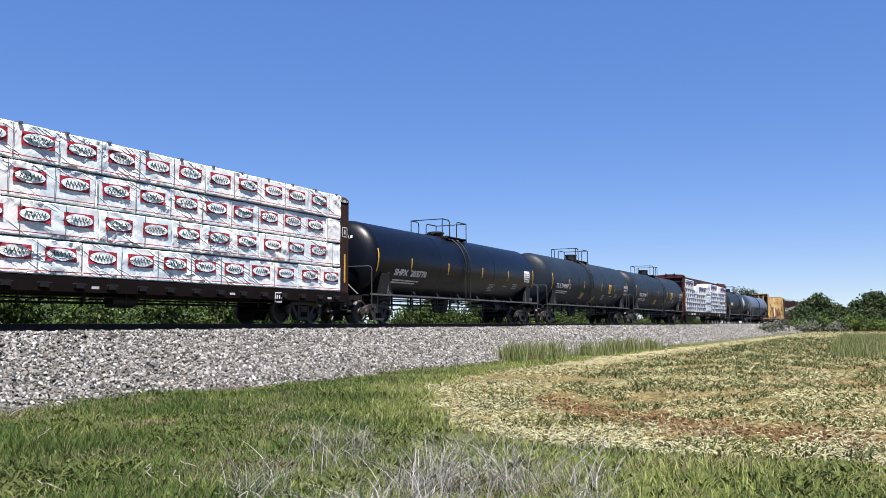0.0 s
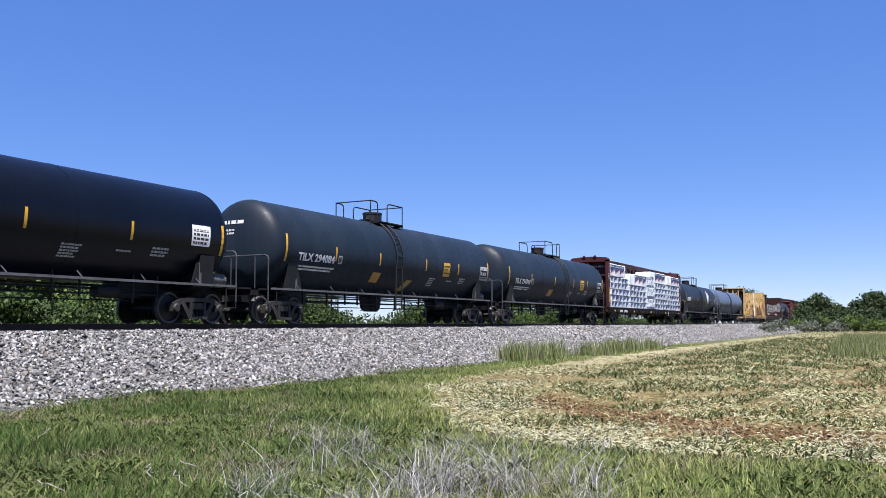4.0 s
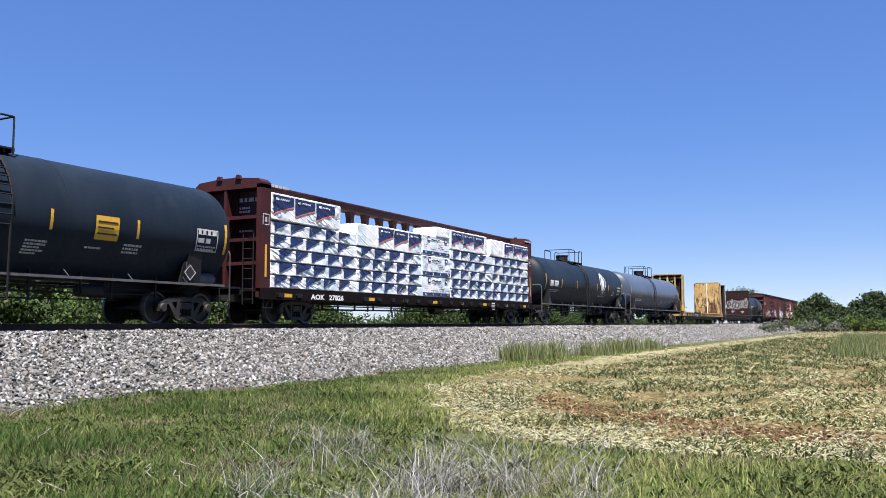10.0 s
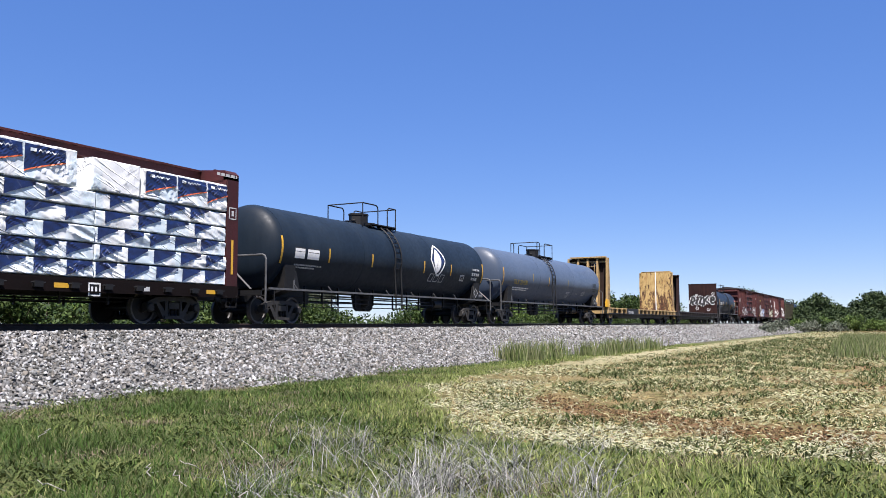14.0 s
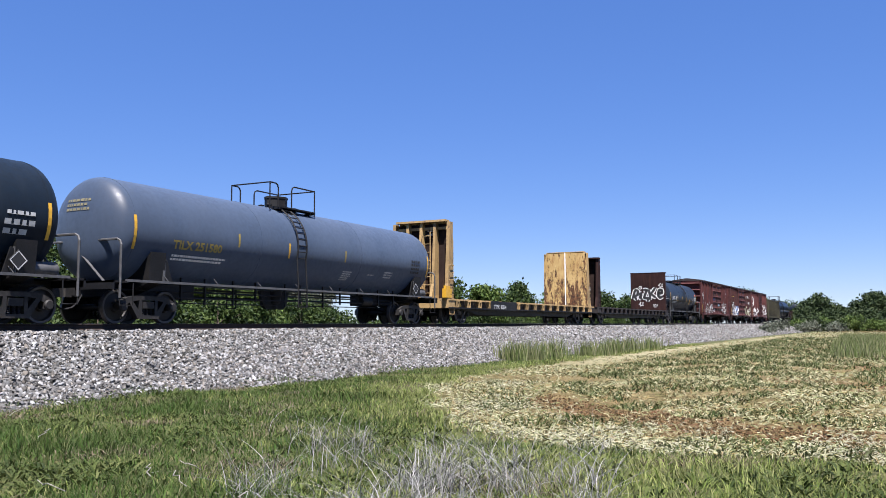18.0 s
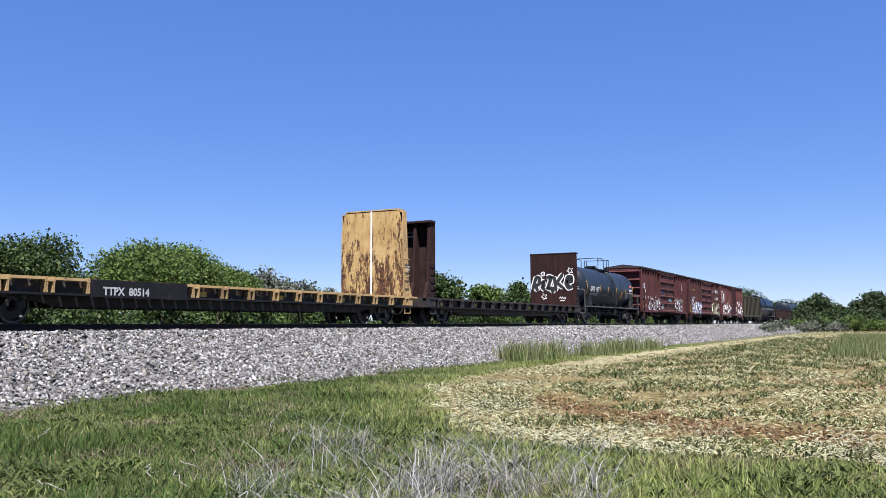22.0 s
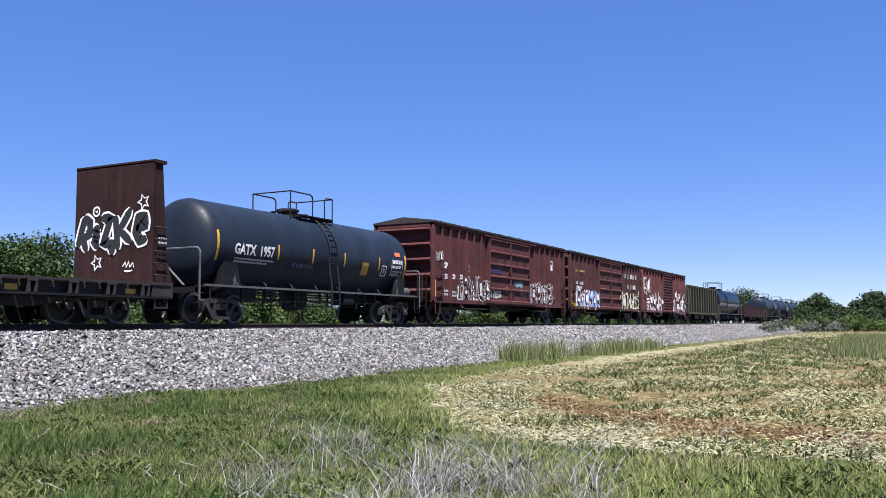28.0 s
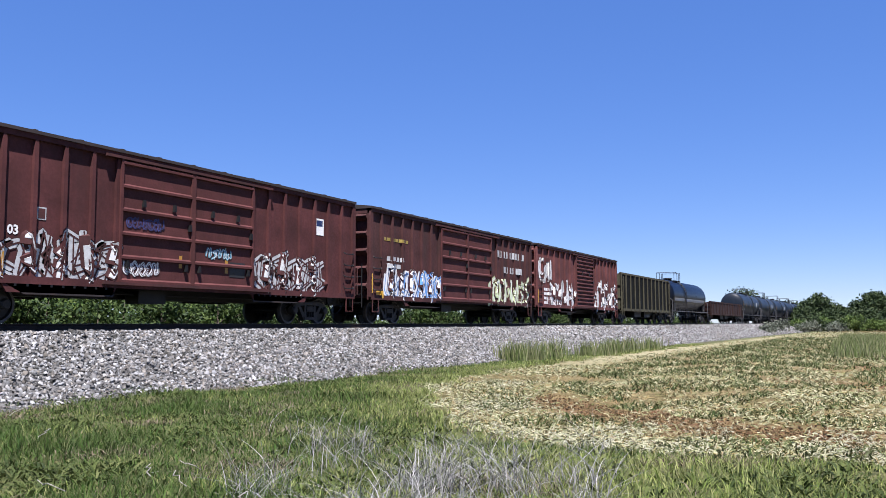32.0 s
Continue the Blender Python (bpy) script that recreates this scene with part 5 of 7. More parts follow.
def side_scrawl(car, drape, x, z, w, h, fill, line, seed, out=0.0):
    """Bulging spray-painted letters side by side: dark underspray, pale strokes over it, thin dark outlines."""
    rng = random.Random(seed)
    n = max(3, int(w / (h * 0.58)))
    forms = [[[(0.0, 0.05), (0.25, 0.95), (0.5, 0.25), (0.8, 1.0), (1.05, 0.1)]], [[(0.5, 0.95), (0.05, 0.7), (0.15, 0.15), (0.7, 0.0), (1.0, 0.45), (0.75, 0.95), (0.35, 0.85), (0.3, 0.35), (0.65, 0.3)]],
             [[(1.0, 1.05), (0.05, 0.75), (1.0, 0.40), (0.05, 0.0)], [(0.5, -0.05), (0.65, 0.9)]], [[(0.0, 0.2), (0.2, 1.0), (0.6, 0.8), (0.4, 0.1), (0.9, 0.3), (0.7, 1.1)]],
             [[(0.1, 1.0), (0.0, 0.3), (0.4, 0.0), (0.55, 0.7), (0.3, 0.5), (0.95, 0.15), (0.9, 0.95)]], [[(0.0, 0.5), (0.5, 1.1), (1.0, 0.5), (0.5, -0.05), (0.1, 0.4), (0.6, 0.6)], [(0.8, 0.0), (1.05, 0.9)]]]
    cells = []
    for i in range(n):
        form, lean, tall = rng.choice(forms), rng.uniform(-0.12, 0.22), rng.uniform(0.85, 1.12)
        cells.append([[(w * (i + 0.5 + (p - 0.5) * 1.25 + lean * q + rng.uniform(-0.05, 0.05)) / n, h * (q * tall + rng.uniform(-0.05, 0.05))) for p, q in st] for st in form])
    thick = min(0.24 * h, 0.30 * w / n)
    for width, m, up, lab in ((thick * 1.3, BOX_BROWN, 0.0, "dark spray-painted edge"), (thick, fill, 0.004, "pale spray-painted letters"), (thick * 0.22, line, 0.008, "thin spray-painted lines")):
        s = Shape()
        for i, strokes in enumerate(cells):
            for k, pts in enumerate(strokes):
                q = evenly([(p[0] + (thick * 0.18 if up > 0.005 else 0), p[1]) for p in pts], width)
                d = drape(q, x, z, 0.004 + out * 0.2 + up + 0.0004 * (i % 3) + 0.0003 * k)
                s.add(d.v, d.f)
        part("graffiti", s, m, car, lab)


# ---- gondola and hopper ----
def open_car(label, u0, u1, paint, high, ribs, name, base=1.0, load=False):
    car, L = start_car(name, label, u0, u1)
    e = L / 2 - 0.65
    W = 1.50
    for side in (-1, 1):
        y = side * W
        part("side_sheet", Shape().box(-e, e, y - 0.03, y + 0.03, base, high), HOPPER_SHEET if paint is HOPPER else paint, car)
        part("top_chord", Shape().box(-e, e, y - 0.07, y + 0.07, high - 0.05, high + 0.09), paint, car)
        part("side_sill", Shape().box(-e, e, y - 0.06, y + 0.06, base - 0.08, base + 0.12), paint, car)
        for i in range(ribs + 1):
            x = -e + 0.07 + (2 * e - 0.14) * i / ribs
            part("side_post", Shape().prism([(x - 0.07, base), (x + 0.07, base), (x + 0.06, high), (x - 0.06, high)], y - side * 0.0 - 0.10, y + 0.10), paint, car)
    for k in (-1, 1):
        part("end_sheet", Shape().box(*sorted((k * e, k * (e - 0.08))), -W, W, base, high), paint, car)
        for z in (base + (high - base) * 0.35, base + (high - base) * 0.7):
            part("end_rib", Shape().box(*sorted((k * e, k * (e + 0.07))), -W, W, z - 0.07, z + 0.07), paint, car)
        part("corner_ladder", ladder(k * (e - 0.3) - 0.2, -W - 0.10, 0.6, high - 0.2, 0.40, 6), paint, car)
    part("floor", Shape().box(-e, e, -W, W, base - 0.02, base + 0.05), BLACK_STEEL, car)
    part("underframe", Shape().box(-e, e, -0.32, 0.32, 0.68, base).box(-2.5, -0.5, -1.1, 1.1, 0.5, base).box(0.5, 2.5, -1.1, 1.1, 0.5, base), BLACK_STEEL, car)
    running_gear(car, L, 2.2)
    return car

# ---- the train, from its leading car back ----
def tank_marks(a, zc, words, extra, tone=WHITE_MARK, at=None, drop=0.0):
    """The stencils that these tank cars share: number, weights, test dates."""
    x = -a + 0.45 if at is None else at
    m = [("words", x, zc - 0.46 - drop, words, tone)] if words else []
    m += [("bars", x + 0.05, zc - 0.68 - drop, 2.2, 2, 0.065, WHITE_MARK), ("bars", a - 6.6, zc - 0.68, 0.6, 5, 0.05), ("bars", a - 4.9, zc - 0.72, 0.5, 1, 0.05),
          ("bars", a - 3.7, zc - 0.58, 0.6, 3, 0.06)]
    return m + extra


STENCIL = lambda x, z: [("frame", x - 0.05, z - 0.08, 0.85, 0.62, DIM_MARK), ("bars", x, z + 0.38, 0.75, 2, 0.14, DIM_MARK), ("bars", x, z + 0.02, 0.75, 2, 0.05, DIM_MARK)]
centre_beam_car("centre-beam car stacked with red-printed white lumber bundles", 3.0, 27.65, BROWN_CAR, emblem_load)
tank_car("glossy black tank car with white lettering", 27.65, 46.95, TANK_BLACK, inset=0.85, strip_in=0.48, ladder_at=-0.25, shift=0.25, braced=False, thin_brace=True, rail_at=0.88, head_marks=((0.35, 3.35, 0.9, 1, 0.12, DIM_MARK), (0.3, 3.0, 0.5, 2, 0.06, DIM_MARK)), top=-0.58, strips=(-5.9, -2.5, 1.15, 4.35),
         marks=tank_marks(8.9, 2.62, ("SHPX  203770", 0.37, 2.7), [("panel", -7.69, 1.88, 0.2, 0.2, RED_MARK, "small red label"), ("panel", 6.6, 2.25, 0.75, 0.6, WHITE_MARK, "white test stencil"),
                                                     ("bars", 6.66, 2.66, 0.62, 4, 0.07, BLACK_MARK)], at=-7.14, drop=0.18))
tank_car("satin black tank car with yellow placards", 46.95, 65.8, TANK_SATIN, r=1.55, zc=2.65, inset=0.75, strip_in=0.75, shift=0.92, braced=False, ladder_at=-0.45, hatch="box", hatch_at=0.25, far_inset=0.20, head_marks=((0.55, 3.32, 0.9, 1, 0.12, DIM_MARK), (0.5, 3.08, 0.5, 2, 0.06, DIM_MARK)), top=-1.25, strips=(-5.93, -2.9, 0.88, 3.99),
         marks=tank_marks(8.0, 2.62, ("TILX 294084", 0.37, 2.14), [("panel", -3.2, 1.62, 0.6, 0.45, OCHRE_MARK), ("sheared", -0.70, 1.38, 0.46, 0.60, DIM_YELLOW), ("panel", 2.55, 2.1, 0.62, 0.62, YELLOW_MARK),
                                                    ("panel", -5.74, 2.16, 0.25, 0.3, DIM_MARK, "white stencilled square"), ("panel", -5.70, 2.20, 0.17, 0.22, BLACK_MARK, "black field of the stencilled square")] + STENCIL(6.45, 2.2), at=-8.1))
tank_car("satin black tank car with two yellow placards", 65.8, 84.65, TANK_SATIN, r=1.55, zc=2.65, inset=0.75, strip_in=0.75, shift=0.5, braced=False, hatch="box", hatch_at=-0.32, placard=True, far_inset=0.50, head_marks=((0.55, 3.30, 0.9, 1, 0.12, DIM_MARK), (0.5, 3.07, 0.55, 2, 0.06, DIM_MARK)), strips=(-5.28, -1.52, 1.86, 4.55),
         marks=tank_marks(7.9, 2.62, ("TILX 294040", 0.37, 2.14), [("panel", -2.16, 1.62, 0.66, 0.45, OCHRE_MARK), ("panel", 3.2, 2.13, 0.75, 0.62, YELLOW_MARK),
                                                    ("panel", -5.17, 2.17, 0.27, 0.32, DIM_MARK, "white stencilled square"), ("panel", -5.13, 2.21, 0.19, 0.24, BLACK_MARK, "black field of the stencilled square")] + STENCIL(6.85, 2.2), at=-7.52))
centre_beam_car("red centre-beam car with navy and white wrapped lumber", 84.65, 109.65, RED_CAR, wedge_load, [(-9.08, "AOK   27826", 0.243)])
tank_car("dusty black tank car with a white diamond emblem", 109.65, 128.45, TANK_SATIN, r=1.46, zc=2.58, shift=0.22, ladder_at=0.14, hatch="box", hatch_at=-0.25, placard=True, far_inset=0.18, top=-0.97, strips=(-5.38, -2.48, 1.72, 4.26),
         marks=[("panel", -7.36, 2.22, 0.55, 0.34, WHITE_MARK, "white number block"), ("panel", -6.65, 2.22, 0.68, 0.34, WHITE_MARK, "white number block"), ("bars", -7.32, 2.44, 0.48, 1, 0.16, BLACK_MARK), ("bars", -6.6, 2.44, 0.58, 1, 0.16, BLACK_MARK),
                ("bars", -7.3, 1.98, 1.6, 2, 0.055), ("diamond", 3.05, 2.8, 0.70, WHITE_MARK), ("block_letters", 2.3, 1.86, 1.5, 0.34, DIM_MARK), ("panel", 5.3, 1.98, 0.42, 0.30, DIM_MARK, "white stencilled square"),
                ("panel", 5.35, 2.03, 0.32, 0.20, BLACK_MARK, "black field of the stencilled square"), ("bars", 6.55, 2.52, 0.75, 1, 0.09), ("bars", 6.5, 2.28, 0.8, 2, 0.13)])
tank_car("faded grey tank car with yellow stencils", 128.45, 147.25, TANK_GREY, ladder_at=-0.55, hatch="box", hatch_at=0.16, placard=True, r=1.45, zc=2.58, inset=0.55, strip_in=0.58, shift=0.25, head_marks=((0.55, 3.3, 0.9, 3, 0.07, FAINT_MARK),), top=-0.87, strips=(-1.82,),
         marks=tank_marks(8.2, 2.58, ("TILX 251580", 0.34, 2.0), [("panel", -4.35, 2.35, 0.08, 0.42, DIM_YELLOW, "faded yellow strip"), ("panel", 1.54, 2.25, 0.08, 0.42, DIM_YELLOW, "faded yellow strip"),
                                                    ("bars", 6.5, 2.55, 0.7, 4, 0.09, BLACK_MARK)], DIM_YELLOW, at=-7.05))
bulkhead_flat("empty yellow bulkhead flat car with flaking paint", 147.25, 169.65, 148.43, 167.97, YELLOW_DECK, YELLOW_DECK, YELLOW_CAR, "TTPX  80514", high=4.70)
bulkhead_flat("empty rusty brown bulkhead flat car with graffiti", 169.65, 191.00, 170.80, 189.80, BROWN_CAR, BROWN_DARK, PLATE_BROWN, "", spray_tag)
tank_car("short grey-black tank car with white lettering", 191.00, 205.50, TANK_DUSTY, r=1.38, zc=2.50, head_marks=((1.05, 3.05, 0.75, 2, 0.11, DIM_MARK),), top=-0.26, strips=(-2.83, -0.9, 1.07, 3.5),
         marks=[("words", -4.95, 2.17, ("GATX  1957", 0.45, 1.96), WHITE_MARK), ("bars", -4.88, 2.0, 1.9, 2, 0.06), ("bars", -1.97, 1.92, 1.2, 1, 0.14, TANK_GREY), ("panel", 2.33, 1.86, 0.45, 0.5, OCHRE_MARK), ("frame", 3.77, 1.9, 0.34, 0.40, WHITE_MARK), ("panel", 3.88, 2.0, 0.12, 0.2, DIM_MARK, "white stencilled mark"),
                ("frame", 4.50, 1.95, 0.85, 0.62, DIM_MARK), ("bars", 4.56, 2.42, 0.72, 2, 0.11, WHITE_MARK), ("bars", 4.56, 2.08, 0.72, 2, 0.05, DIM_MARK), ("panel", 4.75, 2.72, 0.42, 0.16, ORANGE_MARK, "orange label")])
box_car("weathered red double-door boxcar with graffiti along its foot", 205.50, 223.65, 206.10, 223.10, BOX_RED, BOX_DOOR, 7, (5.84, 11.16, "double"),
        [("words", 1.12, 2.50, "SP", 0.36), ("words", 1.14, 2.02, "25", 0.30), ("words", 1.92, 2.04, "20", 0.30), ("words", 2.69, 2.06, "03", 0.30), ("panel", 3.46, 2.46, 0.25, 0.30, DIM_MARK), ("panel", 3.49, 2.49, 0.19, 0.24, BOX_BROWN, 0.004),
         ("scrawl", 2.4, 1.05, 3.4, 1.0, DIM_MARK, BOX_BROWN, 3), ("scrawl", 3.4, 1.05, 2.3, 1.2, DIM_MARK, BOX_BROWN, 33, 0.012), ("scrawl", 6.05, 1.28, 1.2, 0.36, WHITE_MARK, BOX_BROWN, 5), ("scrawl", 6.1, 2.52, 1.3, 0.30, FADED_BLUE, BOX_BROWN, 8), ("scrawl", 9.1, 1.90, 1.05, 0.32, TEAL_MARK, WHITE_MARK, 12),
         ("scrawl", 11.4, 1.05, 3.7, 1.15, DIM_MARK, BOX_BROWN, 4), ("scrawl", 11.5, 1.10, 3.4, 1.1, DIM_MARK, BOX_RED, 35, 0.012), ("panel", 14.55, 3.1, 0.55, 0.58, WHITE_MARK), ("panel", 14.62, 3.42, 0.41, 0.2, NAVY_PRINT, 0.004), ("bars", 1.1, 1.42, 0.42, 2, 0.10), ("bars", 1.9, 1.38, 0.45, 2, 0.10),
         ("panel", 2.5, 1.1, 0.07, 0.65, OCHRE_MARK), ("panel", 8.0, 1.55, 0.12, 0.35, OCHRE_MARK, 0.06), ("panel", 9.9, 1.5, 0.12, 0.4, OCHRE_MARK, 0.06), ("panel", 10.1, 1.4, 0.7, 0.45, BLACK_MARK, 0.06), ("scrawl", 0.25, 2.75, 0.6, 0.45, DIM_MARK, BOX_BROWN, 21)])
box_car("dark brown boxcar with blue and green graffiti", 223.65, 241.40, 224.25, 240.95, BOX_BROWN, BOX_DOOR, 7, (5.8, 11.24, "double"),
        [("scrawl", 1.1, 1.0, 4.7, 1.05, WHITE_MARK, BLUE_MARK, 6), ("scrawl", 3.9, 1.0, 1.9, 1.1, BLUE_MARK, WHITE_MARK, 14, 0.012), ("scrawl", 1.3, 1.0, 2.4, 1.2, WHITE_MARK, NAVY_PRINT, 41, 0.012), ("scrawl", 10.9, 0.95, 5.4, 1.3, GREEN_MARK, WHITE_MARK, 7), ("bars", 12.0, 3.38, 3.8, 1, 0.34, DIM_MARK), ("bars", 12.8, 2.60, 2.7, 1, 0.32, DIM_MARK),
         ("bars", 1.1, 3.3, 1.9, 1, 0.13, DIM_YELLOW), ("bars", 1.3, 2.5, 1.2, 2, 0.18, DIM_MARK), ("panel", 0.5, 0.98, 0.6, 0.3, YELLOW_MARK)])
box_car("faded red boxcar with a ribbed door and white graffiti", 241.40, 258.10, 241.85, 257.75, BOX_BRIGHT, BOX_DOOR, 7, (6.7, 10.2, "single"),
        [("scrawl", 2.0, 0.95, 4.2, 1.45, WHITE_MARK, DIM_MARK, 9), ("scrawl", 10.5, 0.95, 5.1, 1.7, WHITE_MARK, DIM_MARK, 10), ("scrawl", 0.5, 2.4, 1.9, 1.3, WHITE_MARK, DIM_MARK, 15), ("bars", 1.2, 1.9, 1.4, 4, 0.16, WHITE_MARK)])
open_car("olive-grey ribbed hopper car", 258.10, 274.90, HOPPER, 3.68, 12, "hopper_car")
tank_car("black tank car with a pale band", 274.90, 292.90, TANK_BLACK, top=-3.2, marks=[("panel", -7.0, 2.1, 13.8, 0.28, DIM_MARK, "pale painted band")])
open_car("low rusty brown gondola", 292.90, 316.30, BROWN_CAR, 2.35, 12, "gondola_car")
for u in (316.30, 334.30, 352.30, 370.30, 388.30):
    tank_car("dusty black tank car", u, u + 18.0, TANK_DUSTY, strips=(-5.3, -1.5, 1.9), marks=tank_marks(8.0, 2.62, "", [("panel", 4.2, 2.2, 0.8, 0.8, DIM_MARK, "pale placard")]))

# ---- ground, ballast and track ----
GROUND = -1.45
TOE, SHOULDER = 13.3, 17.1
MOWN = [(9.0, -3.0), (9.4, 0.1), (9.6, 3.6), (11.0, 5.6), (13.6, 7.4), (17.0, 9.2), (21.0, 10.2), (26.0, 10.9), (44.0, 11.4), (110.0, 12.2), (200.0, 10.0), (400.0, 1.0)]


def land(x, y):
    """The height of the ground."""
    d = abs(y - TRACK_Y)
    top, toe = TRACK_Y - SHOULDER, TRACK_Y - TOE
    base = GROUND if y < TRACK_Y else -1.1
    t = min(1.0, max(0.0, (d - top) / (toe - top)))
    z = -0.24 * (1 - t) + base * t
    bumpy = t * 0.05 * (noise.noise((x * 0.35, y * 0.35, 2)) + 0.5 * noise.noise((x * 1.1, y * 1.1, 5)))
    return z + bumpy


def steps(a, b, first, grow):
    out, s = [a], first
    while out[-1] < b:
        out.append(out[-1] + s)
        s *= grow
    return out


xs = [-v for v in steps(0.5, 1500, 1.0, 1.25)][::-1] + [0.25 * i for i in range(0, 200)] + steps(50, 2500, 0.4, 1.09)
ys = [-v for v in steps(0.5, 1500, 0.6, 1.22)][::-1] + [0.3 * i for i in range(0, 100)] + steps(30, 2500, 0.6, 1.18)
gv = [(x, y, land(x, y)) for y in ys for x in xs]
w = len(xs)
gf = [(j * w + i, j * w + i + 1, (j + 1) * w + i + 1, (j + 1) * w + i) for j in range(len(ys) - 1) for i in range(w - 1)]
gs = Shape().add(gv, gf)
gs.smooth = True


def earth_material():
    m = bpy.data.materials.new("grassy_earth_and_ballast")
    n, l, b = links(m)
    at = n.new("ShaderNodeTexCoord").outputs["Object"]
    xyz = n.new("ShaderNodeSeparateXYZ")
    l.new(at, xyz.inputs[0])
    grass = blend(n, l, ramp(n, l, noisy(n, l, at, 0.6), 0.35, 0.65), (0.0456, 0.0622, 0.0149), (0.083, 0.0764, 0.0349))
    grass = blend(n, l, ramp(n, l, noisy(n, l, at, 9), 0.4, 0.7), grass, (0.0183, 0.0232, 0.0083))
    # dark base: shaded gaps between the loose stones are put into its colour
    stone = blend(n, l, ramp(n, l, noisy(n, l, at, 14, 2), 0.35, 0.65), (0.016, 0.0158, 0.0158), (0.10, 0.098, 0.095))
    hay = blend(n, l, ramp(n, l, noisy(n, l, at, 1.4), 0.35, 0.6), (0.0706, 0.0706, 0.0249), (0.1577, 0.1286, 0.0581))
    hay = blend(n, l, ramp(n, l, noisy(n, l, at, 12), 0.35, 0.65), hay, (0.0498, 0.0332, 0.0149))
    # mown field: below a bent line that follows the mower's path
    cv = n.new("ShaderNodeFloatCurve")
    mr = n.new("ShaderNodeMapRange")
    mr.inputs["From Min"].default_value, mr.inputs["From Max"].default_value = 0, 400
    l.new(xyz.outputs[0], mr.inputs[0])
    pts = cv.mapping.curves[0].points
    for i, (x, y) in enumerate(MOWN):
        p = (x / 400, (y + 20) / 40)
        if i == 0:
            pts[0].location = p
        elif i == len(MOWN) - 1:
            pts[-1].location = p
        else:
            pts.new(*p)
    for p in pts:
        p.handle_type = 'VECTOR'
    cv.mapping.update()
    l.new(mr.outputs[0], cv.inputs["Value"])

    def maths(op, a, c):
        k = n.new("ShaderNodeMath")
        k.operation = op
        for s, v in zip(k.inputs, (a, c)):
            if isinstance(v, (int, float)):
                s.default_value = v
            else:
                l.new(v, s)
        return k.outputs[0]

    def between(v, a, c, up=True):
        k = n.new("ShaderNodeMapRange")
        k.inputs["From Min"].default_value, k.inputs["From Max"].default_value = a, c
        k.inputs["To Min"].default_value, k.inputs["To Max"].default_value = (0, 1) if up else (1, 0)
        l.new(v, k.inputs[0])
        return k.outputs[0]

    edge = maths('SUBTRACT', maths('MULTIPLY_ADD', cv.outputs[0], 40), xyz.outputs[1])
    edge.node.inputs[0].links[0].from_node.inputs[2].default_value = -20
    wob = maths('MULTIPLY', maths('SUBTRACT', noisy(n, l, at, 1.2), 0.5), 1.4)
    mown = ramp(n, l, maths('ADD', edge, wob), 0.0, 0.3)
    beyond = ramp(n, l, maths('SUBTRACT', xyz.outputs[0], 8.6), 0.0, 0.4)
    mask = maths('MULTIPLY', mown, beyond)
    c = blend(n, l, mask, grass, hay)
    # bared red soil along an old wheel track through the mown part
    square = maths('MULTIPLY', maths('MULTIPLY', xyz.outputs[1], xyz.outputs[1]), 0.12)
    track = maths('SUBTRACT', maths('SUBTRACT', xyz.outputs[0], 11.35), square)
    near = between(maths('ADD', maths('ABSOLUTE', track, 0), maths('MULTIPLY', noisy(n, l, at, 1.6), 1.8)), 1.2, 2.2, False)
    broken = ramp(n, l, noisy(n, l, at, 4.5, 8, 0.8), 0.42, 0.56)
    ends = between(xyz.outputs[1], 5.4, 6.4, False)
    soil = maths('MULTIPLY', maths('MULTIPLY', near, ends), maths('MULTIPLY', mask, broken))
    # fainter bared patches farther into the field
    patchy = maths('MULTIPLY', maths('MULTIPLY', ramp(n, l, noisy(n, l, at, 0.55, 5, 0.7, (0.45, 1, 1)), 0.50, 0.60), between(edge, 2.4, 4.0)), maths('MULTIPLY', mask, broken))
    soil = maths('MAXIMUM', soil, patchy)
    c = blend(n, l, soil, c, blend(n, l, ramp(n, l, noisy(n, l, at, 6, 6, 0.7), 0.4, 0.6), (0.040, 0.017, 0.008), (0.105, 0.046, 0.020)))
    swept = maths('MULTIPLY', between(maths('ADD', edge, maths('MULTIPLY', wob, 0.6)), 1.5, 2.3, False), between(xyz.outputs[0], 24, 34))
    c = blend(n, l, maths('MULTIPLY', maths('MULTIPLY', swept, mask), 0.75), c, (0.1992, 0.1843, 0.112))
    lim = maths('MULTIPLY', ramp(n, l, maths('ADD', maths('SUBTRACT', xyz.outputs[1], TOE - 0.25), maths('MULTIPLY', wob, 0.35)), 0.0, 0.15), ramp(n, l, maths('SUBTRACT', xyz.outputs[1], 25.6), 0.0, 0.2, (1, 1, 1, 1), (0, 0, 0, 1)))
    c = blend(n, l, lim, c, stone)
    l.new(c, b.inputs["Base Color"])
    b.inputs["Roughness"].default_value = 0.95
    b.inputs["Specular IOR Level"].default_value = 0.1
    k = n.new("ShaderNodeBump")
    k.inputs["Strength"].default_value, k.inputs["Distance"].default_value = 0.7, 0.05
    l.new(noisy(n, l, at, 18, 4), k.inputs["Height"])
    l.new(k.outputs[0], b.inputs["Normal"])
    return m


EARTH = earth_material()
ground = new("ground", gs.mesh("ground"))
ground.data.materials.append(EARTH)
tagged(ground, "grassy verge, stone ballast bank and half-mown hay field", "ground", kind="structure")

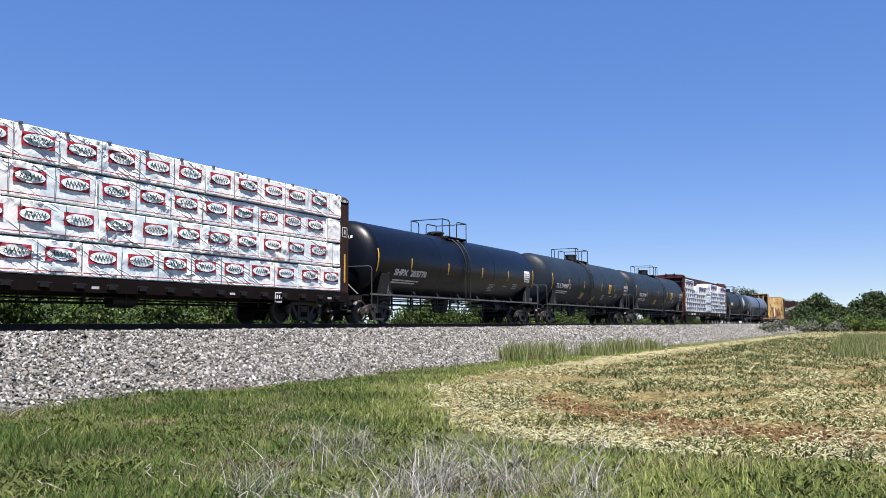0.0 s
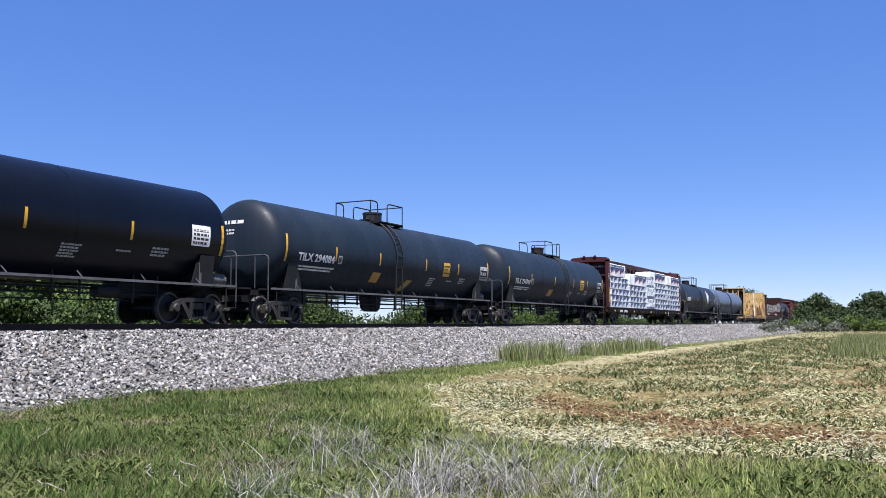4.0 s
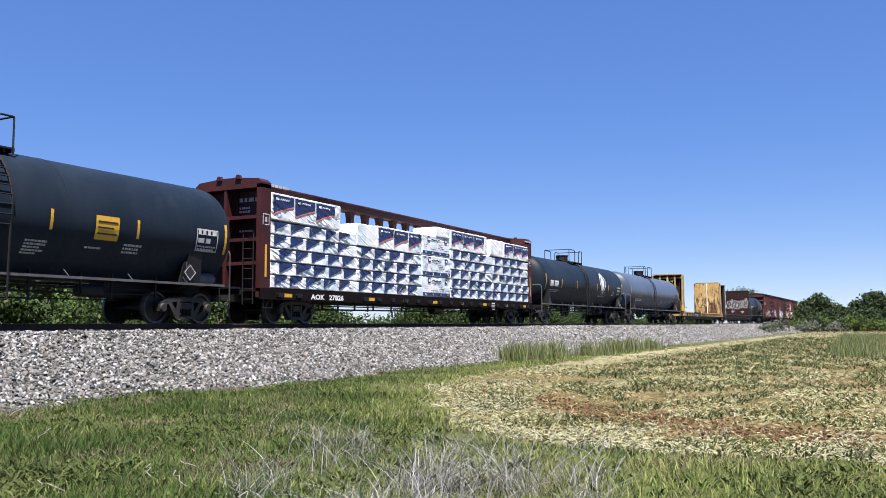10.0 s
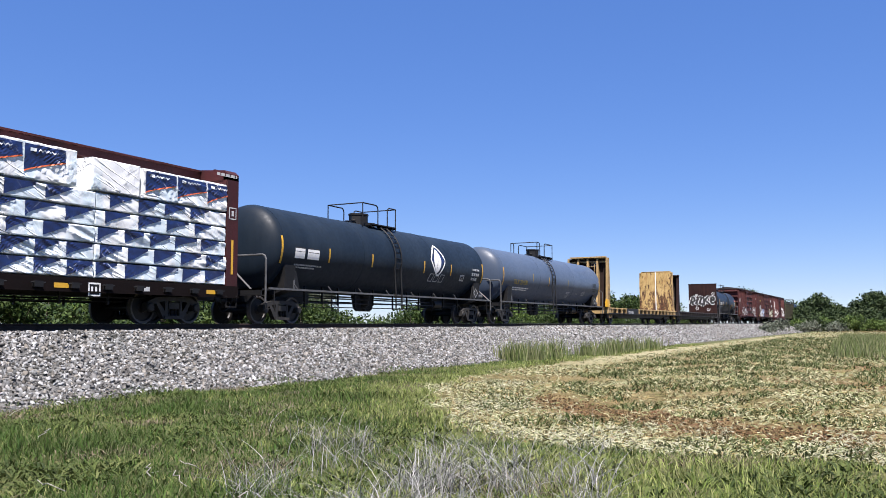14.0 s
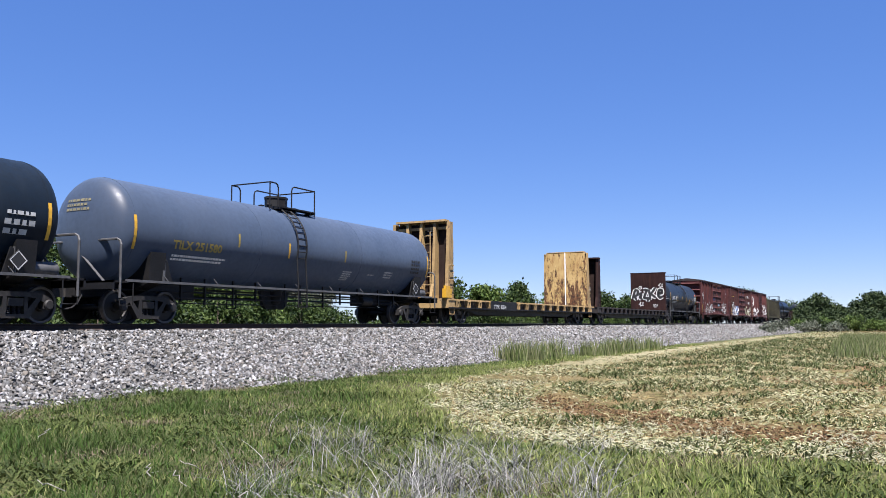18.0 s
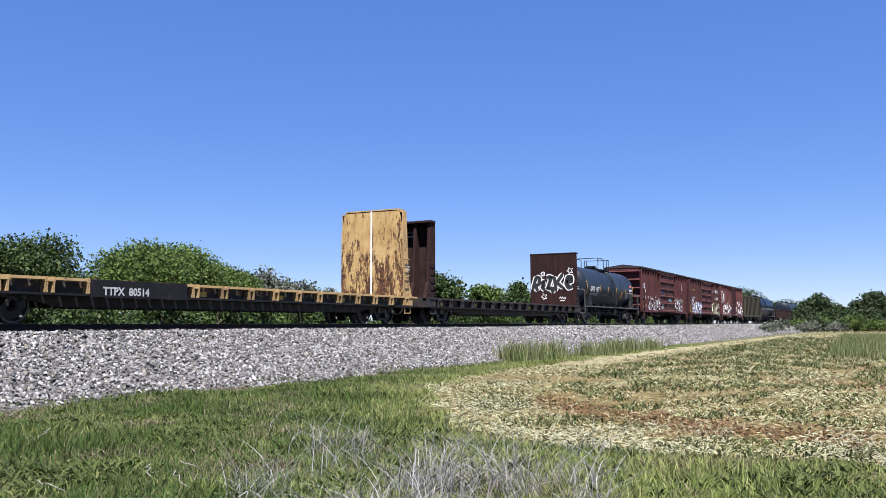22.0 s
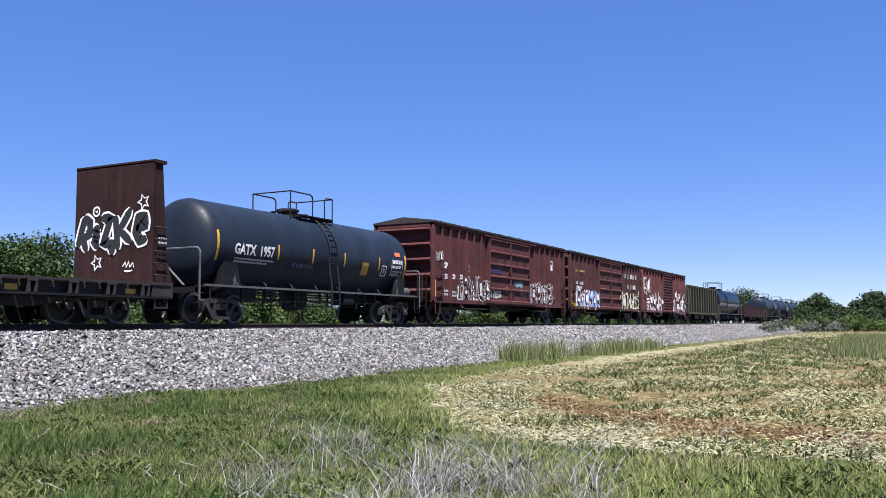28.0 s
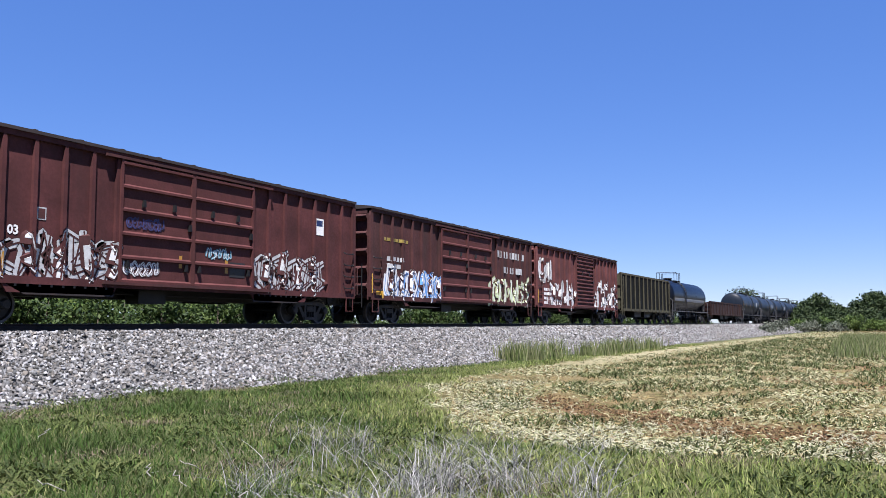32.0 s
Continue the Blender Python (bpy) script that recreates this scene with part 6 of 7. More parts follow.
track = tagged(new("track"), "single railway track with rusty rails on stone ballast", "railway track", kind="structure")
track.location = (0, TRACK_Y, 0)
for side in (-1, 1):
    y = side * 0.755
    prof = [(y - 0.07, -0.17), (y + 0.07, -0.17), (y + 0.07, -0.158), (y + 0.012, -0.14), (y + 0.012, -0.045), (y + 0.036, -0.032), (y + 0.036, -0.004), (y + 0.028, 0.0),
            (y - 0.028, 0.0), (y - 0.036, -0.004), (y - 0.036, -0.032), (y - 0.012, -0.045), (y - 0.012, -0.14), (y - 0.07, -0.158)]
    rail = part("rail", Shape().prism(prof, -150, 900, "x"), RAIL_STEEL, track)
    part("rail_head", Shape().box(-150, 900, y - 0.026, y + 0.026, -0.002, 0.002), RAIL_HEAD, rail, "polished running surface")
TIE = Shape().box(-0.11, 0.11, -1.3, 1.3, -0.35, -0.172).mesh("sleeper")
TIE.materials.append(surface("dark_sleeper_timber", (0.0581, 0.0456, 0.0349), 0.9, var=0.4, scale=4))
for i in range(150):
    part("sleeper", TIE, None, track, at=pose(-10 + i * 0.52, 0, 0))

# ---- loose stone, grass and hay ----
def quick_mesh(name, v, f, material):
    """A mesh from an (n, 3) array of points and an (m, 3 or 4) array of corners."""
    me = bpy.data.meshes.new(name)
    v, f = np.asarray(v, np.float32), np.asarray(f, np.int32)
    me.vertices.add(len(v))
    me.vertices.foreach_set("co", v.ravel())
    k = f.shape[1]
    me.loops.add(f.size)
    me.loops.foreach_set("vertex_index", f.ravel())
    me.polygons.add(len(f))
    me.polygons.foreach_set("loop_start", np.arange(0, f.size, k, dtype=np.int32))
    me.update(calc_edges=True)
    me.materials.append(material)
    return me


def mixed(name, colours, rough=0.9, spread=0.15, translucent=0.0, spec=0.15):
    """Each separate piece of the mesh takes one of the colours."""
    m = bpy.data.materials.new(name)
    n, l, b = links(m)
    r = n.new("ShaderNodeNewGeometry").outputs["Random Per Island"]
    cr = n.new("ShaderNodeValToRGB")
    e = cr.color_ramp.elements
    while len(e) < len(colours):
        e.new(0.5)
    for i, c in enumerate(colours):
        e[i].position, e[i].color = i / (len(colours) - 1), (*c, 1)
    l.new(r, cr.inputs[0])
    at = n.new("ShaderNodeTexCoord").outputs["Object"]
    c = blend(n, l, ramp(n, l, noisy(n, l, at, 0.8, 3), 0.3, 0.7, (0, 0, 0, 1), (spread, spread, spread, 1)), cr.outputs[0], (0.02, 0.025, 0.01))
    l.new(c, b.inputs["Base Color"])
    b.inputs["Roughness"].default_value = rough
    b.inputs["Specular IOR Level"].default_value = spec
    if translucent:
        tr = n.new("ShaderNodeBsdfTranslucent")
        l.new(c, tr.inputs[0])
        mx = n.new("ShaderNodeMixShader")
        mx.inputs[0].default_value = translucent
        l.new(b.outputs[0], mx.inputs[1])
        l.new(tr.outputs[0], mx.inputs[2])
        l.new(mx.outputs[0], n["Material Output"].inputs[0])
    return m


RNG = np.random.default_rng(11)
LAND = np.vectorize(land)


def stones(x, y, size):
    """Rough angular stones."""
    n = len(x)
    base = np.array([(-1, -1, -1), (1, -1, -1), (1, 1, -1), (-1, 1, -1), (-1, -1, 1), (1, -1, 1), (1, 1, 1), (-1, 1, 1)], float) * 0.66
    tri = np.array([(4, 5, 6), (4, 6, 7), (0, 1, 5), (0, 5, 4), (1, 2, 6), (1, 6, 5), (2, 3, 7), (2, 7, 6), (3, 0, 4), (3, 4, 7)])
    v = base[None] * RNG.uniform(0.55, 1.2, (n, 1, 3)) + RNG.normal(0, 0.24, (n, 8, 3))
    v[:, 4:, :2] *= RNG.uniform(0.35, 1.0, (n, 1, 1))
    a, b = RNG.uniform(0, 6.28, n), RNG.normal(0, 0.7, n)
    ca, sa, cb, sb = np.cos(a), np.sin(a), np.cos(b), np.sin(b)
    x1, z1 = v[..., 0] * cb[:, None] - v[..., 2] * sb[:, None], v[..., 0] * sb[:, None] + v[..., 2] * cb[:, None]
    v = np.stack([x1 * ca[:, None] - v[..., 1] * sa[:, None], x1 * sa[:, None] + v[..., 1] * ca[:, None], z1 * 0.85], -1)
    v *= (size / 2)[:, None, None]
    v += np.stack([x, y, LAND(x, y) + size * RNG.uniform(-0.05, 0.55, len(x))], -1)[:, None]
    f = tri[None] + (np.arange(n) * 8)[:, None, None]
    return v.reshape(-1, 3), f.reshape(-1, 3)


def blades(x, y, tall, wide, lean, flop=0.0, z=None):
    """Tapered, bent grass blades: lean is how far the tip goes sideways per metre of height."""
    n = len(x)
    a, t = RNG.uniform(0, 6.28, n), RNG.uniform(0, 6.28, n)
    dx, dy = np.cos(a) * lean * tall, np.sin(a) * lean * tall
    wx, wy = np.cos(t) * wide / 2, np.sin(t) * wide / 2
    z0 = (LAND(x, y) if z is None else z) - 0.02
    P = lambda px, py, pz: np.stack([px, py, pz], -1)
    v = np.stack([P(x - wx, y - wy, z0), P(x + wx, y + wy, z0), P(x + dx * 0.4 - wx * 0.7, y + dy * 0.4 - wy * 0.7, z0 + tall * 0.6), P(x + dx * 0.4 + wx * 0.7, y + dy * 0.4 + wy * 0.7, z0 + tall * 0.6),
                  P(x + dx, y + dy, z0 + tall * (1 - flop))], 1)
    k = (np.arange(n) * 5)[:, None]
    f = np.concatenate([k + np.array([[0, 1, 3]]), k + np.array([[0, 3, 2]]), k + np.array([[2, 3, 4]])])
    return v.reshape(-1, 3), f


def stalks(x, y, tall, wide, lean, droop):
    """Thin stems of four lengths that bow over: lean is how far the tip goes sideways, droop how far it hangs back."""
    n = len(x)
    a, t = RNG.uniform(0, 6.28, n), RNG.uniform(0, 6.28, n)
    wx, wy = np.cos(t) * wide / 2, np.sin(t) * wide / 2
    z0 = LAND(x, y) - 0.02
    rows = []
    for q, w in ((0.0, 1.0), (0.33, 0.95), (0.62, 0.8), (0.85, 0.6), (1.0, 0.3)):
        out, rise = lean * tall * q ** 1.9, tall * (q - droop * q ** 3)
        px, py, pz = x + np.cos(a) * out, y + np.sin(a) * out, z0 + rise
        rows += [np.stack([px - wx * w, py - wy * w, pz], -1), np.stack([px + wx * w, py + wy * w, pz], -1)]
    v = np.stack(rows, 1)
    k = (np.arange(n) * 10)[:, None]
    f = np.concatenate([k + np.array([[2 * i, 2 * i + 1, 2 * i + 3, 2 * i + 2]]) for i in range(4)])
    return v.reshape(-1, 3), f


def straws(x, y, length, wide, up):
    """Cut stalks that lie about on the ground."""
    n = len(x)
    a = RNG.uniform(0, 6.28, n)
    z0 = LAND(x, y) + RNG.uniform(0.005, up, n)
    c, s = np.cos(a), np.sin(a)
    rise = RNG.normal(0, 0.5, n) * length
    P = lambda px, py, pz: np.stack([px, py, pz], -1)
    hx, hy, wx, wy = c * length / 2, s * length / 2, -s * wide / 2, c * wide / 2
    v = np.stack([P(x - hx - wx, y - hy - wy, z0 - rise / 2), P(x - hx + wx, y - hy + wy, z0 - rise / 2 + wide * 0.4), P(x + wx, y + wy, z0 + wide * 0.8 + np.abs(rise) * 0.3), P(x - wx, y - wy, z0 + np.abs(rise) * 0.3),
                  P(x + hx + wx, y + hy + wy, z0 + rise / 2 + wide * 0.4), P(x + hx - wx, y + hy - wy, z0 + rise / 2)], 1)
    k = (np.arange(n) * 6)[:, None]
    f = np.concatenate([k + np.array([[0, 3, 2, 1]]), k + np.array([[3, 5, 4, 2]])])
    return v.reshape(-1, 3), f


def mown_edge(x):
    return np.interp(x, [p[0] for p in MOWN], [p[1] for p in MOWN])


def in_view(x, y, slack=1.5):
    """The wedge of land before the camera, with some slack."""
    return (y < 1.42 * x + slack) & (y > -0.03 * x - slack)


def stuff(name, v, f, material, label, category):
    return tagged(new(name, quick_mesh(name, v, f, material)), label, category, kind="stuff")


# ballast
# darkest tones deepen the gaps, shade put into some stones' colour
STONE = mixed("crushed_ballast_stone", [(0.030, 0.031, 0.033), (0.118, 0.120, 0.124), (0.235, 0.236, 0.242), (0.016, 0.016, 0.0165), (0.135, 0.121, 0.107), (0.285, 0.288, 0.292), (0.022, 0.022, 0.0225), (0.152, 0.147, 0.145), (0.052, 0.050, 0.049), (0.19, 0.175, 0.158)], 0.9, 0.2)
n1, n2, n3 = 58000, 36000, 4000
x = np.concatenate([RNG.uniform(5, 44, n1), 44 * (190 / 44) ** RNG.uniform(0, 1, n2), RNG.uniform(-16, 5, n3)])
y = np.concatenate([RNG.uniform(TOE - 0.5, SHOULDER + 1.2, n1), RNG.uniform(TOE - 0.5, SHOULDER + 1.2, n2), RNG.uniform(TOE - 0.5, SHOULDER + 1.2, n3)])
ragged = 0.45 * np.array([noise.noise((a * 0.6, 3.3, 1.0)) + 0.5 * noise.noise((a * 2.3, 1.3, 4.0)) for a in x])
keep = (y > TOE - 0.1 + ragged) & (y < 18.3)
x, y = x[keep], y[keep]
size = np.where(x < 44, RNG.uniform(0.045, 0.095, len(x)) * np.where(RNG.uniform(0, 1, len(x)) < 0.2, 1.35, 1.0), RNG.uniform(0.09, 0.17, len(x)) * (1 + np.clip(x - 90, 0, 100) / 120))
stuff("ballast_stones", *stones(x, y, size), STONE, "grey and pinkish crushed stone ballast on the bank", "ballast")

# green verge
GREEN = mixed("verge_grass_blades", [(0.0134, 0.0382, 0.0057), (0.0319, 0.0701, 0.0103), (0.0543, 0.1037, 0.0178), (0.0826, 0.1037, 0.0305), (0.0232, 0.0550, 0.0086), (0.1084, 0.1121, 0.0517), (0.0413, 0.0869, 0.0131)], 0.75, 0.3, 0.25)
BLEACHED = mixed("sun_bleached_grass", [(0.06782, 0.1052, 0.01918), (0.13, 0.1658, 0.04074), (0.192, 0.2039, 0.07198), (0.09607, 0.1401, 0.0264), (0.2261, 0.2357, 0.1008), (0.1526, 0.1592, 0.05271)], 0.8, 0.2, 0.2)


def scatter(n, x0, x1, y0, y1):
    """Points that thin out with distance."""
    return x0 * (x1 / x0) ** RNG.uniform(0, 1, n), RNG.uniform(y0, y1, n)


x, y = scatter(340000, 3.5, 60, -2, 13.6)
round_x, round_y = RNG.uniform(-14, 40, 60000), RNG.uniform(-14, 13.4, 60000)
edge = mown_edge(x) + 0.35 * np.sin(x * 2.1) * np.cos(y * 1.7)
keep = in_view(x, y) & ((y > edge - 0.2) | (x < 9.2 + 0.4 * np.sin(y * 2.3)))
also = ~in_view(round_x, round_y) & ((round_y > mown_edge(round_x)) | (round_x < 9.2)) & (np.hypot(round_x, round_y) > 1.2)
x, y = np.concatenate([x[keep], round_x[also]]), np.concatenate([y[keep], round_y[also]])
patch = np.array([noise.noise((a * 0.5, b * 0.5, 7.0)) for a, b in zip(x, y)])
tall = np.clip(RNG.normal(0.075, 0.035, len(x)) * (1 + 0.9 * patch), 0.02, 0.26) * np.where(y > 12.0, 0.8, 1.0)
pale = (np.where(x < 9.2, (9.4 - x) * 0.42 + np.clip(y - 4.0, 0, 9) * 1.2, y - mown_edge(x)) + 1.6 * patch + RNG.normal(0, 0.5, len(x))) < 1.5
blot = np.array([noise.noise((a * 0.9, b * 0.9, 31.0)) for a, b in zip(x, y)])
pale |= (blot > 0.14) & (RNG.uniform(0, 1, len(x)) < 0.36)
for name, pick, m, lab in (("verge_grass", ~pale, GREEN, "uneven green verge grass"), ("bleached_grass", pale, BLEACHED, "sun-bleached yellow-green grass along the mown edge")):
    k = pick.sum()
    stuff(name, *blades(x[pick], y[pick], tall[pick], RNG.uniform(0.004, 0.0105, k) * (1 + np.abs(x[pick]) / 15), RNG.uniform(0.1, 1.0, k), 0.06), m, lab, "grass")

# low broad-leaved weeds and brown withered patches in the verge
WEED = mixed("verge_weed_leaves", [(0.0152, 0.0272, 0.0066), (0.0381, 0.0543, 0.012), (0.07, 0.0886, 0.0218), (0.0216, 0.0354, 0.0081), (0.1018, 0.1122, 0.0382)], 0.7, 0.25, 0.2)
BROWNED = mixed("browned_grass", [(0.0649, 0.0475, 0.0325), (0.115, 0.09, 0.0649), (0.1499, 0.1249, 0.095), (0.0449, 0.04, 0.02), (0.095, 0.08, 0.05)], 0.85, 0.2)
x, y = scatter(90000, 4.0, 26, 0, 13.4)
spot = np.array([noise.noise((a * 0.8, b * 0.8, 17.0)) + 0.7 * noise.noise((a * 2.9, b * 2.9, 23.0)) for a, b in zip(x, y)])
grown = in_view(x, y, 0.8) & ((y > mown_edge(x) + 0.1) | (x < 9.0))
w1 = grown & (spot > 0.10) & (RNG.uniform(0, 1, len(x)) < 0.7)
k = w1.sum()
stuff("verge_weeds", *blades(x[w1], y[w1], RNG.uniform(0.03, 0.10, k) * (1 + 1.2 * spot[w1]), RNG.uniform(0.018, 0.042, k), RNG.uniform(0.6, 2.2, k), 0.3), WEED, "low dark broad-leaved weeds in patches on the verge", "weeds")
w2 = grown & (spot < -0.22 - 0.02 * np.clip(12.5 - y, -4, 6))
k = w2.sum()
stuff("browned_grass", *blades(x[w2], y[w2], RNG.uniform(0.03, 0.13, k), RNG.uniform(0.008, 0.018, k), RNG.uniform(0.4, 2.0, k), 0.2), BROWNED, "brown withered grass in patches on the verge", "grass")

# tall grass at the foot of the bank and an uncut island in the field
TALL = mixed("tall_seeding_grass", [(0.06406, 0.09968, 0.02498), (0.114, 0.1495, 0.04626), (0.1709, 0.1922, 0.0784), (0.242, 0.235, 0.1353), (0.0784, 0.114, 0.02856), (0.1994, 0.1994, 0.09968)], 0.75, 0.2, 0.3)
xs1 = RNG.uniform(29.5, 58, 13000)
ys1 = 12.55 + 0.5 * np.sin(xs1 * 0.45) + RNG.normal(0, 0.35, 13000) - np.clip((xs1 - 30) * 0.03, 0, 0.8)
clump = np.array([noise.noise((a * 1.1, 8.8, 2.0)) + 0.6 * noise.noise((a * 3.1, 2.8, 6.0)) for a in xs1])
k1 = (clump > np.where(xs1 < 34, 0.12, 0.24)) & (xs1 < 51)
h1 = RNG.uniform(0.35, 0.85, 13000) * (0.8 + 0.6 * clump)
stuff("tall_grass", *blades(xs1[k1], ys1[k1], h1[k1], RNG.uniform(0.02, 0.045, k1.sum()), RNG.uniform(0.05, 0.4, k1.sum())), TALL, "tall green seeding grass at the foot of the bank", "tall grass")
xs2 = RNG.uniform(38.5, 95, 16000)
lim2 = np.interp(xs2, [38.5, 42, 60, 95], [2.1, 2.6, 3.5, 4.9])
ys2 = lim2 - RNG.uniform(0, 1, 16000) ** 1.5 * 7
h2 = RNG.uniform(0.24, 0.56, 16000) * np.clip(0.6 + (lim2 - ys2) * 1.2, 0.6, 1.0)
stuff("uncut_grass", *blades(xs2, ys2, h2, RNG.uniform(0.02, 0.05, 16000), RNG.uniform(0.05, 0.4, 16000)), TALL, "uncut patch of tall grass in the mown field", "tall grass")

# mown hay
HAY = mixed("cut_hay_stalks", [(0.1947, 0.1791, 0.09635), (0.289, 0.2763, 0.1752), (0.08789, 0.1068, 0.04092), (0.3329, 0.3203, 0.2161), (0.1256, 0.1287, 0.06128), (0.2324, 0.2262, 0.1402), (0.07546, 0.1005, 0.02926), (0.2011, 0.1319, 0.05841), (0.1256, 0.1383, 0.04972)], 0.8, 0.3)
x, y = scatter(340000, 8.9, 150, -6, 12.4)
edge = mown_edge(x)
keep = in_view(x, y, 1.0) & (y < edge + 0.25 * np.sin(x * 1.9))
x, y = x[keep], y[keep]
edge = edge[keep]
bare = np.abs(x - 11.35 - 0.12 * y * y) + 0.9 + 0.9 * np.array([noise.noise((a * 1.6, b * 1.6, 0.0)) for a, b in zip(x, y)]) + 3 * (y > 6.0)
thin = np.array([noise.noise((a * 0.22, b * 0.5, 14.0)) + 0.5 * noise.noise((a * 0.9, b * 1.6, 2.0)) for a, b in zip(x, y)])
swath = np.array([noise.noise((a * 0.25, b * 0.8, 4.0)) for a, b in zip(x, y)])
keep = (RNG.uniform(0, 1, len(x)) < np.where(bare < 1.9, 0.22, 1.0) * np.where((thin > 0.12) & (x > 15), 0.35, 1.0) * np.clip(0.6 + 0.9 * swath + 0.8 * (x < 11), 0.18, 1) * np.where((edge - y < 1.7) & (x > 28), 0.3, 1.0) * np.where(x > 45, 0.6, 1.0))
x, y = x[keep], y[keep]
stuff("cut_hay", *straws(x, y, RNG.uniform(0.035, 0.12, len(x)) * (1 + x / 90), RNG.uniform(0.004, 0.009, len(x)) * (1 + x / 30), 0.035), HAY, "pale cut hay lying over the mown field", "hay")
PALE_HAY = mixed("pale_dry_hay", [(0.2035, 0.1984, 0.1402), (0.2646, 0.2595, 0.1982), (0.1526, 0.1526, 0.09183), (0.2341, 0.2341, 0.1691), (0.1221, 0.1272, 0.06768), (0.2849, 0.2798, 0.2224)], 0.8, 0.15)
x, y = scatter(90000, 8.9, 26, -1, 9.5)
rim = np.where(x < 12.5, np.clip(1.3 - np.abs(x - 10.2) / 1.8, 0, 1) * (y < 6.0), np.clip(1.25 - np.abs(mown_edge(x) - 1.2 - y) / 1.1, 0, 1) * (x < 20))
drift = np.array([noise.noise((a * 0.7, b * 1.1, 41.0)) for a, b in zip(x, y)])
keep = in_view(x, y, 0.8) & (y < mown_edge(x)) & (RNG.uniform(0, 1, len(x)) < 0.7 * rim * np.clip(0.5 + 1.3 * drift, 0, 1))
x, y = x[keep], y[keep]
stuff("pale_hay", *straws(x, y, RNG.uniform(0.03, 0.10, len(x)), RNG.uniform(0.003, 0.0065, len(x)) * (1 + x / 30), 0.05), PALE_HAY, "thick pale dry hay along the rim of the mown part", "hay")
CLOD = mixed("red_brown_soil_clods", [(0.0405, 0.0238, 0.0112), (0.0765, 0.0462, 0.02), (0.117, 0.075, 0.035), (0.027, 0.0163, 0.0088), (0.144, 0.1063, 0.0525)], 0.95, 0.2)
x, y = scatter(60000, 9.2, 26, -1.5, 6.2)
band = np.abs(x - 11.35 - 0.12 * y * y) + 0.8 * np.array([noise.noise((a * 1.6, b * 1.6, 0.0)) for a, b in zip(x, y)])
keep = in_view(x, y, 0.6) & (y < mown_edge(x) - 0.4) & (band < 0.95) & (RNG.uniform(0, 1, len(x)) < 0.6 * np.clip(1.2 - band, 0.1, 1))
x, y = x[keep], y[keep]
stuff("soil_clods", *stones(x, y, RNG.uniform(0.015, 0.055, len(x))), CLOD, "loose red-brown clods on the bared soil", "soil")
STUBBLE = mixed("dark_green_stubble", [(0.01391, 0.02847, 0.00741), (0.03146, 0.05421, 0.01365), (0.07007, 0.08801, 0.02782), (0.02106, 0.03718, 0.00988), (0.1261, 0.1253, 0.05577), (0.04199, 0.06097, 0.01729)], 0.8, 0.2, 0.15)
x, y = scatter(120000, 9.5, 90, -4, 10.5)
tuft = np.array([noise.noise((a * 0.55, b * 0.9, 9.0)) for a, b in zip(x, y)])
keep = in_view(x, y, 1.0) & (y < mown_edge(x) - np.where(x > 20, 2.7, 0.9)) & (tuft > np.where((x > 17) & (y > 2), -0.06, 0.10)) & (RNG.uniform(0, 1, len(x)) < 0.9) & (np.abs(x - 11.35 - 0.12 * y * y) > 0.75)
x, y = x[keep], y[keep]
stuff("stubble", *blades(x, y, RNG.uniform(0.03, 0.13, len(x)) * (1 + np.clip(x - 18, 0, 20) / 40), RNG.uniform(0.009, 0.02, len(x)) * (1 + x / 25), RNG.uniform(0.3, 1.6, len(x))), STUBBLE, "dark green stubble between the hay", "stubble")

# withered tufts before the camera
DRY = mixed("withered_grass_stalks", [(0.1208, 0.1189, 0.1208), (0.251, 0.2464, 0.2417), (0.05107, 0.05387, 0.04648), (0.1859, 0.1812, 0.1766), (0.03718, 0.04648, 0.02789), (0.1116, 0.1096, 0.1116), (0.2975, 0.2882, 0.2696)], 0.85, 0.1)
rx, ry, rt, rl, rw = [], [], [], [], []
for i in range(420):
    away = 4.8 + 5.2 * RNG.random() ** 1.3
    px = away * (1 - 0.03 * RNG.random())
    py = px * RNG.uniform(0.30, 0.86)
    thick = noise.noise((px * 0.8, py * 1.1, 3.0)) + 0.5 * noise.noise((px * 2.6, py * 2.6, 8.0)) - (0.35 if py > 0.72 * px else 0.0) - max(0.0, px - 8.2) * 0.25
    if thick < -0.08:
        continue
    n = int(8 + 22 * max(0.0, thick))
    r, a = np.abs(RNG.normal(0, 0.13, n)), RNG.uniform(0, 6.28, n)
    rx.append(px + np.cos(a) * r), ry.append(py + np.sin(a) * r)
    rt.append(RNG.uniform(0.06, 0.48, n) * (1.0 + 0.4 * thick)), rl.append(RNG.uniform(0.1, 1.6, n)), rw.append(RNG.uniform(0.0035, 0.0085, n))
rx, ry, rt, rl, rw = (np.concatenate(q) for q in (rx, ry, rt, rl, rw))
stuff("withered_grass", *stalks(rx, ry, rt, rw, rl, RNG.uniform(0.05, 0.55, len(rx))), DRY, "withered pale grey grass stalks in drifts on the verge", "dry grass")
TWIG = surface("bleached_twig_wood", (0.1992, 0.1867, 0.166), 0.85, var=0.35, scale=8)
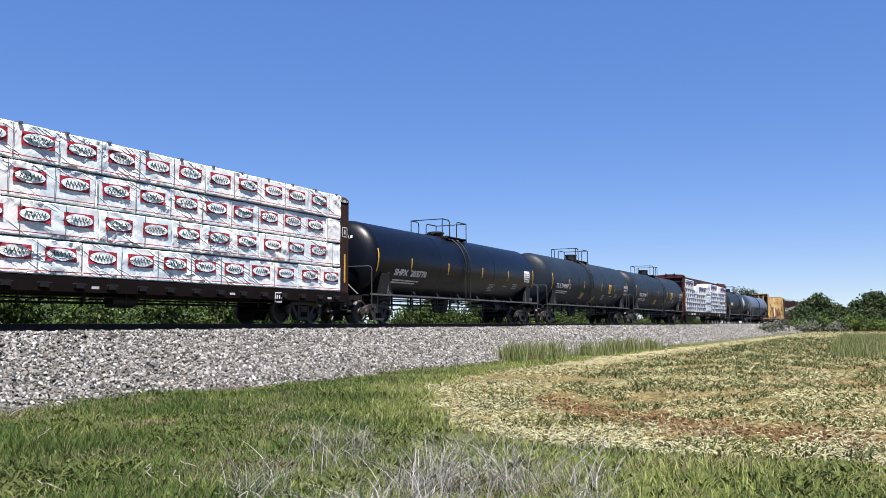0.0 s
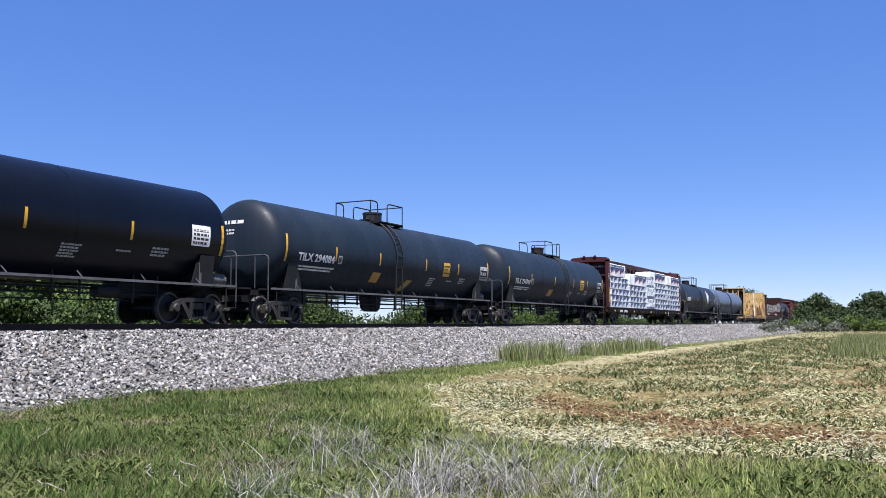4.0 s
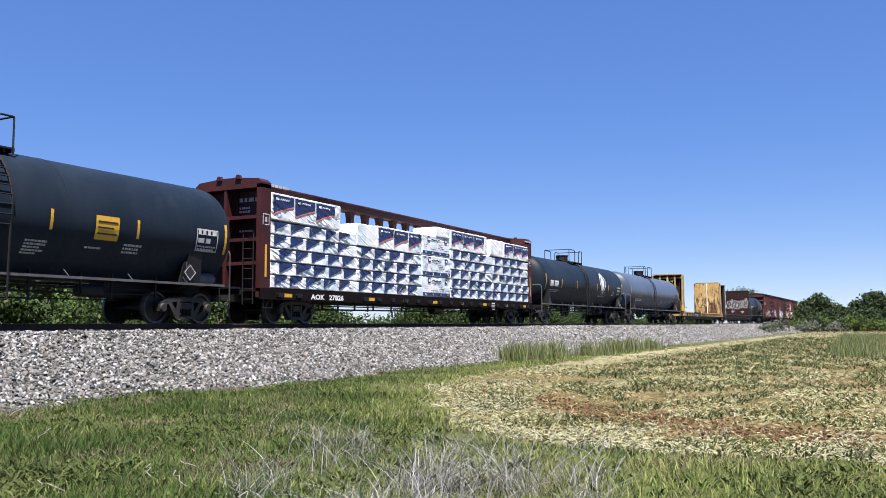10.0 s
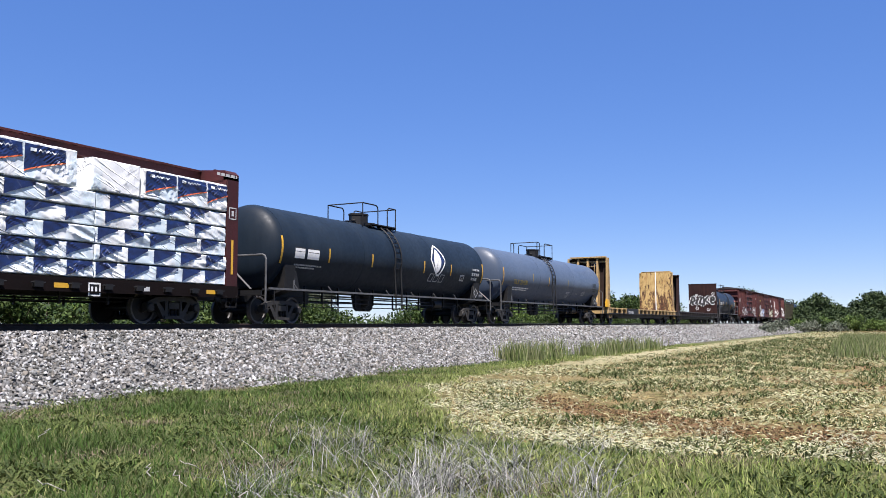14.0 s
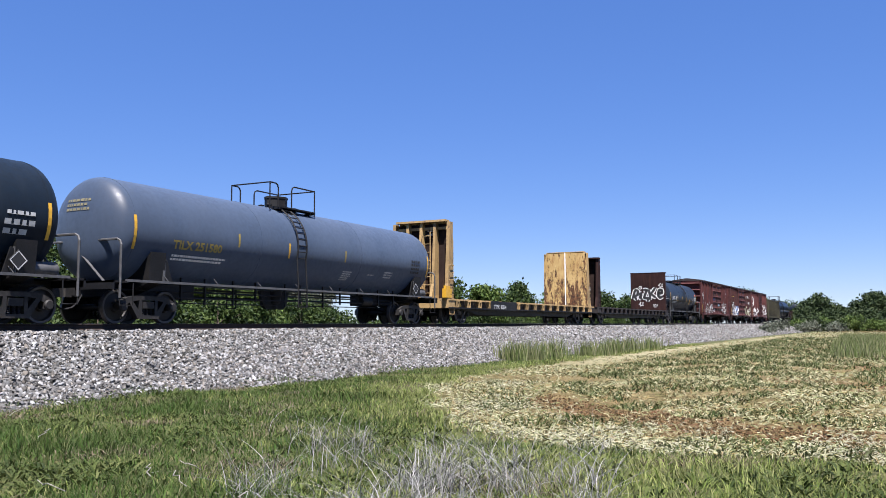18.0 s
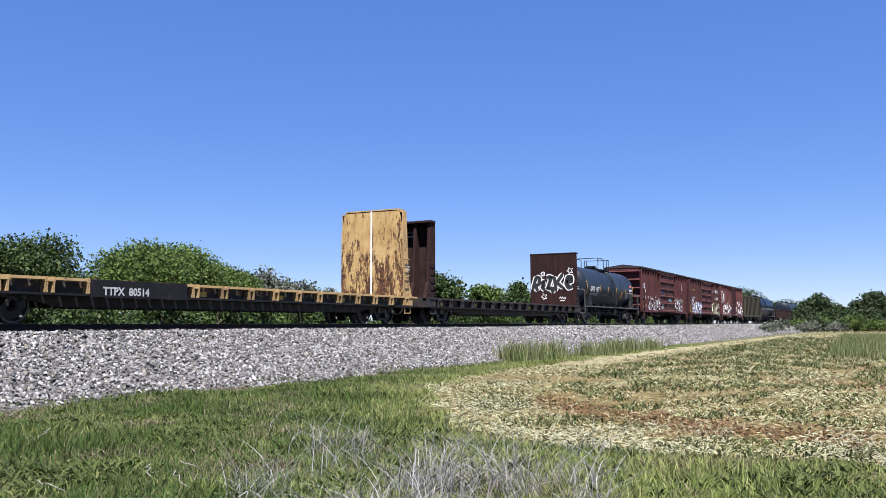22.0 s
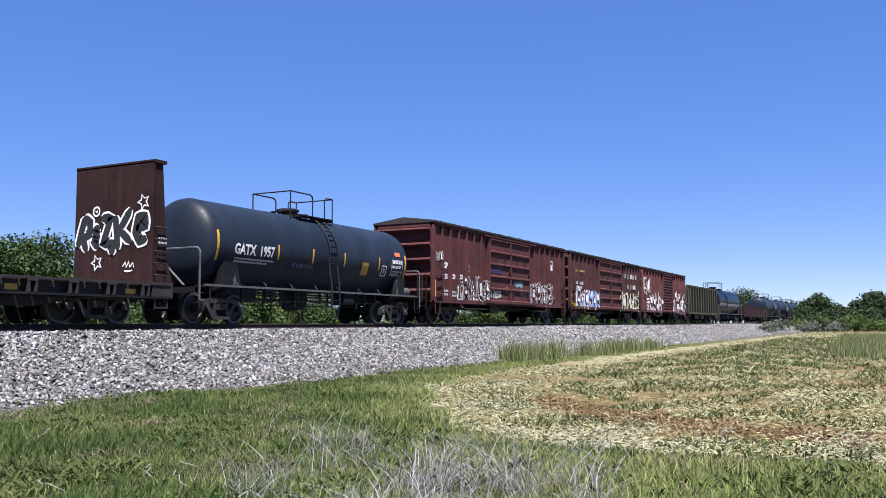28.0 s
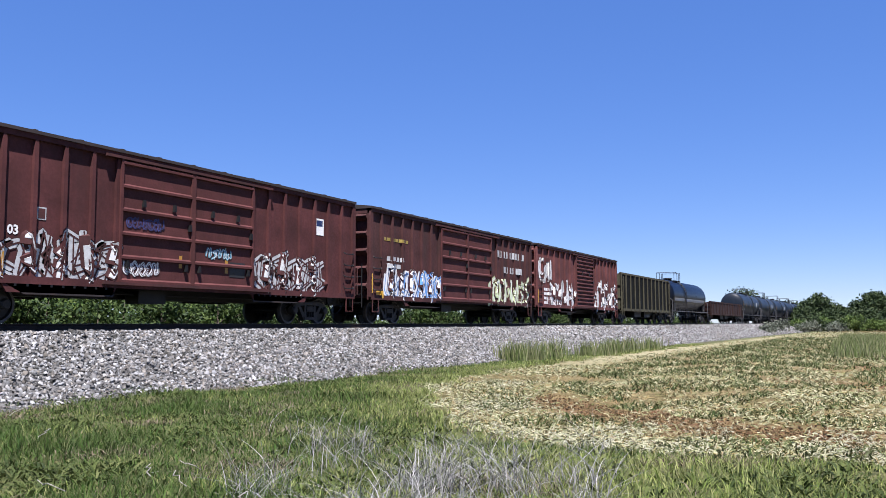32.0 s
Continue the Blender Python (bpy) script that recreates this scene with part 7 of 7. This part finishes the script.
for px, py, rz, ln in ((5.1, 4.35, 20, 0.3), (5.6, 5.4, 75, 0.24), (4.9, 6.1, 140, 0.22), (7.1, 9.0, 30, 0.3), (9.2, 12.2, 15, 0.5), (6.1, 5.75, 160, 0.2), (5.75, 5.9, 60, 0.16)):
    tw = Shape().pipe([(-ln / 2, 0, 0), (-ln * 0.2, 0.03, 0.03), (ln * 0.15, -0.02, 0.05), (ln * 0.3, 0.02, 0.045), (ln / 2, -0.03, 0.07)], 0.0045, 5)
    ob = new("dead_twig", tw.mesh("dead_twig"))
    ob.data.materials.append(TWIG)
    ob.matrix_basis = pose(px, py, land(px, py) + 0.07, 0, -8, rz)
    tagged(ob, "bleached dead twig lying in the grass", "twig", "dead twigs")

# ---- trees and shrubs ----
BARK = surface("grey_brown_bark", (0.0913, 0.0706, 0.0539), 0.9, var=0.4, scale=3, bump=0.5, bump_scale=12)
LEAF = {"oak": mixed("oak_leaves", [(0.0075, 0.0193, 0.0059), (0.0164, 0.0343, 0.0082), (0.0327, 0.0551, 0.0127), (0.0536, 0.0803, 0.0202), (0.012, 0.0261, 0.0075)], 0.65, 0.2, 0.2),
        "light": mixed("light_green_leaves", [(0.0227, 0.049, 0.0105), (0.0455, 0.083, 0.0157), (0.0743, 0.1136, 0.0244), (0.1005, 0.1355, 0.0332), (0.0297, 0.0577, 0.0131)], 0.65, 0.2, 0.25),
        "far": mixed("hazy_far_leaves", [(0.0103, 0.0207, 0.0083), (0.0197, 0.0342, 0.0124), (0.031, 0.0492, 0.0176), (0.0455, 0.0662, 0.0238), (0.0145, 0.027, 0.0103)], 0.65, 0.2, 0.2),
        "grey": mixed("grey_green_leaves", [(0.0583, 0.0712, 0.0518), (0.0906, 0.1036, 0.0777), (0.123, 0.1295, 0.1036), (0.0518, 0.0647, 0.0388)], 0.75, 0.1, 0.2)}


def tree(label, x, y, z, high, wide, kind, seed, leaf=0.30, count=2600, bare=0.22, name="tree"):
    rng = np.random.default_rng(seed)
    root = thing(name, label, "tree" if name == "tree" else "shrub", "trees beyond the line" if name == "tree" else "shrubs along the line")
    root.matrix_basis = pose(x, y, z)
    s = Shape()
    stem = high * (0.30 if name == "tree" else 0.10)
    r0 = 0.035 * high ** 0.9
    pts = [(0, 0, -0.2, r0 * 1.3), (0.03 * high * rng.normal(), 0.02 * high, stem, r0 * 0.8), (0.04 * high * rng.normal(), 0.0, high * 0.6, r0 * 0.45), (0, 0, high * 0.9, r0 * 0.15)]
    def limb(a, b):
        s.turned([(0, a[3]), (1, b[3])], 7, "z")
        n = 14
        d = Vector(b[:3]) - Vector(a[:3])
        q = Vector((0, 0, 1)).rotation_difference(d)
        for i in range(len(s.v) - n, len(s.v)):
            p = Vector(s.v[i])
            s.v[i] = tuple(Vector(a[:3]) + q @ Vector((p.x, p.y, p.z * d.length)))
    for a, b in zip(pts, pts[1:]):
        limb(a, b)
    centres = []
    m = 9 if name == "tree" else 7
    for i in range(m):
        ang, out = i * 2.4 + rng.uniform(-0.4, 0.4), rng.uniform(0.25, 0.46) * wide
        hz = high * rng.uniform(0.42 if bare > 0.1 else 0.22, 0.88) if name == "tree" else high * rng.uniform(0.25, 0.8)
        out *= 1.0 - 0.55 * max(0, hz / high - 0.6) / 0.4
        start = (0, 0, hz * 0.55, r0 * 0.4)
        limb(start, (math.cos(ang) * out, math.sin(ang) * out, hz, r0 * 0.1))
        centres.append((math.cos(ang) * out, math.sin(ang) * out, hz, rng.uniform(0.16, 0.27) * wide))
    centres.append((0, 0, high * 0.82, 0.24 * wide))
    centres.append((0, 0, high * 0.6, 0.3 * wide))
    part("trunk", s, BARK, root)
    c = np.array(centres)
    pick = rng.integers(0, len(c), count)
    d = rng.normal(size=(count, 3))
    d /= np.linalg.norm(d, axis=1)[:, None]
    rad = c[pick, 3] * rng.uniform(0.55, 1.06, count) ** 0.6
    p = c[pick, :3] + d * rad[:, None] * np.array([1, 1, 0.72 if name == "tree" else 0.8])
    # clumps: leaves gather round fewer twig ends
    hub = p[rng.integers(0, count, count // 10)]
    g = rng.integers(0, len(hub), count)
    p = p * 0.25 + hub[g] * 0.75 + rng.normal(0, leaf * 0.9, (count, 3))
    p[:, 2] = np.clip(p[:, 2], high * (bare if name == "tree" else 0.02), None)
    u = rng.normal(size=(count, 3))
    u /= np.linalg.norm(u, axis=1)[:, None]
    w = np.cross(u, d)
    w /= np.linalg.norm(w, axis=1)[:, None] + 1e-6
    sz = leaf * rng.uniform(0.5, 1.1, count)[:, None]
    v = np.stack([p - u * sz, p - w * sz * 0.55, p + u * sz, p + w * sz * 0.55], 1).reshape(-1, 3)
    f = np.arange(count * 4).reshape(-1, 4)
    part("crown", quick_mesh("crown", v, f, LEAF[kind]), None, root)
    return root


# (direction along and across, height, width, leaves)
BACK_TREES = [
    ("dark green oak beyond the line", 34.5, 47.0, 6.6, 8.0, "oak", 1), ("dark green oak beyond the line", 30.5, 50.0, 5.6, 7.0, "oak", 2), ("light green spreading tree beyond the line", 43.5, 46.0, 6.9, 9.5, "light", 3),
    ("light green spreading tree beyond the line", 49.5, 48.0, 6.9, 9.0, "light", 4), ("light green low tree beyond the line", 54.5, 48.5, 6.0, 8.0, "light", 5)]
for lab, tx, ty, th, tw, kind, seed in BACK_TREES:
    tree(lab, tx, ty, -1.1, th, tw, kind, seed, 0.14, 24000)
for i in range(7):
    tree("grey-green thin tree far beyond the line", 88 + i * 4.2, 74 + (i * 37 % 9), -1.1, 9.0 - 0.3 * i + (i % 3) * 0.5, 5.8, "grey", 20 + i, 0.3, 1100)
for lab, tx, ty, th, tw, kind, seed in (
        ("dark green round oak in the distance", 114, 60, 9.0, 9.8, "oak", 31), ("green tree in the distance", 124, 57, 7.6, 7.0, "light", 32), ("dark green oak in the distance", 133, 55, 8.8, 7.0, "oak", 33),
        ("green tree in the distance", 146, 52, 7.4, 8.0, "light", 35), ("dark green oak in the distance", 160, 50, 7.6, 9.0, "oak", 36),
        ("dark green oak in the distance", 176, 48, 7.4, 9.0, "oak", 37), ("dark green oak in the distance", 194, 46, 7.2, 10.0, "oak", 38), ("tall dark oak in the distance", 282, 41, 11.6, 17.0, "far", 39),
        ("dark green oak in the distance", 300, 38, 9.4, 13.0, "far", 40), ("dark green oak in the distance", 320, 34, 9.0, 14.0, "far", 41)):
    tree(lab, tx, ty, -1.1, th, tw, kind, seed, 0.32, 3600)
# trees that close the view along the line
for i, (tx, ty, th, tw, kind) in enumerate(((186, 16.0, 5.6, 6.0, "oak"), (184, 13.2, 7.1, 7.0, "oak"), (186, 10.8, 5.2, 4.6, "oak"), (190, 6.6, 6.4, 5.6, "oak"), (192, 3.4, 8.2, 7.0, "oak"), (196, 0.0, 8.0, 7.5, "oak"), (200, -4.5, 8.6, 9.0, "oak"),
                                           (174, 14.4, 4.6, 5.0, "light"), (202, -10.0, 8.2, 10.0, "oak"), (176, 11.4, 3.6, 4.6, "light"), (174, 8.2, 3.3, 4.2, "oak"), (178, 4.6, 3.6, 5.0, "oak"), (180, 1.0, 3.8, 5.0, "oak"), (230, 23.5, 5.6, 9.0, "oak"), (236, 29.0, 6.2, 9.0, "oak"))):
    tree("dark green oak at the end of the field" if kind == "oak" else "green bushy tree at the end of the field", tx, ty, -1.4, th, tw, "far", 60 + i, 0.34, 5200, 0.03)
for i in range(10):
    tree("grey-green scrubby bush by the line", 116 + i * 6.0, 14.2 - i * 0.9 + (i % 3) * 0.7, -1.4, 1.3 + 0.3 * (i % 3), 2.8, "grey", 80 + i, 0.2, 420, name="shrub")
for i in range(9):
    tree("low dark green bush before the trees", 164 + (i % 3) * 3.0, 15.0 - i * 2.0, -1.4, 1.7 + 0.5 * ((i * 5) % 3), 4.4, "far" if i % 2 else "light", 400 + i, 0.2, 2200, name="shrub")
rng = random.Random(8)
for i in range(36):
    sx, sy = 19 + i * 2.6, 31.5 + rng.uniform(-0.8, 1.2)
    low = 42.0 < sx * 28 / sy < 50.5
    tree("leafy green shrub in the hedge behind the line", sx, sy, -1.1, rng.uniform(2.1, 2.7) * (0.52 if low else 1.0), 4.2, "oak", 300 + i, 0.14, 1500, name="shrub")
rng = random.Random(4)
for i in range(58):
    sx = 17 + i * 1.55 + rng.uniform(-0.5, 0.5) if i < 40 else 79 + (i - 40) * 4.2
    sy = 27.6 + rng.uniform(-0.9, 1.6)
    if 43.2 < sx * 28 / sy < 49.5:
        continue
    tree("leafy green shrub in the hedge behind the line", sx, sy, -1.1, rng.uniform(2.0, 2.7), rng.uniform(2.4, 3.4), "oak" if i % 4 else "light", 100 + i, 0.11, 1700, name="shrub")



def motions():
    ts = np.array([t for t, _ in TRAVEL], float)
    ps = np.array([p for _, p in TRAVEL])
    for car, u in CARS:
        walk(car, [(t, pose(u - p, TRACK_Y, 0)) for t, p in TRAVEL])
    fine = [i / 10 for i in range(321)]
    turn = [-math.degrees(float(np.interp(t, ts, ps)) / WHEEL_R) for t in fine]
    for wheel, x in WHEELS:
        walk(wheel, [(t, pose(x, 0, WHEEL_R, 0, a, 0)) for t, a in zip(fine, turn)])


motions()
